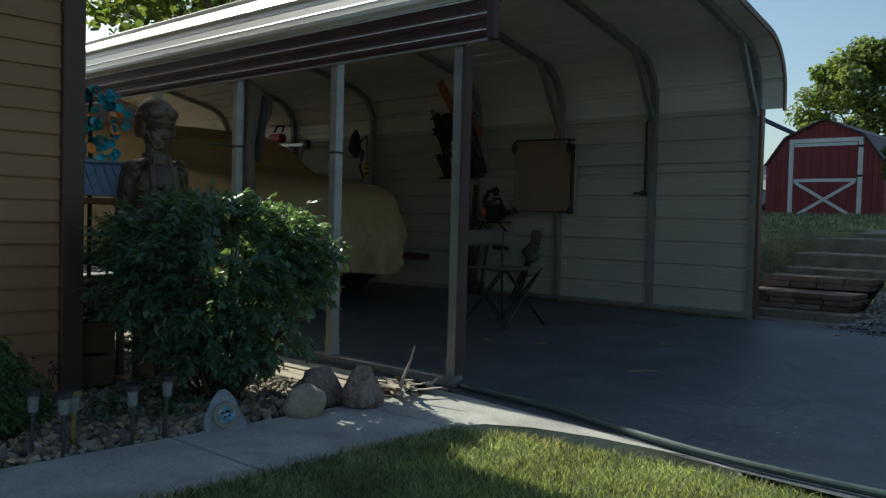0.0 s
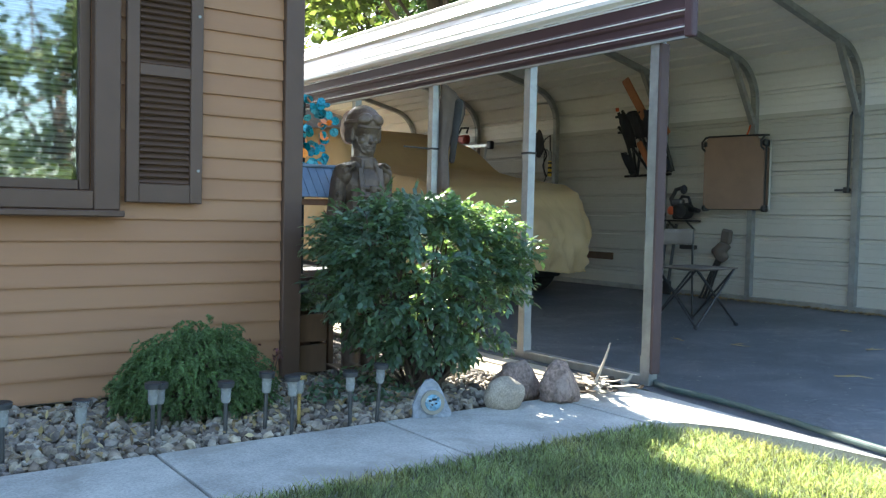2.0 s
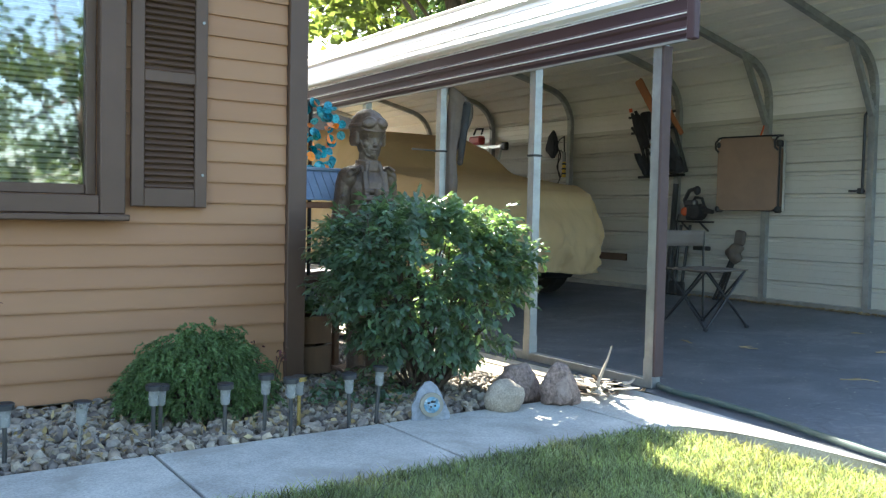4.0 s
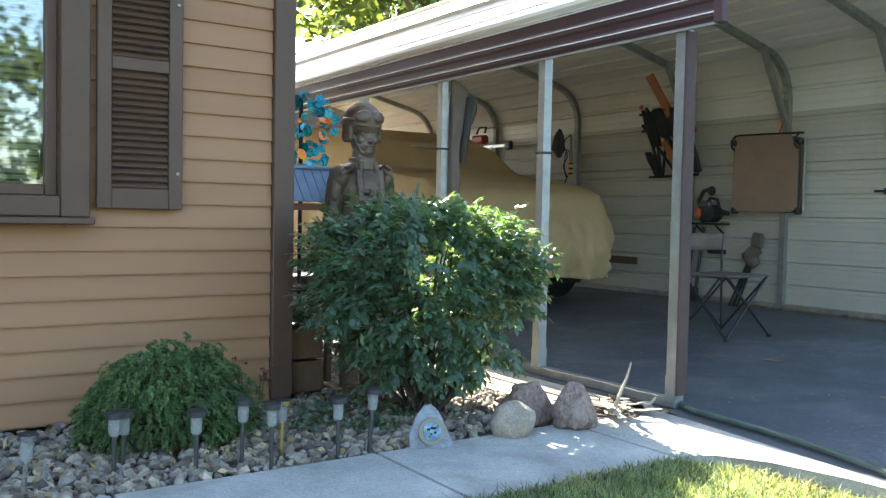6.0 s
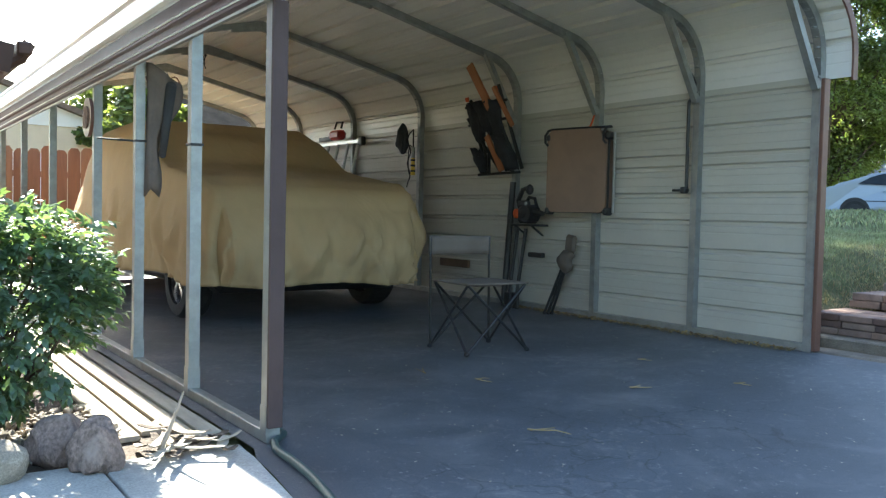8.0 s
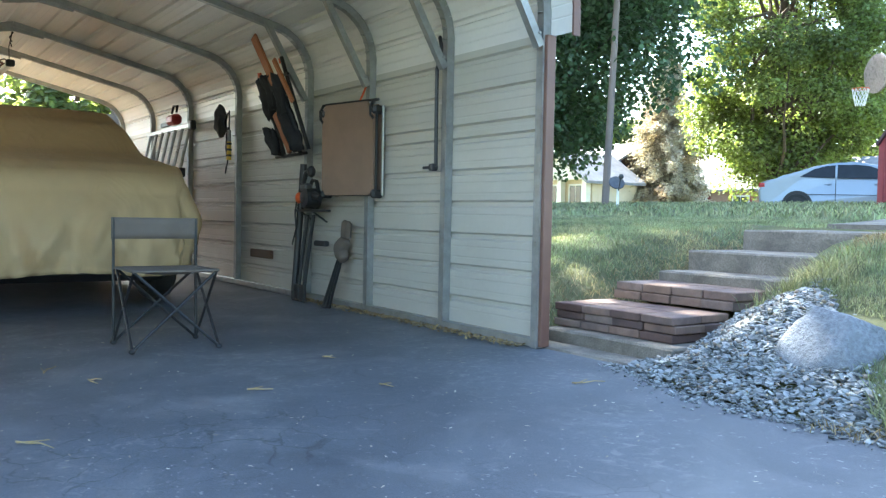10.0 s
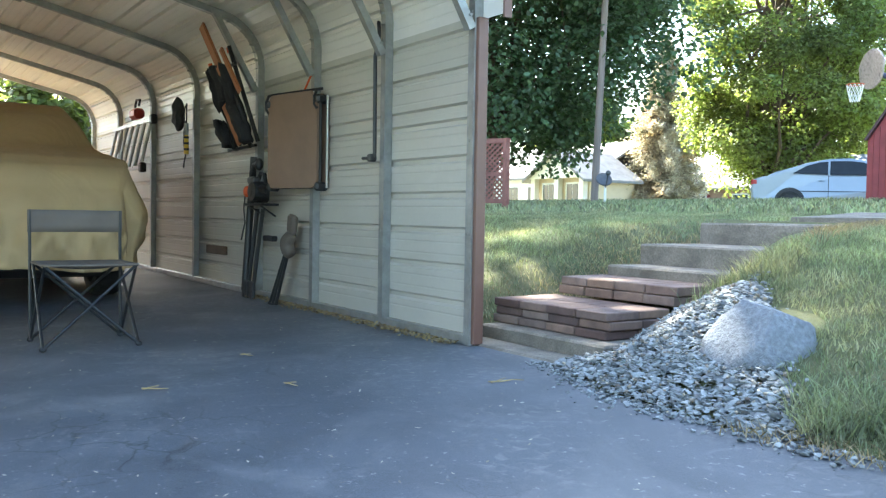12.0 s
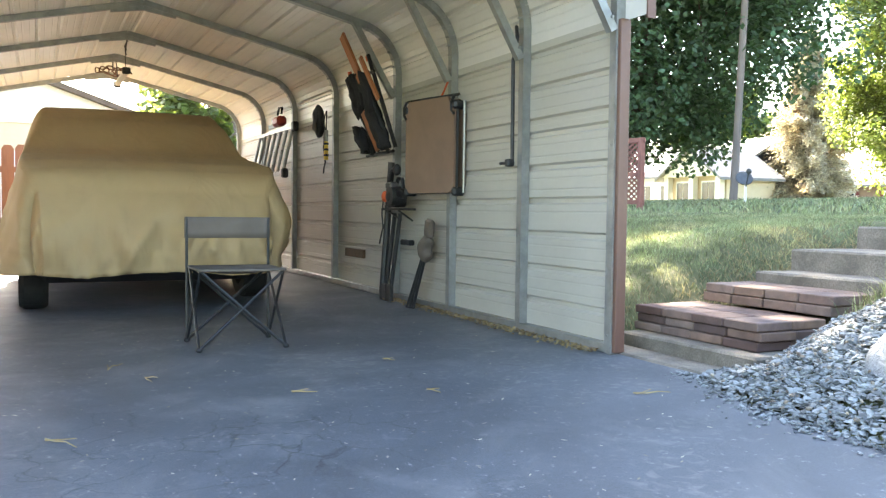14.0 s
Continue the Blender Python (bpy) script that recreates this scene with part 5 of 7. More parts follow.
def wheel(parent, c, r, w, side, rim_mat=M_alloy, spokes=5):
    """A tyre with an open spoked rim, its axle along y (side: the way it faces)."""
    bm = bmesh.new()
    prof = [(r * 0.66, -w / 2), (r * 0.93, -w / 2), (r, -w * 0.32), (r, w * 0.32), (r * 0.93, w / 2), (r * 0.66, w / 2)]
    n = 32
    rings = [[bm.verts.new((c[0] + q * math.cos(6.2832 * k / n), c[1] + t, c[2] + q * math.sin(6.2832 * k / n))) for q, t in prof] for k in range(n)]
    for k in range(n):
        a, b = rings[k], rings[(k + 1) % n]
        for j in range(len(prof)):
            bm.faces.new((a[j], a[(j + 1) % len(prof)], b[(j + 1) % len(prof)], b[j]))
    t = part("wheel", bm, M_tyre, parent)
    bm = bmesh.new()
    yf = c[1] + side * w * 0.36
    rod(bm, (c[0], yf - side * 0.02, c[2]), (c[0], yf + side * 0.015, c[2]), r * 0.16, r * 0.13, 16)
    for k in range(spokes):
        a = 6.2832 * k / spokes + 0.3
        for da in (-0.12, 0.12):
            e = (c[0] + r * 0.66 * math.cos(a + da), yf - side * 0.01, c[2] + r * 0.66 * math.sin(a + da))
            rod(bm, (c[0] + r * 0.1 * math.cos(a), yf, c[2] + r * 0.1 * math.sin(a)), e, r * 0.05, r * 0.04, 6)
    n = 28
    for q0, q1 in ((r * 0.67, r * 0.62),):
        vs = [[bm.verts.new((c[0] + q * math.cos(6.2832 * k / n), yf + dy, c[2] + q * math.sin(6.2832 * k / n))) for q, dy in ((q0, 0.0), (q1, side * 0.008), (q1, -side * 0.10))] for k in range(n)]
        for k in range(n):
            a, b = vs[k], vs[(k + 1) % n]
            bm.faces.new((a[0], a[1], b[1], b[0]))
            bm.faces.new((a[1], a[2], b[2], b[1]))
    part("rim", bm, rim_mat, t, "spoked silver alloy rim")
    bm = bmesh.new()
    rod(bm, (c[0], c[1] - side * w * 0.1, c[2]), (c[0], c[1] - side * w * 0.05, c[2]), r * 0.64, seg=24)
    part("brake_disc", bm, M_steel_dark, t)
    return t


for wx in (-7.15, -10.35):
    for wy, sd in ((CY - 0.90, -1), (CY + 0.90, 1)):
        wheel(car, (wx, wy, drive_z(wy) + 0.345), 0.345, 0.22, sd)

# ---- folding chair ----
M_canvas = material("taupe_canvas", (0.125, 0.10, 0.08), 0.85, vary=0.12, scale=6, fine=200, bump=0.3, depth=0.001)
M_frame = material("black_steel_tube", (0.02, 0.021, 0.022), 0.4, metal=0.3, vary=0.2, bump=0.05)


def camp_chair():
    """A folding camp chair with crossed legs, a cloth seat and a narrow back band; local x forward, y across."""
    t = thing("folding_chair", "folding camp chair with taupe canvas seat and black crossed legs", "chair")
    fw, dp, sh, bh = 0.25, 0.215, 0.458, 0.765
    for s in (-1, 1):
        for a, b in (((dp, s * fw, 0.015), (-dp * 0.9, s * fw * 0.95, sh)), ((-dp, s * fw, 0.015), (dp * 0.9, s * fw * 0.95, sh))):
            bm = bmesh.new()
            rod(bm, a, b, 0.009, seg=8)
            part("leg", bm, M_frame, t)
        bm = bmesh.new()
        rod(bm, (-dp, s * fw, 0.015), (-dp - 0.02, s * fw, bh), 0.009, seg=8)
        part("back_post", bm, M_frame, t)
    for sx in (-1, 1):
        for a, b in (((sx * dp, -fw, 0.015), (sx * dp * 0.9, fw * 0.95, sh)), ((sx * dp, fw, 0.015), (sx * dp * 0.9, -fw * 0.95, sh))):
            bm = bmesh.new()
            rod(bm, a, b, 0.009, seg=8)
            part("leg", bm, M_frame, t)
    for sx in (-1, 1):
        for s in (-1, 1):
            bm = bmesh.new()
            blob(bm, (sx * dp, s * fw, 0.016), (0.02, 0.02, 0.016))
            part("foot", bm, M_black, t)
    bm = bmesh.new()
    n = 12
    g = [[bm.verts.new((lerp(-dp, dp, i / n), lerp(-fw, fw, j / n), sh + 0.012 - 0.028 * math.sin(3.1416 * i / n) * math.sin(3.1416 * j / n))) for j in range(n + 1)] for i in range(n + 1)]
    for a, b in zip(g, g[1:]):
        for j in range(n):
            bm.faces.new((a[j], b[j], b[j + 1], a[j + 1]))
    seat = part("seat", bm, M_canvas, t, "taupe canvas seat", True)
    so = seat.modifiers.new("thick", 'SOLIDIFY')
    so.thickness = 0.012
    bm = bmesh.new()
    g = [[bm.verts.new((-dp - 0.022 - 0.03 * math.sin(3.1416 * j / n), lerp(-fw - 0.012, fw + 0.012, j / n), lerp(bh - 0.13, bh, i / 3))) for j in range(n + 1)] for i in range(4)]
    for a, b in zip(g, g[1:]):
        for j in range(n):
            bm.faces.new((a[j], b[j], b[j + 1], a[j + 1]))
    back = part("backrest", bm, M_canvas, t, "taupe canvas back band", True)
    so = back.modifiers.new("thick", 'SOLIDIFY')
    so.thickness = 0.012
    return t


chair = camp_chair()
chair.matrix_basis = pose(-4.385, 5.50, drive_z(5.5) + 0.004, 0, 0, 0)

# ---- things on the carport's far wall ----
WY = Y_FAR - 0.035
M_orange = material("orange_plastic", (0.62, 0.10, 0.025), 0.5, vary=0.15, bump=0.05)
M_tan_cloth = material("brown_cot_fabric", (0.235, 0.15, 0.10), 0.8, vary=0.1, scale=4, fine=180, bump=0.2, depth=0.001)
M_yellow = material("yellow_plastic", (0.65, 0.45, 0.04), 0.5, vary=0.15, bump=0.05)
M_red = material("red_plastic", (0.45, 0.03, 0.025), 0.45, vary=0.15, bump=0.05)
M_alu = material("aluminium", (0.42, 0.42, 0.41), 0.35, metal=0.85, vary=0.12, bump=0.05)
M_black_cloth = material("black_cloth", (0.020, 0.020, 0.023), 0.85, vary=0.3, scale=9, fine=90, bump=0.3, depth=0.002)
M_net = material("dark_grey_cloth", (0.055, 0.055, 0.058), 0.8, vary=0.2, scale=6, fine=90, bump=0.2, depth=0.002)

# folded cot hung by a hook
cot = thing("folded_cot", "folded camp cot with brown fabric hanging on the wall", "camp cot", (-5.25, WY - 0.1, 1.0))
COT_A = math.atan2(0.135, 0.60)


def cot_at(u, d, z):
    """u along the cloth from its outer edge, d towards the wall."""
    return Vector((-5.545 + u * math.cos(COT_A) - d * math.sin(COT_A), 7.075 + u * math.sin(COT_A) + d * math.cos(COT_A), z))


def cot_cloth(u0, u1, z0, z1, d, th, cut):
    """A stretched cloth panel with hollowed corners and a slight sag."""
    outl = [(u0, z0 + cut), (u0 + cut * 0.4, z0 + cut * 0.4), (u0 + cut, z0), (u1 - cut, z0), (u1 - cut * 0.4, z0 + cut * 0.4), (u1, z0 + cut),
            (u1, z1 - 2.2 * cut), (u1 - cut * 0.9, z1 - cut * 1.4), (u1 - cut * 1.5, z1), (u0 + cut * 0.8, z1), (u0 + cut * 0.3, z1 - cut * 0.6), (u0, z1 - 1.4 * cut)]
    bm = bmesh.new()
    a = [bm.verts.new(cot_at(u, d, z)) for u, z in outl]
    b = [bm.verts.new(cot_at(u, d + th, z)) for u, z in outl]
    bm.faces.new(a)
    bm.faces.new(b[::-1])
    k = len(outl)
    for i in range(k):
        bm.faces.new((a[(i + 1) % k], a[i], b[i], b[(i + 1) % k]))
    bmesh.ops.recalc_face_normals(bm, faces=bm.faces)
    return bm


part("front_panel", cot_cloth(0.0, 0.61, 1.02, 1.735, 0.0, 0.022, 0.05), M_tan_cloth, cot, "brown fabric panel")
part("back_panel", cot_cloth(0.03, 0.63, 1.03, 1.72, 0.085, 0.022, 0.05), M_tan_cloth, cot)
for u, d in ((0.012, 0.03), (0.615, 0.03), (0.030, 0.07), (0.645, 0.07)):
    bm = bmesh.new()
    pipe(bm, [cot_at(u, d, 1.02), cot_at(u, d, 1.70)], 0.011, 8)
    part("frame_tube", bm, M_frame if d < 0.05 else M_alu, cot)
for z in (1.025, 1.745):
    bm = bmesh.new()
    pipe(bm, [cot_at(0.02, 0.03, z), cot_at(0.62, 0.03, z)], 0.010, 8)
    part("frame_tube", bm, M_frame, cot)
for u in (0.0, 0.60):
    bm = bmesh.new()
    pipe(bm, [cot_at(u + 0.01, 0.0, 1.60), cot_at(u - 0.022, 0.0, 1.63), cot_at(u - 0.026, 0.0, 1.69), cot_at(u + 0.01, 0.0, 1.735), cot_at(u + 0.05, 0.02, 1.742)], 0.011, 8)
    part("corner_loop", bm, M_black, cot, "black plastic corner loop")
    for z in (1.03, 1.67):
        bm = bmesh.new()
        box(bm, cot_at(u + 0.01, 0.045, z), (0.050, 0.11, 0.065), Matrix.Rotation(COT_A, 4, 'Z'), bevel=0.016)
        part("corner_bracket", bm, M_black, cot)
bm = bmesh.new()
pipe(bm, [cot_at(0.42, 0.03, 1.75), cot_at(0.43, 0.05, 1.80), Vector((-5.14, WY, 1.86))], 0.008, 6)
part("hook", bm, M_orange, cot, "orange hook")

# folded lounge chair with wooden arms hung from the brace; its top stands off the wall
lounger = thing("folded_lounge_chair", "folded black camp chair with wooden arms hanging on the wall", "chair", (-6.45, WY - 0.15, 1.37))


def hung(x, z, d=0.0):
    return (x + 0.08, WY - lerp(0.05, 0.24, (z - 1.37) / 0.7) - d, z)


for a, b, d, r in (((-6.74, 2.08), (-6.62, 1.37), 0.0, 0.018), ((-6.66, 2.09), (-6.20, 1.38), 0.03, 0.018), ((-6.34, 2.06), (-6.56, 1.38), 0.05, 0.016),
                   ((-6.22, 2.20), (-6.10, 1.42), 0.0, 0.018), ((-6.50, 2.06), (-6.26, 1.40), 0.06, 0.016), ((-6.72, 1.92), (-6.36, 1.40), 0.06, 0.016),
                   ((-6.58, 2.04), (-6.60, 1.39), 0.02, 0.016), ((-6.30, 2.02), (-6.14, 1.56), 0.05, 0.016)):
    bm = bmesh.new()
    rod(bm, hung(a[0], a[1], d), hung(b[0], b[1], d), r, seg=8)
    part("frame_tube", bm, M_frame, lounger)
for z0, z1 in ((1.38, 1.39), (2.03, 2.05), (1.86, 1.89)):
    bm = bmesh.new()
    rod(bm, hung(-6.77, z0, 0.02), hung(-6.12, z1, 0.02), 0.014, seg=8)
    part("cross_bar", bm, M_frame, lounger)
for k, (xa, za, xb, zb, w) in enumerate(((-6.64, 2.05, -6.58, 1.70, 0.15), (-6.32, 2.06, -6.26, 1.66, 0.17), (-6.46, 2.05, -6.40, 1.78, 0.16),
                                          (-6.26, 1.72, -6.16, 1.42, 0.19), (-6.66, 1.62, -6.58, 1.40, 0.08))):
    bm = bmesh.new()
    n = 12
    g = []
    for i in range(n + 1):
        f = i / n
        c = Vector(hung(lerp(xa, xb, f), lerp(za, zb, f), 0.04 + 0.012 * k))
        wf = w * (0.75 + 0.35 * math.sin(3.0 * f + k) ** 2)
        ring = [bm.verts.new(c + Vector((wf / 2 * math.cos(t) * (1 + 0.28 * math.sin(3 * t + 4 * f + k)), 0.05 * math.sin(t) * (1 + 0.4 * math.sin(5 * t + 7 * f)), 0.02 * math.sin(4 * t + k)))) for t in [6.2832 * q / 16 for q in range(16)]]
        g.append(ring)
    for p, q in zip(g, g[1:]):
        for t in range(16):
            bm.faces.new((p[t], p[(t + 1) % 16], q[(t + 1) % 16], q[t]))
    bm.faces.new(g[0][::-1])
    bm.faces.new(g[-1])
    part("folded_cloth", bm, M_black_cloth, lounger, "black folded seat cloth", True)
M_armwood = material("orange_stained_wood", (0.34, 0.125, 0.05), 0.55, vary=0.2, scale=8, fine=60, bump=0.1, stretch=(1, 1, 0.2))
for a, b, w in (((-6.50, 2.40), (-6.30, 1.98), 0.10), ((-6.20, 2.17), (-6.02, 1.80), 0.055), ((-6.44, 1.74), (-6.30, 1.40), 0.075)):
    bm = bmesh.new()
    beam(bm, hung(a[0], a[1], 0.085), hung(b[0], b[1], 0.085), w, 0.024, up=(0, 1, 0))
    bmesh.ops.bevel(bm, geom=bm.edges[:], offset=0.008, segments=2, affect='EDGES')
    part("wooden_arm", bm, M_armwood, lounger, "orange stained wooden arm")
for x, z in ((-6.75, 2.09), (-6.24, 2.15)):
    bm = bmesh.new()
    rod(bm, hung(x, z), hung(x, z + 0.04), 0.019, seg=10)
    part("end_cap", bm, M_orange, lounger)

# string trimmer / blower head on a bracket
blower = thing("leaf_blower", "black and orange leaf blower hanging on a wall bracket", "leaf blower", (-5.9, WY - 0.12, 0.92))
bm = bmesh.new()
blob(bm, (-5.84, WY - 0.14, 1.0), (0.11, 0.07, 0.09), sub=3)
pipe(bm, [(-5.94, WY - 0.13, 1.02), (-5.98, WY - 0.13, 1.12), (-5.92, WY - 0.13, 1.22), (-5.84, WY - 0.13, 1.24), (-5.80, WY - 0.13, 1.19)], 0.022, 8)
blob(bm, (-5.82, WY - 0.13, 1.22), (0.04, 0.035, 0.05))
box(bm, (-5.86, WY - 0.11, 0.955), (0.17, 0.12, 0.09), bevel=0.02)
rod(bm, (-5.80, WY - 0.20, 1.0), (-5.80, WY - 0.08, 1.0), 0.075, 0.085, 18)
pipe(bm, [(-5.90, WY - 0.10, 1.10), (-5.86, WY - 0.10, 1.15), (-5.78, WY - 0.10, 1.14), (-5.75, WY - 0.10, 1.06)], 0.016, 8)
part("body", bm, M_black, blower)
bm = bmesh.new()
box(bm, (-5.86, WY - 0.16, 1.09), (0.13, 0.07, 0.06), bevel=0.015)
part("engine_cover", bm, M_steel_dark, blower, "grey engine cover")
bm = bmesh.new()
blob(bm, (-5.93, WY - 0.19, 1.0), (0.042, 0.03, 0.048))
part("starter_cover", bm, M_orange, blower)
bm = bmesh.new()
rod(bm, (-5.74, WY - 0.14, 1.02), (-5.60, WY - 0.15, 1.00), 0.035, 0.022, 12)
part("nozzle", bm, M_black, blower)
bracket = thing("wall_shelf", "small dark wall shelf under the leaf blower", "shelf", (-5.9, WY, 0.88))
bm = bmesh.new()
box(bm, (-5.88, WY - 0.09, 0.895), (0.40, 0.15, 0.02), bevel=0.003)
part("board", bm, M_black, bracket)
for x in (-6.0, -5.76):
    bm = bmesh.new()
    beam(bm, (x, WY - 0.01, 0.80), (x, WY - 0.14, 0.885), 0.02, 0.012)
    part("support", bm, M_black, bracket)
# long handled tools standing behind
for x, xt, top, nm, lab in ((-6.13, -6.10, 0.86, "rake", "dark long handled rake leaning on the carport wall"), (-6.02, -5.98, 0.86, "shovel", "dark long handled shovel leaning on the carport wall"),
                            (-6.20, -6.19, 1.30, "post_driver", "dark steel bar leaning on the carport wall")):
    t = thing(nm, lab, "tool", (x, WY - 0.08, drive_z(7.2)), "long tools on the wall")
    bm = bmesh.new()
    rod(bm, (x, WY - 0.10, drive_z(7.2) + 0.06), (xt, WY - 0.03, top), 0.030 if nm == "post_driver" else 0.017, seg=8)
    part("handle", bm, M_black, t)
    bm = bmesh.new()
    box(bm, (x, WY - 0.105, drive_z(7.2) + 0.075), (0.10 if nm != "post_driver" else 0.05, 0.03, 0.15), bevel=0.01)
    part("head", bm, M_black, t)
bm = bmesh.new()
box(bm, (-5.82, WY - 0.03, 0.62), (0.20, 0.05, 0.045), bevel=0.008)
tagged(part("wall_hook_rack", bm, M_black), "short black hook rack on the carport wall", "hook rack")
bm = bmesh.new()
box(bm, (-7.15, WY - 0.02, 0.47), (0.52, 0.03, 0.08), bevel=0.004)
tagged(part("wall_plank", bm, M_wood_dark), "dark plank fixed low on the carport wall", "plank")
# wall-mounted cord hanging under the brackets
bm = bmesh.new()
pipe(bm, [(-6.02, WY - 0.17, 0.97), (-6.05, WY - 0.17, 0.86), (-6.02, WY - 0.17, 0.74), (-6.07, WY - 0.17, 0.66), (-6.10, WY - 0.17, 0.60)], 0.007, 6)
part("cord", bm, M_black, blower)

# folded camp stool in its bag leaning on the wall
stool = thing("folded_camp_stool", "folded camp stool leaning against the carport wall", "camp stool", (-5.5, WY - 0.1, drive_z(7.2)))
zf = drive_z(7.15)
for k, dx in enumerate((-0.035, -0.01, 0.015, 0.04)):
    bm = bmesh.new()
    rod(bm, (-5.535 + dx, WY - 0.13 + 0.02 * (k % 2), zf + 0.012), (-5.385 + dx * 0.6, WY - 0.05, 0.60), 0.012, seg=8)
    part("leg", bm, M_frame, stool)
    bm = bmesh.new()
    blob(bm, (-5.535 + dx, WY - 0.13 + 0.02 * (k % 2), zf + 0.012), (0.017, 0.017, 0.014))
    part("foot", bm, M_black, stool)
bm = bmesh.new()
blob(bm, (-5.385, WY - 0.06, 0.585), (0.085, 0.055, 0.105), sub=4)
for v in bm.verts:
    f = (v.co.z - 0.48) / 0.21
    v.co.x = -5.385 + (v.co.x + 5.385) * (0.75 + 0.6 * f) + 0.02 * math.sin(v.co.z * 40)
    v.co += 0.014 * noise.noise_vector(v.co * 14)
part("folded_cloth", bm, M_canvas, stool, smooth=True)
bm = bmesh.new()
box(bm, (-5.335, WY - 0.05, 0.745), (0.125, 0.05, 0.15), Matrix.Rotation(0.14, 4, 'Y'), bevel=0.02)
part("seat_pad", bm, M_canvas, stool, "taupe folded seat pad")

# cable down the second wall post with a clamp
bm = bmesh.new()
pipe(bm, [(-4.115, WY + 0.0, 2.08), (-4.05, WY - 0.03, 2.0), (-4.05, WY - 0.035, 1.93), (-4.10, WY - 0.03, 1.86), (-4.108, WY - 0.02, 1.18)], 0.013, 6)
cable = part("power_cable", bm, M_black)
tagged(cable, "black cable running down the carport wall post", "cable")
bm = bmesh.new()
rod(bm, (-4.215, WY - 0.05, 1.20), (-4.075, WY - 0.03, 1.20), 0.010, seg=8)
box(bm, (-4.11, WY - 0.04, 1.20), (0.05, 0.05, 0.05), bevel=0.008)
part("hook", bm, M_black, cable)

# aluminium ladder hung flat on the wall
ladder = thing("ladder", "aluminium ladder hanging sideways on the carport wall", "ladder", (-9.9, WY - 0.07, 1.3))
for z0, z1, out in ((1.84, 1.885, 0.08), (1.29, 1.335, 0.20)):
    bm = bmesh.new()
    box(bm, (-10.05, WY - out, (z0 + z1) / 2), (1.9, 0.028, z1 - z0), bevel=0.004)
    part("rail", bm, M_alu, ladder)
for k in range(7):
    bm = bmesh.new()
    rod(bm, (-9.20 - 0.27 * k, WY - 0.20, 1.31), (-9.20 - 0.27 * k, WY - 0.08, 1.86), 0.019, seg=8)
    part("rung", bm, M_alu, ladder)
for z, out in ((1.31, 0.20), (1.86, 0.08)):
    bm = bmesh.new()
    box(bm, (-9.12, WY - out, z), (0.10, 0.07, 0.11), bevel=0.015)
    part("foot", bm, M_black, ladder)
saw = thing("chainsaw", "red and black chainsaw resting on the ladder", "chainsaw", (-9.7, WY - 0.1, 1.90))
bm = bmesh.new()
box(bm, (-9.72, WY - 0.11, 1.965), (0.28, 0.12, 0.12), bevel=0.03)
part("body", bm, M_red, saw)
bm = bmesh.new()
box(bm, (-10.05, WY - 0.11, 1.93), (0.40, 0.02, 0.06), bevel=0.008)
part("guide_bar", bm, M_black, saw)
bm = bmesh.new()
pipe(bm, [(-9.62, WY - 0.11, 2.05), (-9.58, WY - 0.11, 2.12), (-9.74, WY - 0.11, 2.13), (-9.80, WY - 0.11, 2.05)], 0.014, 6)
part("handle", bm, M_black, saw)
# dark bag and work light on the next post
bag = thing("hanging_bag", "small dark cloth bag hanging from a wall post", "bag", (-8.1, WY - 0.08, 1.75))
bm = bmesh.new()
blob(bm, (-8.13, WY - 0.10, 1.82), (0.085, 0.06, 0.17), sub=4)
for v in bm.verts:
    f = (v.co.z - 1.65) / 0.34
    v.co.x = -8.13 + (v.co.x + 8.13) * (1.25 - 0.7 * f) * (1 + 0.18 * math.sin(9 * math.atan2(v.co.y - WY + 0.10, v.co.x + 8.13)))
    v.co += 0.03 * noise.noise_vector(v.co * 11)
part("cloth", bm, M_net, bag, smooth=True)
lamp = thing("work_light", "yellow and black work light hanging by its cord", "work light", (-7.98, WY - 0.07, 1.45))
bm = bmesh.new()
rod(bm, (-7.94, WY - 0.07, 1.41), (-7.94, WY - 0.07, 1.60), 0.026, 0.020, 12)
handle_ob = part("handle", bm, M_yellow, lamp)
for z in (1.445, 1.505, 1.565):
    bm = bmesh.new()
    rod(bm, (-7.94, WY - 0.07, z), (-7.94, WY - 0.07, z + 0.022), 0.027, seg=12)
    part("grip_band", bm, M_black, handle_ob, "black grip band")
bm = bmesh.new()
rod(bm, (-7.94, WY - 0.07, 1.60), (-7.94, WY - 0.07, 1.72), 0.022, seg=12)
part("lens", bm, M_lens, lamp)
bm = bmesh.new()
pipe(bm, [(-7.94, WY - 0.07, 1.72), (-7.96, WY - 0.06, 1.92)] + [(-8.06 - 0.035 * math.sin(1.3 * k), WY - 0.05, 1.88 - 0.055 * k) for k in range(12)], 0.008, 6)
pipe(bm, [(-8.02 + 0.05 * math.cos(0.6 * k), WY - 0.055, 1.58 + 0.17 * math.sin(0.6 * k)) for k in range(22)], 0.006, 5)
part("cord", bm, M_black, lamp)

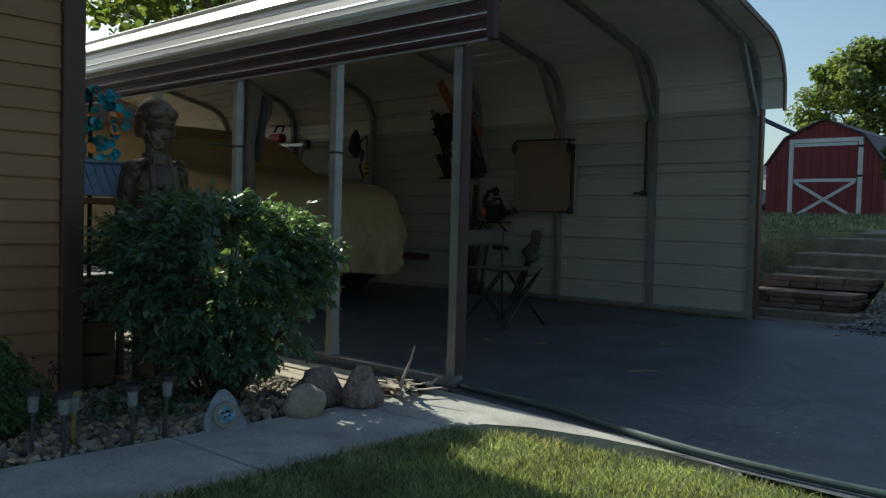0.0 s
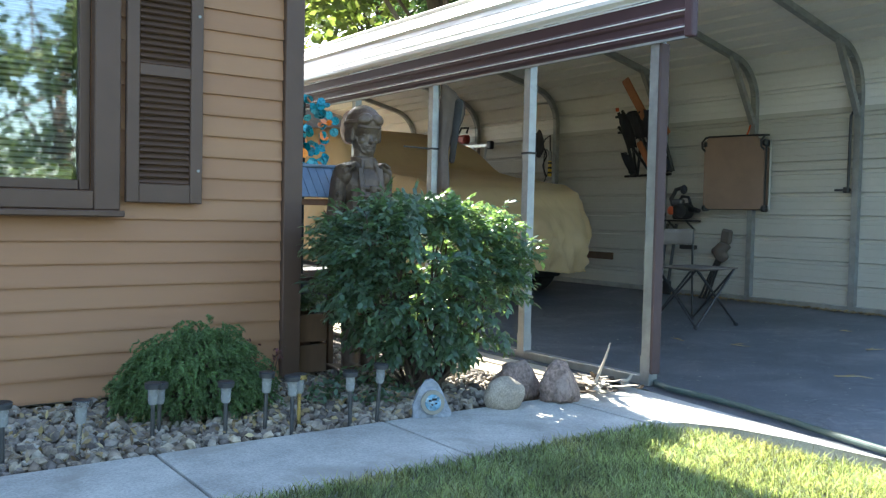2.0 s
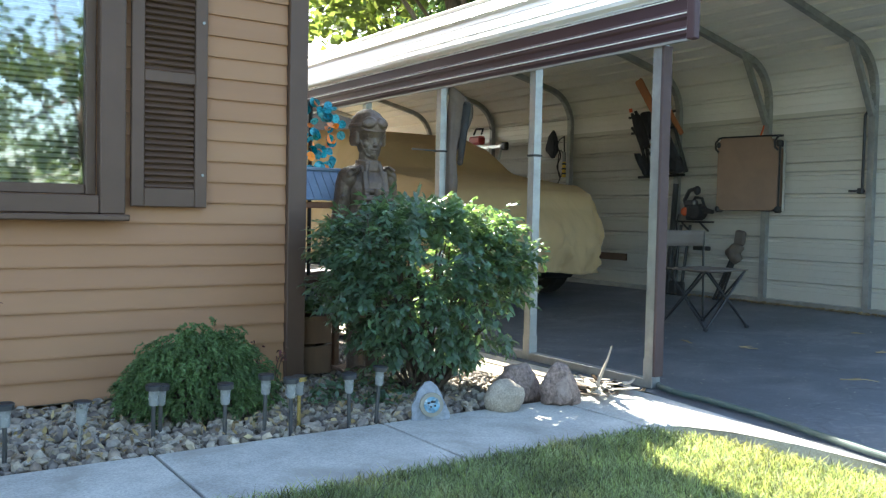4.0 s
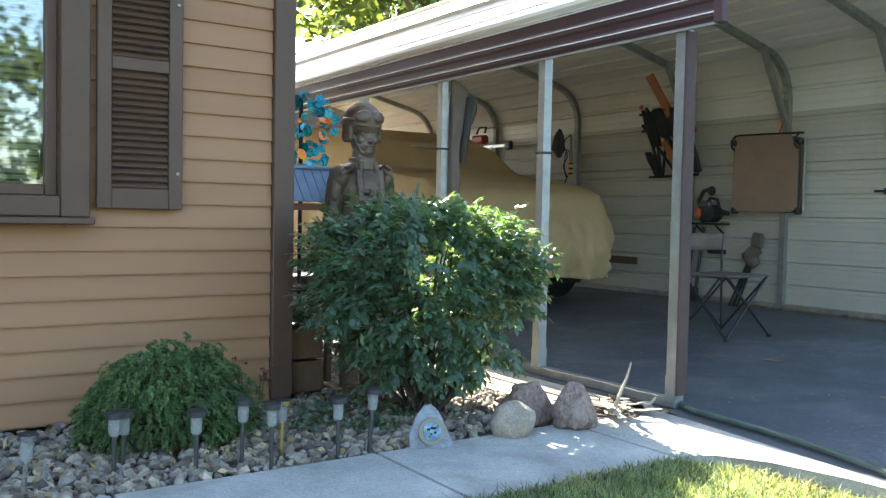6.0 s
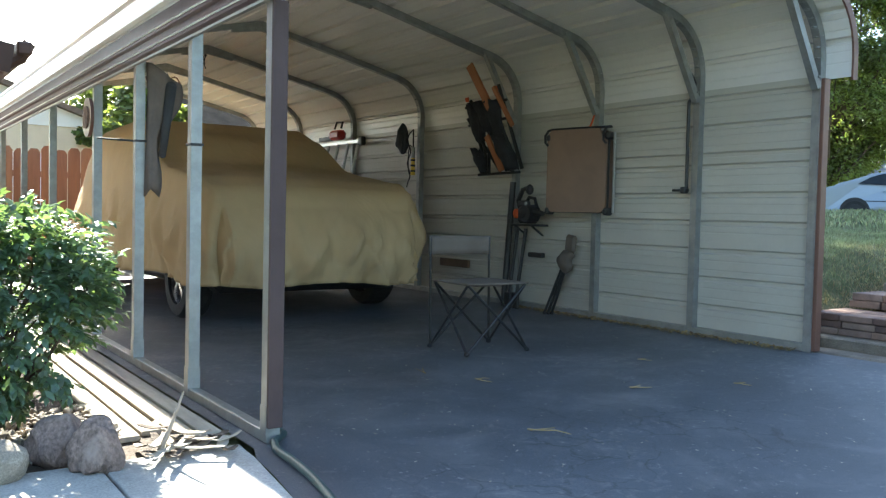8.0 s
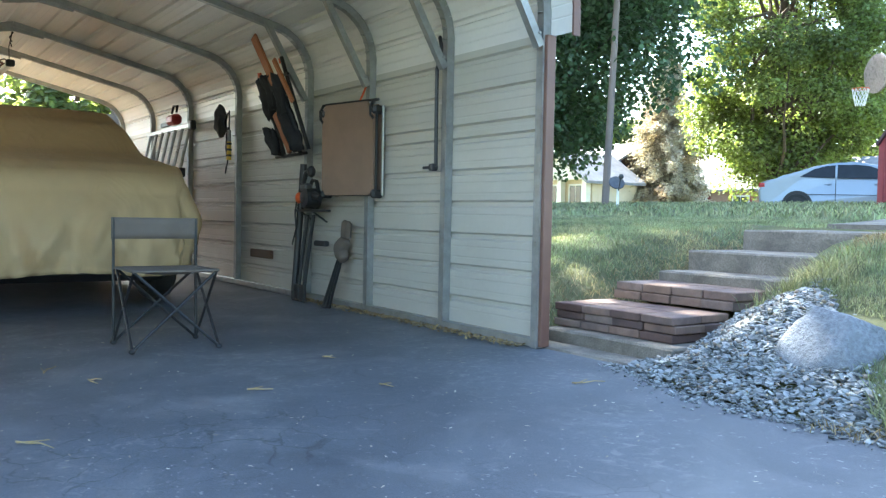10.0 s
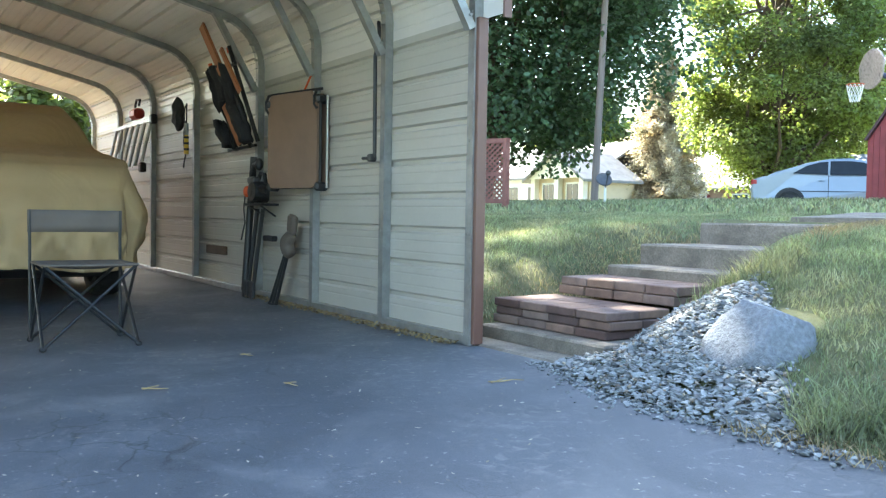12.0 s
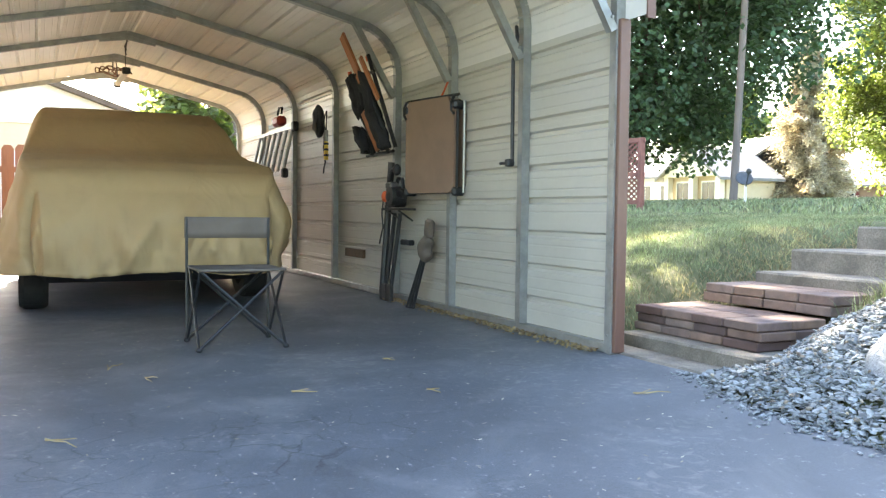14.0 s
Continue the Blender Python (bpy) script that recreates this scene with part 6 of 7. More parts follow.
# coat on the near post, round plate on another, cords round posts
coat = thing("hanging_coat", "grey work coat hanging from a carport post", "coat", (-5.1, 3.5, 1.1))
bm = bmesh.new()
n = 14
g = []
for i in range(n + 1):
    f = i / n
    w = lerp(0.092, 0.040, smooth01(f * 1.5)) + 0.008 * math.sin(f * 9)
    ring = []
    for k in range(28):
        a = 6.2832 * k / 28
        fold = 1 + 0.16 * math.sin(5 * a + 3 * f) + 0.10 * math.sin(9 * a - 5 * f)
        ring.append(bm.verts.new((-5.125 + 0.034 * fold * math.sin(a), 3.495 + w + w * fold * math.cos(a) - 0.02 * f, 1.86 - 0.06 * (1 + math.cos(a)) * (1 - f) - 0.79 * f - 0.03 * f * math.cos(2 * a))))
    g.append(ring)
for a, b in zip(g, g[1:]):
    for k in range(28):
        bm.faces.new((a[k], a[(k + 1) % 28], b[(k + 1) % 28], b[k]))
bm.faces.new(g[0][::-1])
bm.faces.new(g[-1])
part("body", bm, material("grey_coat_cloth", (0.15, 0.118, 0.10), 0.85, vary=0.2, scale=6, fine=90, bump=0.2, depth=0.002), coat, smooth=True)
bm = bmesh.new()
capsule(bm, (-5.085, 3.62, 1.72), (-5.085, 3.57, 1.30), 0.034, 0.022)
part("sleeve", bm, M_net, coat, smooth=True)
plate = thing("round_plaque", "round reddish plaque fixed to a carport post", "plaque", (-6.25, 3.41, 1.6))
bm = bmesh.new()
rod(bm, (-6.29, 3.400, 1.61), (-6.29, 3.378, 1.61), 0.140, seg=28)
part("disc", bm, M_rust_trim, plate)
bm = bmesh.new()
rod(bm, (-6.29, 3.378, 1.61), (-6.29, 3.368, 1.61), 0.08, seg=24)
part("boss", bm, M_redrock, plate)
for x, z in ((-4.10, 1.30), (-5.16, 1.38)):
    bm = bmesh.new()
    box(bm, (x, Y_NEAR, z), (TUBE + 0.014, TUBE + 0.014, 0.014), bevel=0.003)
    if x < -5:
        rod(bm, (x, Y_NEAR - 0.03, z), (x - 0.02, Y_NEAR - 0.24, z + 0.005), 0.006, seg=6)
    tagged(part("cable_tie", bm, M_black), "black cable tie wrapped round a carport post", "cable tie", "cable ties on posts")
# reel hung from the ridge
reel = thing("extension_lead", "tangled red brown extension lead hanging from the carport ridge", "extension lead", (-11.2, 5.33, 2.6))
bm = bmesh.new()
rod(bm, (-11.2, 5.33, 2.80), (-11.2, 5.33, 2.68), 0.007, seg=6)
part("hook", bm, M_black, reel)
for k in range(5):
    bm = bmesh.new()
    r0, yc = 0.055 + 0.014 * (k % 3), 5.20 + 0.065 * k
    pipe(bm, [(-11.2 + 0.03 * math.sin(a * 2 + k), yc + r0 * 1.5 * math.cos(a), 2.645 + 0.6 * r0 * math.sin(a) + 0.02 * math.sin(a * 3 + k)) for a in [6.2832 * q / 18 for q in range(19)]], 0.009, 5)
    part("loop", bm, M_rust_trim, reel)
strip = thing("strip_light", "white strip light hanging under the carport ridge", "strip light", (-10.5, 5.38, 2.46))
bm = bmesh.new()
box(bm, (-10.55, 5.38, 2.475), (1.22, 0.07, 0.045), bevel=0.01)
part("housing", bm, M_white, strip)
for x in (-9.93, -11.17):
    bm = bmesh.new()
    box(bm, (x, 5.38, 2.475), (0.07, 0.09, 0.075), bevel=0.012)
    part("end_cap", bm, M_black, strip, "black end cap")
for x in (-10.0, -11.1):
    bm = bmesh.new()
    pipe(bm, [(x, 5.38, 2.49), (x + 0.05, 5.37, 2.66), (x + (0.40 if x > -10.5 else -0.10), 5.365, 2.79)], 0.005, 5)
    part("hanger", bm, M_black, strip)
M_dark_cord = material("black_cord", (0.02, 0.02, 0.02), 0.6, vary=0.2, bump=0.05)
bm = bmesh.new()
pipe(bm, [(-9.6, 5.36, 2.78), (-9.62, 5.34, 2.66), (-9.58, 5.35, 2.60)], 0.006, 6)
pipe(bm, [(-9.60, 5.37, 2.76), (-9.60, 5.33, 2.70), (-9.63, 5.36, 2.66)], 0.006, 6)
tagged(part("ridge_cord", bm, M_dark_cord), "short dark cord hanging from a carport rafter", "cord")

# ---- patio corner behind the statue ----
feeder = thing("roofed_planter_stand", "wooden planter stand with a small blue grey metal roof", "planter stand", (-4.46, 2.12, 0.0))
M_tin = material("blue_grey_roof_metal", (0.20, 0.26, 0.34), 0.4, metal=0.3, vary=0.15, bump=0.1)
for k in range(7):
    bm = bmesh.new()
    box(bm, (-4.40, 1.955 + 0.052 * k, 1.075), (0.24, 0.050, 0.008), Matrix.Rotation(radians(50), 4, 'Y'), bevel=0.002)
    part("roof_strip", bm, M_tin, feeder, "blue grey metal roof strip")
bm = bmesh.new()
box(bm, (-4.49, 2.11, 1.165), (0.07, 0.40, 0.02), bevel=0.004)
part("ridge_cap", bm, M_tin, feeder)
bm = bmesh.new()
box(bm, (-4.36, 2.11, 0.955), (0.03, 0.36, 0.035), bevel=0.004)
part("beam", bm, M_fence, feeder)
for y in (1.97, 2.27):
    bm = bmesh.new()
    box(bm, (-4.50, y, 0.56), (0.035, 0.035, 1.15), bevel=0.004)
    part("post", bm, M_wood_dark, feeder)
for k, (z, s) in enumerate(((0.085, 0.17), (0.255, 0.16))):
    t = thing("planter_box", "dark wooden planter box stacked by the house corner", "planter", (-4.33, 2.02, z - 0.08), "stacked planter boxes")
    for sx, sy, a in ((0.09, 0, 0), (-0.09, 0, 0), (0, 0.10, 1), (0, -0.10, 1)):
        bm = bmesh.new()
        box(bm, (-4.36 + sx, 2.02 + sy, z), (0.02, 0.20, 0.155) if not a else (0.18, 0.02, 0.155), bevel=0.004)
        part("side_board", bm, M_wood_dark, t)
pts = [(-4.36 + rng.normal(0, 0.07), 2.02 + rng.normal(0, 0.08), 0.36 + abs(rng.normal(0, 0.06))) for i in range(260)]
pl = thing("potted_plant", "leafy green plant in the upper planter box", "plant", (-4.36, 2.02, 0.33))
leaf_mesh("leaves", np.array(pts), np.tile([0.2, 0, 0.9], (len(pts), 1)), 0.05, 0.024, M_leaf, pl, jitter=0.5)
pot = thing("flower_pot", "brown clay flower pot with a green plant", "flower pot", (-4.75, 2.05, 0.5))
bm = bmesh.new()
rod(bm, (-4.75, 2.05, 0.52), (-4.75, 2.05, 0.66), 0.07, 0.10, 20)
part("pot", bm, material("terracotta", (0.22, 0.09, 0.05), 0.8, vary=0.2, bump=0.2), pot)
pts = [(-4.75 + rng.normal(0, 0.07), 2.05 + rng.normal(0, 0.07), 0.70 + abs(rng.normal(0, 0.07))) for i in range(220)]
leaf_mesh("leaves", np.array(pts), np.tile([0.2, 0, 0.9], (len(pts), 1)), 0.05, 0.022, M_leaf, pot, jitter=0.5)
stand = thing("plant_stand", "dark slatted plant stand behind the planter boxes", "plant stand", (-4.75, 2.05, 0.02))
bm = bmesh.new()
box(bm, (-4.75, 2.07, 0.505), (0.40, 0.34, 0.025), bevel=0.004)
part("top", bm, M_wood_dark, stand)
for x in (-4.92, -4.58):
    for y in (1.94, 2.20):
        bm = bmesh.new()
        box(bm, (x, y, 0.25), (0.03, 0.03, 0.49), bevel=0.003)
        part("leg", bm, M_wood_dark, stand)
# metal flower sculpture on a pole
flowers = thing("metal_flower_tree", "garden pole with turquoise and orange metal flower discs", "garden ornament", (-4.95, 2.30, 0.0))
bm = bmesh.new()
rod(bm, (-4.95, 2.30, 0), (-4.95, 2.30, 1.62), 0.013, seg=8)
part("pole", bm, M_frame, flowers)
M_teal = material("turquoise_enamel", (0.02, 0.28, 0.36), 0.3, metal=0.3, vary=0.3, scale=30, bump=0.05, objrand=0.4)
M_coral = material("orange_enamel", (0.75, 0.22, 0.05), 0.35, metal=0.2, vary=0.2, scale=30, bump=0.05, objrand=0.3)
for i in range(130):
    a, r = rng.uniform(0, 6.28), 0.235 * math.sqrt(rng.random())
    c = Vector((-4.95 + 0.55 * r * math.sin(a * 1.7), 2.28 + r * math.cos(a), 1.36 + 1.05 * r * math.sin(a)))
    bm = bmesh.new()
    d = Vector((1, rng.normal(-0.2, 0.5), rng.normal(0.1, 0.5))).normalized()
    bmesh.ops.create_cone(bm, cap_ends=True, segments=9, radius1=0.016, radius2=rng.uniform(0.020, 0.036), depth=0.010,
                          matrix=Matrix.Translation(c) @ d.to_track_quat('Z', 'Y').to_matrix().to_4x4())
    part("flower_disc", bm, M_coral if i % 6 == 0 else M_teal, flowers, "orange metal disc" if i % 6 == 0 else "turquoise metal disc")

# ---- fence behind the carport ----
fence = thing("fence", "reddish cedar board fence with dog-eared tops", "fence", (-14.0, 3.0, 0.0))
k = 0
while -1.0 + 0.19 * k < 7.6:
    y = -1.0 + 0.19 * k
    h = 1.86 + 0.02 * rng.normal()
    bm = bmesh.new()
    vs = [(y, 0.02), (y + 0.178, 0.02), (y + 0.178, h - 0.06), (y + 0.135, h), (y + 0.043, h), (y, h - 0.06)]
    a = [bm.verts.new((-14.0, p, z)) for p, z in vs]
    b = [bm.verts.new((-14.02, p, z)) for p, z in vs]
    bm.faces.new(a)
    bm.faces.new(b[::-1])
    for i in range(6):
        bm.faces.new((a[(i + 1) % 6], a[i], b[i], b[(i + 1) % 6]))
    part("board", bm, M_fence, fence)
    k += 1
for z in (0.4, 1.45):
    bm = bmesh.new()
    box(bm, (-14.045, 3.3, z), (0.04, 8.6, 0.09))
    part("rail", bm, M_fence, fence)


# ---- steps up the bank ----
M_brick = material("red_brown_paver", (0.165, 0.105, 0.085), 0.85, vary=0.25, scale=9, fine=80, bump=0.4, depth=0.004, objrand=0.42,
                   stain=(0.10, 0.07, 0.055), stain_scale=7, stain_amount=0.5)
steps = thing("steps", "concrete and brick paver steps climbing the grass bank", "steps", kind="structure")


def step_block(x0, x1, y0, y1, z0, z1, name="concrete_step", mat=M_old_concrete):
    bm = bmesh.new()
    box(bm, ((x0 + x1) / 2, (y0 + y1) / 2, (z0 + z1) / 2), (x1 - x0, y1 - y0, z1 - z0), bevel=0.012)
    bmesh.ops.subdivide_edges(bm, edges=bm.edges[:], cuts=2, use_grid_fill=True)
    for v in bm.verts:
        v.co += 0.005 * noise.noise_vector(v.co * 7)
    return part(name, bm, mat, steps)


step_block(-3.3, -2.30, 7.30, 7.60, 0.0, 0.122, "landing", M_old_concrete)
step_block(-3.28, -2.25, 7.50, 8.2, 0.0, 0.200)


def paver_step(x0, x1, y0, y1, z0, courses, h=0.052):
    nx_, ny_ = 4, max(1, round((y1 - y0) / 0.27))
    w, d = (x1 - x0) / nx_, (y1 - y0) / ny_
    for c in range(courses):
        sh = 0.3 * w if c % 2 else 0.0
        for i in range(nx_):
            for j in range(ny_):
                bm = bmesh.new()
                dx = rng.normal(0, 0.004)
                box(bm, (x0 + w * (i + 0.5) + dx + (0.012 if c % 2 else 0), y0 + d * (j + 0.5) + rng.normal(0, 0.003) + (0.010 if c % 2 else 0),
                         z0 + h * (c + 0.5)), (w - 0.006, d - 0.006, h - 0.004), Matrix.Rotation(rng.normal(0, 0.008), 4, 'Z'), bevel=0.005)
                part("paver", bm, M_brick, steps)


paver_step(-3.32, -2.36, 7.62, 8.11, 0.202, 3, 0.049)
paver_step(-3.30, -2.36, 8.12, 8.80, 0.355, 2, 0.056)
step_block(-3.26, -2.30, 8.50, 9.1, 0.20, 0.53)
step_block(-3.30, -2.20, 8.84, 9.7, 0.30, 0.665)
step_block(-3.30, -2.10, 9.45, 10.4, 0.40, 0.815)
bm = bmesh.new()
n = 14
g = []
for k in range(n + 1):
    f = k / n
    y = lerp(10.38, 11.7, f)
    x = -2.7 - 0.55 * f ** 1.3
    g.append([bm.verts.new((x + s * lerp(0.50, 0.22, f), y, ground_z(x + s * lerp(0.50, 0.22, f), y) + 0.022)) for s in (-1, 1)])
for a, b in zip(g, g[1:]):
    bm.faces.new((a[0], a[1], b[1], b[0]))
path_ob = part("path", bm, M_old_concrete, steps)
so = path_ob.modifiers.new("thick", 'SOLIDIFY')
so.thickness = 0.10
so.offset = -1

# ---- red shed ----
M_barn = material("barn_red_siding", (0.25, 0.045, 0.045), 0.7, vary=0.15, scale=3, fine=50, bump=0.2, depth=0.003, objrand=0.08, coord="World")
shed = thing("shed", "red gambrel-roofed garden shed with white crossed door", "shed", (-6.8, 20.0, 1.2))
SX0, SX1, SYF, SZ = -8.19, -5.62, 20.0, 1.15
mid = (SX0 + SX1) / 2
gam = [(SX0, 1.20), (SX0 + 0.45, 1.83), (mid, 2.20), (SX1 - 0.45, 1.83), (SX1, 1.20)]


def gam_z(x):
    for a, b in zip(gam, gam[1:]):
        if a[0] <= x <= b[0]:
            return lerp(a[1], b[1], (x - a[0]) / (b[0] - a[0]))
    return gam[0][1]


k = 0
pw = (SX1 - SX0) / 22
for k in range(22):
    xa, xb = SX0 + pw * k, SX0 + pw * (k + 1) - 0.008
    bm = bmesh.new()
    xm = (xa + xb) / 2
    pr = [(xa, 0), (xb, 0), (xb, gam_z(xb))] + ([(mid, gam_z(mid))] if xa < mid < xb else []) + [(xa, gam_z(xa))]
    a = [bm.verts.new((x, SYF, SZ + z)) for x, z in pr]
    b = [bm.verts.new((x, SYF + 0.03, SZ + z)) for x, z in pr]
    bm.faces.new(a[::-1])
    bm.faces.new(b)
    for i in range(len(pr)):
        j = (i + 1) % len(pr)
        bm.faces.new((a[i], a[j], b[j], b[i]))
    part("siding_board", bm, M_barn, shed)
bm = bmesh.new()
box(bm, (mid, SYF + 1.7, SZ + 0.6), (SX1 - SX0 - 0.02, 3.3, 1.2))
part("wall", bm, M_barn, shed)
bm = bmesh.new()
for a, b in zip(gam, gam[1:]):
    q = [Vector((a[0], SYF - 0.06, SZ + a[1])), Vector((b[0], SYF - 0.06, SZ + b[1])), Vector((b[0], SYF + 3.4, SZ + b[1])), Vector((a[0], SYF + 3.4, SZ + a[1]))]
    up = (q[1] - q[0]).cross(q[3] - q[0]).normalized() * 0.05
    lo = [bm.verts.new(p + up * 0.05) for p in q]
    hi = [bm.verts.new(p + up) for p in q]
    bm.faces.new(lo[::-1])
    bm.faces.new(hi)
    for i in range(4):
        bm.faces.new((lo[i], lo[(i + 1) % 4], hi[(i + 1) % 4], hi[i]))
part("roof", bm, M_trim, shed, "dark red brown gambrel roof")
DX0, DX1, DZ0, DZ1 = -7.66, -6.06, 0.02, 1.80
bm = bmesh.new()
for c, s in (((DX0 + 0.05, SYF - 0.02, SZ + (DZ0 + DZ1) / 2), (0.10, 0.035, DZ1 - DZ0)), ((DX1 - 0.05, SYF - 0.02, SZ + (DZ0 + DZ1) / 2), (0.10, 0.035, DZ1 - DZ0)),
             (((DX0 + DX1) / 2, SYF - 0.02, SZ + DZ1 - 0.045), (DX1 - DX0 - 0.2, 0.035, 0.09))):
    box(bm, c, s, bevel=0.005)
part("door_frame", bm, M_white, shed, "white painted door frame")
door = part("door", (lambda b: (box(b, ((DX0 + DX1) / 2, SYF - 0.012, SZ + 0.86), (1.38, 0.02, 1.66)), b)[1])(bmesh.new()), M_barn, shed)
for k in range(1, 7):
    b2 = bmesh.new()
    box(b2, (DX0 + 0.11 + 1.38 * k / 7, SYF - 0.024, SZ + 0.86), (0.012, 0.004, 1.6))
    part("batten_joint", b2, M_trim, door)
for z in (0.86, 1.66):
    bm = bmesh.new()
    box(bm, ((DX0 + DX1) / 2, SYF - 0.035, SZ + z), (1.36, 0.02, 0.075), bevel=0.004)
    part("rail", bm, M_white, door)
for sgn in (1, -1):
    bm = bmesh.new()
    L = math.hypot(1.3, 0.78)
    box(bm, ((DX0 + DX1) / 2, SYF - 0.036 - 0.012 * (sgn > 0), SZ + 0.43), (L, 0.016, 0.07), Matrix.Rotation(sgn * math.atan2(0.78, 1.3), 4, 'Y'), bevel=0.004)
    part("cross_brace", bm, M_white, door)
for z in (0.95, 1.6):
    bm = bmesh.new()
    box(bm, (DX1 - 0.06, SYF - 0.045, SZ + z), (0.14, 0.012, 0.05), bevel=0.003)
    part("hinge", bm, M_black, door)
# stone planter pot beside the shed
urn = thing("garden_urn", "pale stone garden urn beside the shed", "urn", (-5.0, 19.6, 1.2))
bm = bmesh.new()
rod(bm, (-4.95, 19.6, ground_z(-4.95, 19.6)), (-4.95, 19.6, 1.62), 0.14, 0.22, 20)
part("body", bm, M_concrete, urn)
pts = [(-4.95 + rng.normal(0, 0.14), 19.6 + rng.normal(0, 0.14), 1.66 + abs(rng.normal(0, 0.16))) for i in range(260)]
leaf_mesh("leaves", np.array(pts), np.tile([0, -0.3, 0.8], (len(pts), 1)), 0.10, 0.05, M_leaf_tree, urn, jitter=0.5)

# ---- silver sedan ----
M_silver = material("silver_blue_car_paint", (0.25, 0.285, 0.32), 0.32, metal=0.5, uneven=0.02, vary=0.03, scale=3, fine=60, bump=0.0)
M_carglass = material("dark_car_glass", (0.02, 0.024, 0.028), 0.12, vary=0.1, bump=0.0, spec=0.25)
sedan = thing("sedan", "silver blue four-door sedan parked beyond the lawn", "car", (0, 0, 0))
side_prof = [(-2.35, 0.45), (-2.38, 0.70), (-2.32, 0.93), (-2.15, 1.00), (-1.75, 1.06), (-1.40, 1.23), (-1.0, 1.37), (-0.5, 1.455), (0.0, 1.47), (0.40, 1.42), (0.85, 1.24), (1.25, 1.02), (1.70, 0.95), (2.10, 0.86), (2.36, 0.70), (2.40, 0.42), (2.30, 0.24), (-2.25, 0.24)]
bm = bmesh.new()
lay = []
for sy, inset in ((-0.90, 0.0), (0.90, 0.0)):
    lay.append([bm.verts.new((x, sy * (1.0 if z < 1.0 else 1 - (z - 1.0) * 0.42), z)) for x, z in side_prof])
n = len(side_prof)
bm.faces.new(lay[0])
bm.faces.new(lay[1][::-1])
for i in range(n):
    bm.faces.new((lay[0][(i + 1) % n], lay[0][i], lay[1][i], lay[1][(i + 1) % n]))
bmesh.ops.bevel(bm, geom=[e for e in bm.edges if abs(e.verts[0].co.y - e.verts[1].co.y) < 0.5], offset=0.07, segments=3, affect='EDGES', profile=0.5)
part("body", bm, M_silver, sedan, smooth=False)


def glass_panel(name, pts, y, mat=M_carglass):
    bm = bmesh.new()
    a = [bm.verts.new((x, y(z), z)) for x, z in pts]
    b = [bm.verts.new((x, y(z) * 0.985, z)) for x, z in pts]
    bm.faces.new(a)
    bm.faces.new(b[::-1])
    for i in range(len(pts)):
        j = (i + 1) % len(pts)
        bm.faces.new((a[j], a[i], b[i], b[j]))
    return part(name, bm, mat, sedan)


side_y = lambda z: -0.905 * (1.0 if z < 1.0 else 1 - (z - 1.0) * 0.42)
glass_panel("window", [(-1.34, 1.09), (-0.50, 1.05), (-0.50, 1.39), (-0.72, 1.37), (-1.02, 1.28)], side_y)
glass_panel("window", [(-0.45, 1.05), (0.86, 1.03), (0.60, 1.24), (0.32, 1.36), (0.02, 1.40), (-0.45, 1.40)], side_y)
for pts in ([(-0.49, 0.32), (-0.475, 0.32), (-0.475, 1.02), (-0.49, 1.02)], [(0.66, 0.32), (0.675, 0.32), (0.675, 1.0), (0.66, 1.0)], [(-1.5, 0.62), (0.7, 0.60), (0.7, 0.615), (-1.5, 0.635)]):
    glass_panel("door_seam", pts, lambda z: -0.907, M_black)
for x in (-0.66, 0.50):
    bm = bmesh.new()
    box(bm, (x, -0.915, 0.90), (0.16, 0.03, 0.03), bevel=0.008)
    part("door_handle", bm, M_silver, sedan)
bm = bmesh.new()
blob(bm, (0.72, -0.99, 1.07), (0.08, 0.10, 0.07))
part("wing_mirror", bm, M_silver, sedan)
bm = bmesh.new()
box(bm, (-2.28, -0.70, 0.86), (0.16, 0.40, 0.13), bevel=0.02)
part("tail_light", bm, M_red, sedan)
for wx in (-1.40, 1.42):
    for wy, sd in ((-0.82, -1), (0.82, 1)):
        wheel(sedan, (wx, wy, 0.325), 0.325, 0.2, sd, M_steel_dark)
    bm = bmesh.new()
    rod(bm, (wx, -0.87, 0.34), (wx, -0.908, 0.34), 0.38, seg=28)
    part("wheel_arch", bm, M_black, sedan)
sedan.matrix_basis = pose(-13.2 + 1.4 * 0.85 - 0.1, 24.2 + 1.4 * 0.525 + 1.0, ground_z(-12.5, 25.2) - 0.02, 0, 0, 31.7)

# ---- utility pole, dish, basketball hoop, lattice ----
pole = thing("utility_pole", "tall weathered wooden utility pole on the lawn", "utility pole", (-14.6, 19.2, 1.0))
gz = ground_z(-14.6, 19.2)
bm = bmesh.new()
rod(bm, (-14.6, 19.2, gz - 0.1), (-14.33, 19.35, gz + 9.5), 0.095, 0.065, 12)
part("shaft", bm, material("weathered_pole_wood", (0.19, 0.155, 0.135), 0.9, vary=0.25, scale=4, fine=40, bump=0.4, stretch=(1, 1, 0.1), coord="World"), pole)
bm = bmesh.new()
box(bm, (-14.35, 19.3, gz + 8.7), (0.12, 2.2, 0.12))
part("crossarm", bm, M_bark, pole)
for k, (e, sag) in enumerate((((-60, 46, 8.5), 0.8), ((6, 30, 8.2), 0.6))):
    bm = bmesh.new()
    a, b = Vector((-14.4, 19.3, gz + 4.2 + 2 * k)), Vector(e)
    pipe(bm, [a.lerp(b, f / 10) - Vector((0, 0, sag * 4 * (f / 10) * (1 - f / 10))) for f in range(11)], 0.016, 5)
    part("wire", bm, M_black, pole)
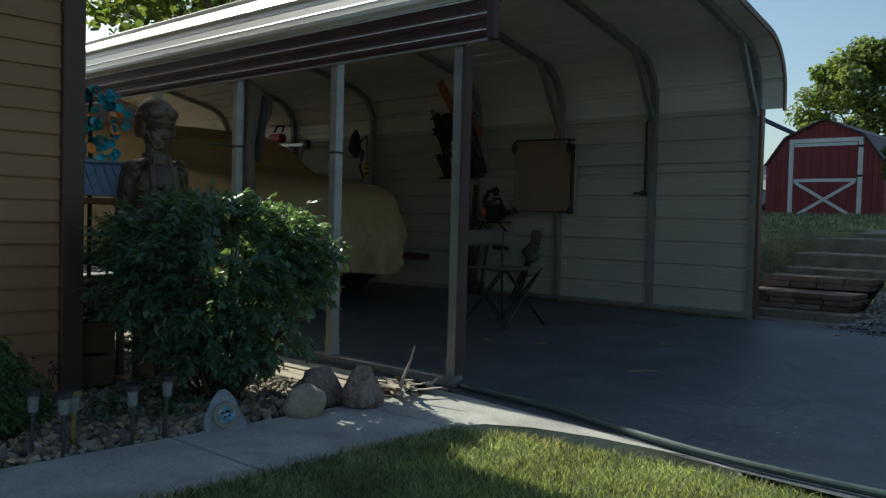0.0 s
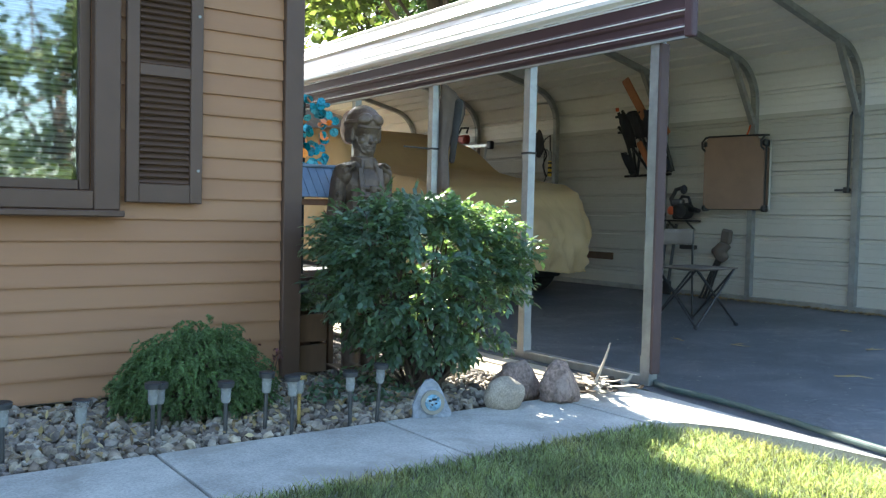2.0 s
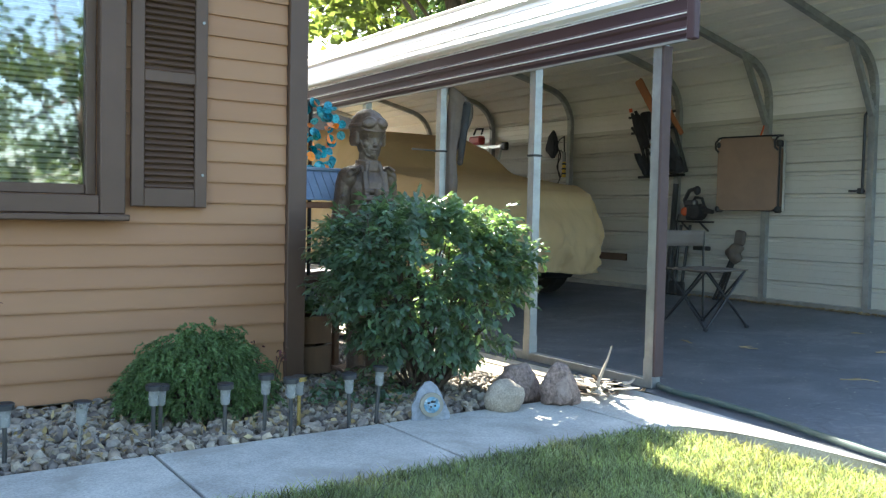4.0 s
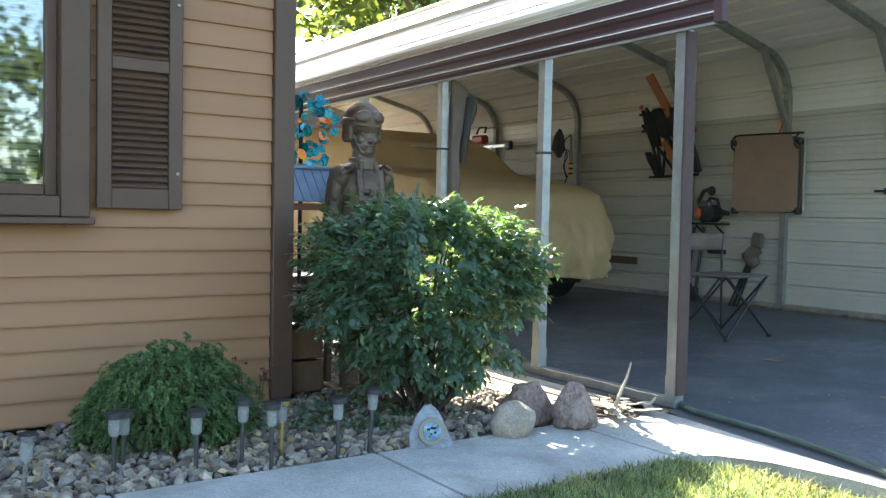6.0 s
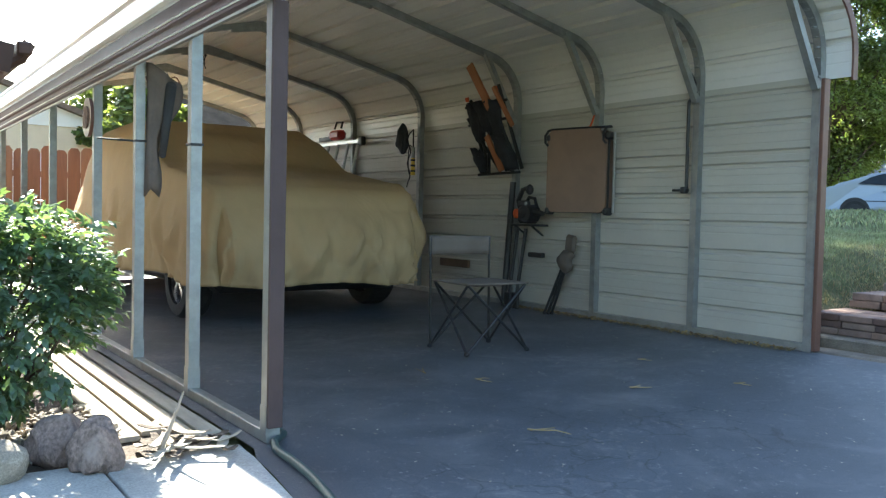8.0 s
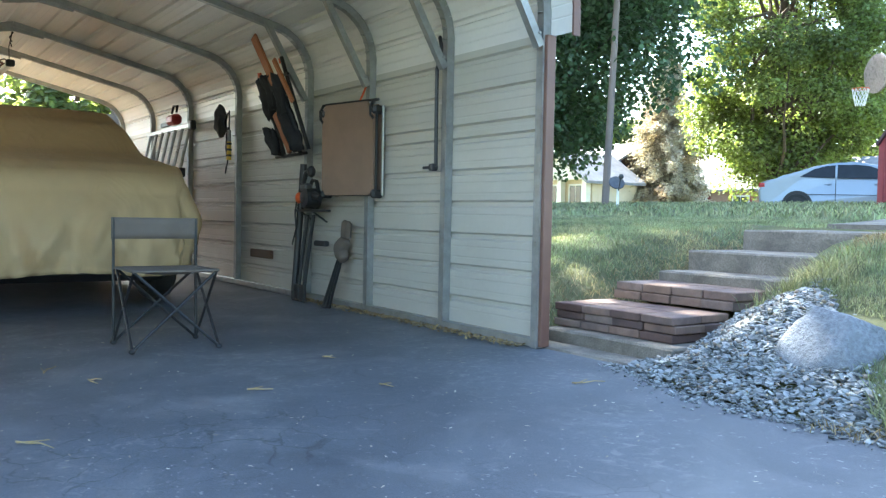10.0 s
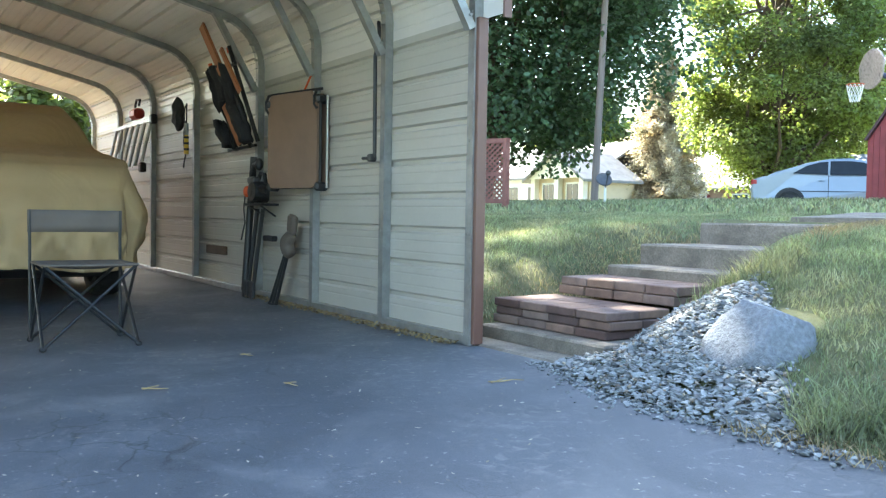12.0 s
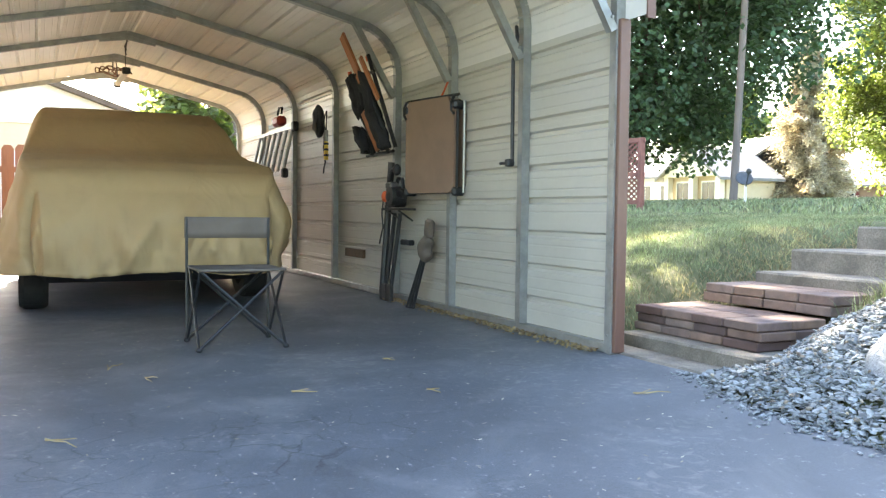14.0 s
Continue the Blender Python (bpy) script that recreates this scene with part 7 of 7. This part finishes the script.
dish = thing("satellite_dish", "grey satellite dish on a short white pole", "satellite dish", (-12.9, 17.9, 1.1))
bm = bmesh.new()
gz = ground_z(-12.9, 17.9)
rod(bm, (-12.9, 17.9, gz), (-12.9, 17.9, gz + 0.40), 0.028, seg=10)
part("mast", bm, M_white, dish)
bm = bmesh.new()
dm = Matrix.Translation((-12.9, 17.85, gz + 0.50)) @ Vector((0.85, -0.35, 0.45)).to_track_quat('Z', 'Y').to_matrix().to_4x4() @ Matrix.Scale(0.68, 4)
for k in range(20):
    a, b = 6.2832 * k / 20, 6.2832 * (k + 1) / 20
    for r0, r1 in ((0.0, 0.14), (0.14, 0.27)):
        q = [dm @ Vector((r * math.cos(t), 0.85 * r * math.sin(t), 0.55 * r * r)) for r, t in ((r0, a), (r1, a), (r1, b), (r0, b))]
        vs = [bm.verts.new(p) for p in q]
        bm.faces.new(vs)
bmesh.ops.remove_doubles(bm, verts=bm.verts, dist=0.001)
dsh = part("reflector", bm, M_steel_dark, dish)
so = dsh.modifiers.new("thick", 'SOLIDIFY')
so.thickness = 0.015
bm = bmesh.new()
rod(bm, dm @ Vector((0, -0.3, 0.05)), dm @ Vector((0, 0.02, 0.42)), 0.014, seg=6)
blob(bm, dm @ Vector((0, 0.02, 0.42)), (0.06, 0.06, 0.06))
part("feed_arm", bm, M_steel_dark, dish)

hoop = thing("basketball_hoop", "fan-shaped basketball backboard with net on a dark pole", "basketball hoop", (-11.6, 29.5, 1.0))
hc = Vector((-13.35, 28.9, 5.25))
face = Vector((-0.535, -0.84, 0)).normalized()
across = Vector((-face.y, face.x, 0))
bm = bmesh.new()
outl = [(0.74 * math.cos(a) * (1.0 if math.sin(a) > 0 else 0.9), 0.64 * math.sin(a) if math.sin(a) > 0 else 0.52 * math.sin(a)) for a in [6.2832 * k / 24 for k in range(24)]]
a = [bm.verts.new(hc + across * u + Vector((0, 0, w))) for u, w in outl]
b = [bm.verts.new(hc - face * 0.05 + across * u + Vector((0, 0, w))) for u, w in outl]
bm.faces.new(a)
bm.faces.new(b[::-1])
for i in range(24):
    bm.faces.new((a[i], b[i], b[(i + 1) % 24], a[(i + 1) % 24]))
M_board = material("worn_backboard", (0.36, 0.31, 0.30), 0.7, vary=0.35, scale=7, fine=30, bump=0.1, stain=(0.12, 0.09, 0.10), stain_scale=7, stain_amount=1.0)
part("backboard", bm, M_board, hoop)
bm = bmesh.new()
rc = hc + face * 0.44 - Vector((0, 0, 0.40))
for k in range(20):
    p, q = 6.2832 * k / 20, 6.2832 * (k + 1) / 20
    rod(bm, rc + across * 0.24 * math.cos(p) + face * 0.24 * math.sin(p), rc + across * 0.24 * math.cos(q) + face * 0.24 * math.sin(q), 0.014, seg=6)
part("rim", bm, M_orange, hoop, "orange hoop rim")
bm = bmesh.new()
for k in range(12):
    for d in (-1, 1):
        p = 6.2832 * k / 12
        pv = None
        for f in range(5):
            r = lerp(0.24, 0.13, f / 4)
            t = p + d * f * 0.26
            v = rc + across * r * math.cos(t) + face * r * math.sin(t) - Vector((0, 0, 0.125 * f))
            if pv is not None:
                rod(bm, pv, v, 0.009, seg=4)
            pv = v
part("net", bm, M_white, hoop)
bm = bmesh.new()
M_pole_blue = material("dark_blue_pole_paint", (0.04, 0.05, 0.12), 0.4, vary=0.15, bump=0.05)
rod(bm, hc - face * 0.06, hc - face * 0.5 + Vector((1.9, 0.6, -1.15)), 0.08, seg=10)
pb = hc - face * 0.5 + Vector((1.9, 0.6, -1.15))
rod(bm, pb, (pb.x + 0.25, pb.y + 0.1, ground_z(pb.x, pb.y)), 0.08, seg=10)
part("pole", bm, M_pole_blue, hoop)

M_lattice = material("faded_red_lattice_wood", (0.24, 0.10, 0.075), 0.85, vary=0.2, scale=5, fine=50, bump=0.2, coord="World")
lat = thing("lattice_screen", "faded red wooden lattice screen with posts", "lattice screen", (-11.5, 14.0, 0.9))
LC, LD = Vector((-10.05, 12.93, ground_z(-10.05, 12.93))), Vector((0.80, 0.60, 0))
for k in (-2, -1, 0):
    bm = bmesh.new()
    p = LC + LD * 0.95 * k
    beam(bm, p, p + Vector((0, 0, 1.12)), 0.08, 0.08, up=(0, 1, 0))
    part("post", bm, M_lattice, lat)
for z in (0.12, 0.55, 1.08):
    bm = bmesh.new()
    beam(bm, LC - LD * 1.95 + Vector((0, 0, z)), LC + LD * 0.06 + Vector((0, 0, z)), 0.05, 0.07)
    part("rail", bm, M_lattice, lat)
for d in (1, -1):
    for k in range(34):
        s = -2.80 + 0.085 * k
        # a lath rises 0.92 m over 0.92 m; cut it where the end posts stand
        u0, u1 = max(s, -1.9), min(s + 0.92, 0.0)
        if u1 - u0 < 0.08:
            continue
        z0, z1 = 0.14 + u0 - s, 0.14 + u1 - s
        if d < 0:
            u0, u1 = -1.9 - u0, -1.9 - u1
        bm = bmesh.new()
        off = Vector((0.01 * d, -0.01 * d, 0))
        beam(bm, LC + LD * u0 + Vector((0, 0, z0)) + off, LC + LD * u1 + Vector((0, 0, z1)) + off, 0.008, 0.030)
        part("lath", bm, M_lattice, lat)


# ---- houses beyond ----
M_hwhite = material("white_house_siding", (0.72, 0.70, 0.62), 0.7, vary=0.05, scale=2, fine=30, bump=0.1, coord="World")
M_hcream = material("cream_house_wall", (0.62, 0.52, 0.36), 0.75, vary=0.06, scale=2, fine=30, bump=0.1, coord="World")
M_hbrown = material("tan_brick_wall", (0.36, 0.235, 0.16), 0.85, vary=0.12, scale=3, fine=30, bump=0.2, coord="World")
M_hroof = material("grey_roof_shingle", (0.22, 0.22, 0.23), 0.9, vary=0.2, scale=2, fine=20, bump=0.3, coord="World")
M_hbrick = material("red_brick", (0.30, 0.10, 0.065), 0.85, vary=0.2, scale=4, fine=30, bump=0.2, coord="World")
M_hglass = material("dark_house_window", (0.05, 0.06, 0.065), 0.12, vary=0.1, bump=0.0)


def gable_roof(bm, x0, x1, y0, y1, z, rise, along, over=0.35, th=0.14):
    """Two sloped slabs over a rectangle; along: the ridge's axis."""
    if along == 'x':
        mid_, half = (y0 + y1) / 2, (y1 - y0) / 2 + over
        P = lambda u, w, h: Vector((u, mid_ + w, h))
        u0, u1 = x0 - over, x1 + over
    else:
        mid_, half = (x0 + x1) / 2, (x1 - x0) / 2 + over
        P = lambda u, w, h: Vector((mid_ + w, u, h))
        u0, u1 = y0 - over, y1 + over
    drop = rise * over / max(0.1, half - over)
    for s in (-1, 1):
        q = [P(u0, 0, z + rise), P(u1, 0, z + rise), P(u1, s * half, z - drop), P(u0, s * half, z - drop)]
        lo = [bm.verts.new(p) for p in q]
        hi = [bm.verts.new(p + Vector((0, 0, th))) for p in q]
        bm.faces.new(lo)
        bm.faces.new(hi[::-1])
        for i in range(4):
            bm.faces.new((lo[i], lo[(i + 1) % 4], hi[(i + 1) % 4], hi[i]))


def gable_end(bm, p0, p1, z, rise, inward):
    a, b = Vector((*p0, z)), Vector((*p1, z))
    m = (a + b) / 2 + Vector((0, 0, rise))
    off = Vector((*inward, 0)) * 0.1
    f = [bm.verts.new(p) for p in (a, b, m)]
    g = [bm.verts.new(p + off) for p in (a, b, m)]
    bm.faces.new(f)
    bm.faces.new(g[::-1])
    for i in range(3):
        bm.faces.new((f[i], g[i], g[(i + 1) % 3], f[(i + 1) % 3]))


def house_window(parent, c, w, h, axis='y', shutter_mat=None):
    """A framed window on a wall that faces -y (axis 'y') or +x (axis 'x')."""
    o = Vector((0, -0.03, 0)) if axis == 'y' else Vector((0.03, 0, 0))
    size = (lambda a, b, t: (a, t, b)) if axis == 'y' else (lambda a, b, t: (t, a, b))
    bm = bmesh.new()
    box(bm, Vector(c) + o, size(w + 0.18, h + 0.18, 0.06))
    win = part("window", bm, M_white, parent, "white window frame")
    for s in (-1, 1):
        bm = bmesh.new()
        d = Vector((s * w / 4, 0, 0)) if axis == 'y' else Vector((0, s * w / 4, 0))
        box(bm, Vector(c) + o * 2.2 + d, size(w / 2 - 0.05, h, 0.02))
        part("pane", bm, M_hglass, win)
    if shutter_mat is not None:
        for s in (-1, 1):
            bm = bmesh.new()
            d = Vector((s * (w / 2 + 0.25), 0, 0)) if axis == 'y' else Vector((0, s * (w / 2 + 0.25), 0))
            box(bm, Vector(c) + o + d, size(0.28, h + 0.1, 0.05))
            part("shutter", bm, shutter_mat, win)


# white bungalow with a porch
wh = thing("bungalow", "white bungalow with brick porch across the road", "house", (-36, 40, 0.9))
GB = 0.45
bm = bmesh.new()
box(bm, (-40.0, 40.5, GB + 1.35), (13.0, 7.0, 2.7))
part("wall", bm, M_hwhite, wh)
bm = bmesh.new()
gable_roof(bm, -46.5, -33.5, 37.0, 44.0, GB + 2.7, 1.9, 'x')
part("roof", bm, M_hroof, wh)
bm = bmesh.new()
box(bm, (-33.6, 36.6, GB + 1.25), (4.2, 3.2, 2.5))
part("porch", bm, M_hcream, wh, "cream porch wall")
bm = bmesh.new()
gable_roof(bm, -35.7, -31.5, 34.6, 38.2, GB + 2.4, 1.35, 'y')
part("porch_roof", bm, M_hroof, wh)
bm = bmesh.new()
gable_end(bm, (-35.7, 34.5), (-31.5, 34.5), GB + 2.4, 1.35, (0, 1))
part("porch_gable", bm, M_hwhite, wh)
bm = bmesh.new()
box(bm, (-33.6, 34.75, GB + 0.35), (4.3, 0.3, 0.75))
part("brick_parapet", bm, M_hbrick, wh, "red brick porch parapet")
for x in (-35.5, -33.6, -31.7):
    bm = bmesh.new()
    box(bm, (x, 34.75, GB + 1.5), (0.32, 0.32, 1.8))
    part("porch_column", bm, M_hwhite, wh)
for x in (-44.0, -42.4, -40.2, -38.3):
    house_window(wh, (x, 37.0, GB + 1.5), 1.0, 1.2)
for x in (-34.6, -32.7):
    house_window(wh, (x, 35.0, GB + 1.5), 0.9, 1.2)

# tan ranch house behind the trees
rh = thing("ranch_house", "low tan brick house with shuttered windows behind the trees", "house", (-30, 54, 0.9))
bm = bmesh.new()
box(bm, (-30.0, 56.5, GB + 1.3), (24.0, 7.0, 2.6))
part("wall", bm, M_hbrown, rh)
bm = bmesh.new()
gable_roof(bm, -42.0, -18.0, 53.0, 60.0, GB + 2.6, 1.9, 'x')
part("roof", bm, M_hroof, rh)
M_shut = material("red_shutter_paint", (0.20, 0.045, 0.04), 0.6, vary=0.15, bump=0.1)
for x in (-39.5, -36.0, -32.8, -29.6, -26.4, -22.5):
    house_window(rh, (x, 53.0, GB + 1.45), 1.2, 1.2, 'y', M_shut)

# neighbour behind the fence: cream wall, white gable, and a brown shingled roof beside it
nb = thing("neighbour_garage", "cream neighbouring garage with white gable behind the fence", "house", (-24, 1.5, 0))
bm = bmesh.new()
box(bm, (-26.5, 4.4, 1.5), (6.0, 6.4, 3.0))
part("wall", bm, M_hcream, nb)
bm = bmesh.new()
gable_roof(bm, -29.5, -23.5, 1.2, 7.6, 3.0, 1.1, 'x')
part("roof", bm, M_shingle, nb)
bm = bmesh.new()
gable_end(bm, (-23.45, 1.2), (-23.45, 7.6), 3.0, 1.1, (-1, 0))
part("gable", bm, M_hwhite, nb)
bm = bmesh.new()
box(bm, (-23.46, 4.6, 1.2), (0.06, 2.6, 2.2))
part("garage_door", bm, M_white, nb)
nb2 = thing("neighbour_house", "neighbouring house with brown shingled roof behind the carport", "house", (-24, 11, 0))
bm = bmesh.new()
box(bm, (-26.2, 14.0, 1.2), (5.0, 8.0, 2.4))
part("wall", bm, M_hcream, nb2)
bm = bmesh.new()
gable_roof(bm, -28.7, -23.7, 9.6, 18.0, 2.4, 1.9, 'y')
part("roof", bm, M_shingle, nb2)
house_window(nb2, (-23.7, 12.0, 1.4), 1.0, 1.1, 'x')

# eave of a white building past the shed
ev = thing("white_building", "white building with a deep eave past the shed", "house", (4, 19, 1.2))
bm = bmesh.new()
box(bm, (2.4, 17.5, 2.75), (3.4, 5.0, 3.9))
part("wall", bm, M_hwhite, ev)
bm = bmesh.new()
gable_roof(bm, 0.7, 4.1, 15.0, 20.0, 4.6, 1.2, 'y', 0.45)
part("roof", bm, M_hroof, ev)


# ---- grass ----
def grass(name, spots, h0, h1, w, lean, label):
    c = np.asarray(spots, float)
    n = len(c)
    hh = rng.uniform(h0, h1, (n, 1))
    a = rng.uniform(0, 6.283, n)
    side = np.stack([np.cos(a), np.sin(a), np.zeros(n)], 1) * w / 2
    b = rng.uniform(0, 6.283, n)
    ln = np.stack([np.cos(b), np.sin(b), np.zeros(n)], 1) * hh * rng.uniform(0.1, lean, (n, 1))
    up = np.array([[0, 0, 1.0]])
    v = np.empty((n, 5, 3))
    v[:, 0], v[:, 1] = c - side, c + side
    v[:, 2] = c + side * 0.7 + up * hh * 0.55 + ln * 0.35
    v[:, 3] = c - side * 0.7 + up * hh * 0.55 + ln * 0.35
    v[:, 4] = c + up * hh * 0.92 + ln
    base = (np.arange(n) * 5)[:, None]
    me = bpy.data.meshes.new(name)
    me.from_pydata(v.reshape(-1, 3).tolist(), [], (base + np.array([[0, 1, 2, 3]])).tolist() + (base + np.array([[3, 2, 4]])).tolist())
    me.materials.append(M_grass if name == "lawn_grass" else M_bank_grass)
    return tagged(new(name, me), label, "grass", kind="stuff")


def lawn_front(x, y):
    if x < -2.47 or y > drive_edge(x) - 0.03:
        return False
    lim = 2.78 if x < -2.46 else (2.80 + 0.45 * (x + 2.48) if x < -2.2 else 2.93 + 0.14 * min(1.0, x + 2.2) - (0.0 if x < -1.6 else 0.10 * (x + 1.6)))
    return y < lim - 0.07


sp = []
while len(sp) < 84000:
    r = rng.random()
    x, y = (rng.uniform(-2.5, -0.2), rng.uniform(0.6, 3.2)) if r < 0.8 else (rng.uniform(-2.5, 2.5), rng.uniform(-1.0, 3.0))
    if lawn_front(x, y) and (x + 0.2) ** 2 + (y - 0.5) ** 2 > 0.1:
        sp.append((x, y, 0.0 - 0.012))
grass("lawn_grass", sp, 0.022, 0.060, 0.0048, 1.3, "green front lawn grass blades beside the walkway")


def upper(x, y):
    if y < bank_foot(x) + 0.02 or in_slate(x, y):
        return False
    if -3.52 - 0.2 * noise.noise(Vector((0, y * 3, 1))) < x < -2.22 and y < 10.3 and y > 7.3:
        return False
    if ((x + 1.45) / 0.28) ** 2 + ((y - 7.66) / 0.19) ** 2 < 0.8:
        return False
    px = -2.7 - 0.55 * max(0.0, (y - 10.4) / 2.2) ** 1.3 if 10.3 < y < 11.7 else 99
    return abs(x - px) > 0.40


sp = []
while len(sp) < 125000:
    r = rng.random()
    if r < 0.42:
        x, y = rng.uniform(-1.9, 1.6), rng.uniform(7.0, 9.6)
    elif r < 0.68:
        x, y = rng.uniform(-6.5, -3.3), rng.uniform(7.45, 11.5)
    else:
        y = 8.5 + 5.0 * rng.random() ** 1.4
        x = rng.uniform(-9.0, 2.0)
    if upper(x, y):
        sp.append((x, y, ground_z(x, y) - 0.012))
grass("bank_grass", sp, 0.018, 0.050, 0.0050, 1.3, "longer green and straw-tinged grass on the bank")
sp = []
while len(sp) < 5200:
    x = rng.uniform(-1.15, 1.6)
    y = bank_foot(x) + 0.03 + abs(rng.normal(0, 0.10)) + 0.06 * noise.noise(Vector((x * 4, 1, 0)))
    if noise.noise(Vector((x * 5, y * 3, 7))) > -0.15 and not in_slate(x, y):
        sp.append((x, y, ground_z(x, y) - 0.012))
while len(sp) < 6400:
    x, y = -1.98 + rng.normal(0, 0.10), rng.uniform(8.0, 8.7)
    sp.append((x, y, ground_z(x, y) - 0.012))
grass("edge_grass", sp, 0.06, 0.15, 0.006, 1.2, "long unmown grass tufts along the asphalt edge and rock")
sp = []
while len(sp) < 34000:
    y = 12.0 + 14.0 * rng.random()
    x = rng.uniform(-26.0, 4.0)
    if upper(x, y) and not (SX0 - 0.1 < x < SX1 + 0.1 and y > SYF - 0.05):
        sp.append((x, y, ground_z(x, y) - 0.012))
grass("upper_lawn_grass", sp, 0.05, 0.10, 0.03, 0.9, "mown green grass of the upper lawn")

# leaf litter along the wall's foot, straw on the asphalt
M_litter = material("dry_leaf_litter", (0.30, 0.22, 0.11), 0.9, vary=0.3, scale=8, fine=30, bump=0.0, island=0.4)
M_bits = material("pale_dry_bits", (0.38, 0.345, 0.27), 0.9, vary=0.2, scale=8, fine=30, bump=0.0, island=0.4)
n = 1300
xs_l = rng.uniform(-6.2, -3.15, n)
pts = np.stack([xs_l, Y_FAR - 0.04 - np.abs(rng.normal(0, 0.05, n)), drive_z(7.22) + 0.010 + 0.014 * rng.random(n)], 1)
tagged(leaf_mesh("leaf_litter", pts, np.tile([0, 0, 1.0], (n, 1)), 0.028, 0.014, M_litter, jitter=0.4), "dry tan leaf litter along the foot of the carport wall", "leaf litter", kind="stuff")
n = 480
pts = np.stack([rng.uniform(-5.6, 0.3, n), rng.uniform(3.7, 7.0, n), np.zeros(n)], 1)
pts[:, 2] = [drive_z(y) + 0.014 for y in pts[:, 1]]
tagged(leaf_mesh("dry_grass_bits", pts, np.tile([0, 0, 1.0], (n, 1)), 0.024, 0.008, M_bits, jitter=0.1, droop=0.05), "dry grass bits scattered on the asphalt", "grass bits", kind="stuff")
for (x, y, a, L) in ((-2.6, 4.45, 0.5, 0.20), (-2.2, 6.75, 1.1, 0.16), (-2.7, 6.0, 0.2, 0.10), (-3.6, 4.9, 0.1, 0.14), (-3.9, 4.75, 2.6, 0.16), (-2.95, 5.45, 0.9, 0.12), (-3.5, 6.1, 0.4, 0.09)):
    bm = bmesh.new()
    limb(bm, (x, y, drive_z(y) + 0.012), (x + L * math.cos(a), y + L * math.sin(a), drive_z(y + L * math.sin(a)) + 0.014), 0.004, 0.002, 0.1, 3, 5)
    limb(bm, (x + 0.02, y, drive_z(y) + 0.012), (x + L * 0.6 * math.cos(a + 0.5), y + L * 0.6 * math.sin(a + 0.5), drive_z(y) + 0.02), 0.003, 0.002, 0.1, 2, 5)
    tagged(part("straw_wisp", bm, M_litter), "dry straw wisp lying on the asphalt", "straw", "straw wisps on the drive")

# fallen leaves and weeds among the bed stones, rough straw beside the steps
n = 520
pts = np.stack([rng.uniform(-4.1, -3.14, n), rng.uniform(0.0, 2.4, n), 0.012 + 0.02 * rng.random(n)], 1)
tagged(leaf_mesh("fallen_leaves", pts, np.tile([0, 0, 1.0], (n, 1)), 0.040, 0.018, M_litter, jitter=0.5), "dry fallen leaves among the bed stones", "fallen leaves", kind="stuff")
pts = []
for cx, cy in ((-3.6, 1.75), (-3.75, 1.9), (-3.45, 1.95), (-3.85, 2.1), (-3.55, 2.15)):
    pts += [(cx + rng.normal(0, 0.07), cy + rng.normal(0, 0.07), 0.015 + 0.03 * abs(rng.normal())) for i in range(70)]
tagged(leaf_mesh("ground_weeds", np.array(pts), np.tile([0, 0, 1.0], (len(pts), 1)), 0.045, 0.02, M_leaf, jitter=0.5), "low green weeds growing between the bed stones", "weeds", kind="stuff")
sp = []
while len(sp) < 9000:
    if rng.random() < 0.6:
        y = rng.uniform(7.6, 10.25)
        x = -3.18 - abs(rng.normal(0, 0.26))
    else:
        y = rng.uniform(8.5, 10.2)
        x = -2.16 + abs(rng.normal(0, 0.14))
    sp.append((x, y, ground_z(x, y) - 0.01))
c = np.array(sp)
M_straw = material("straw_blade", (0.31, 0.235, 0.145), 0.8, vary=0.3, scale=2, fine=9, bump=0.0, island=0.4, trans=0.2, coord="World", spec=0.2)
for i in range(1300):
    x = rng.uniform(-1.1, 2.2)
    y = bank_foot(x) - 0.02 + rng.normal(0, 0.05)
    sp.append((x, y, drive_z(y) + 0.004))
straw = grass("dry_straw", sp, 0.015, 0.06, 0.005, 2.4, "dry straw coloured grass along the edges of the steps")
straw.data.materials[0] = M_straw
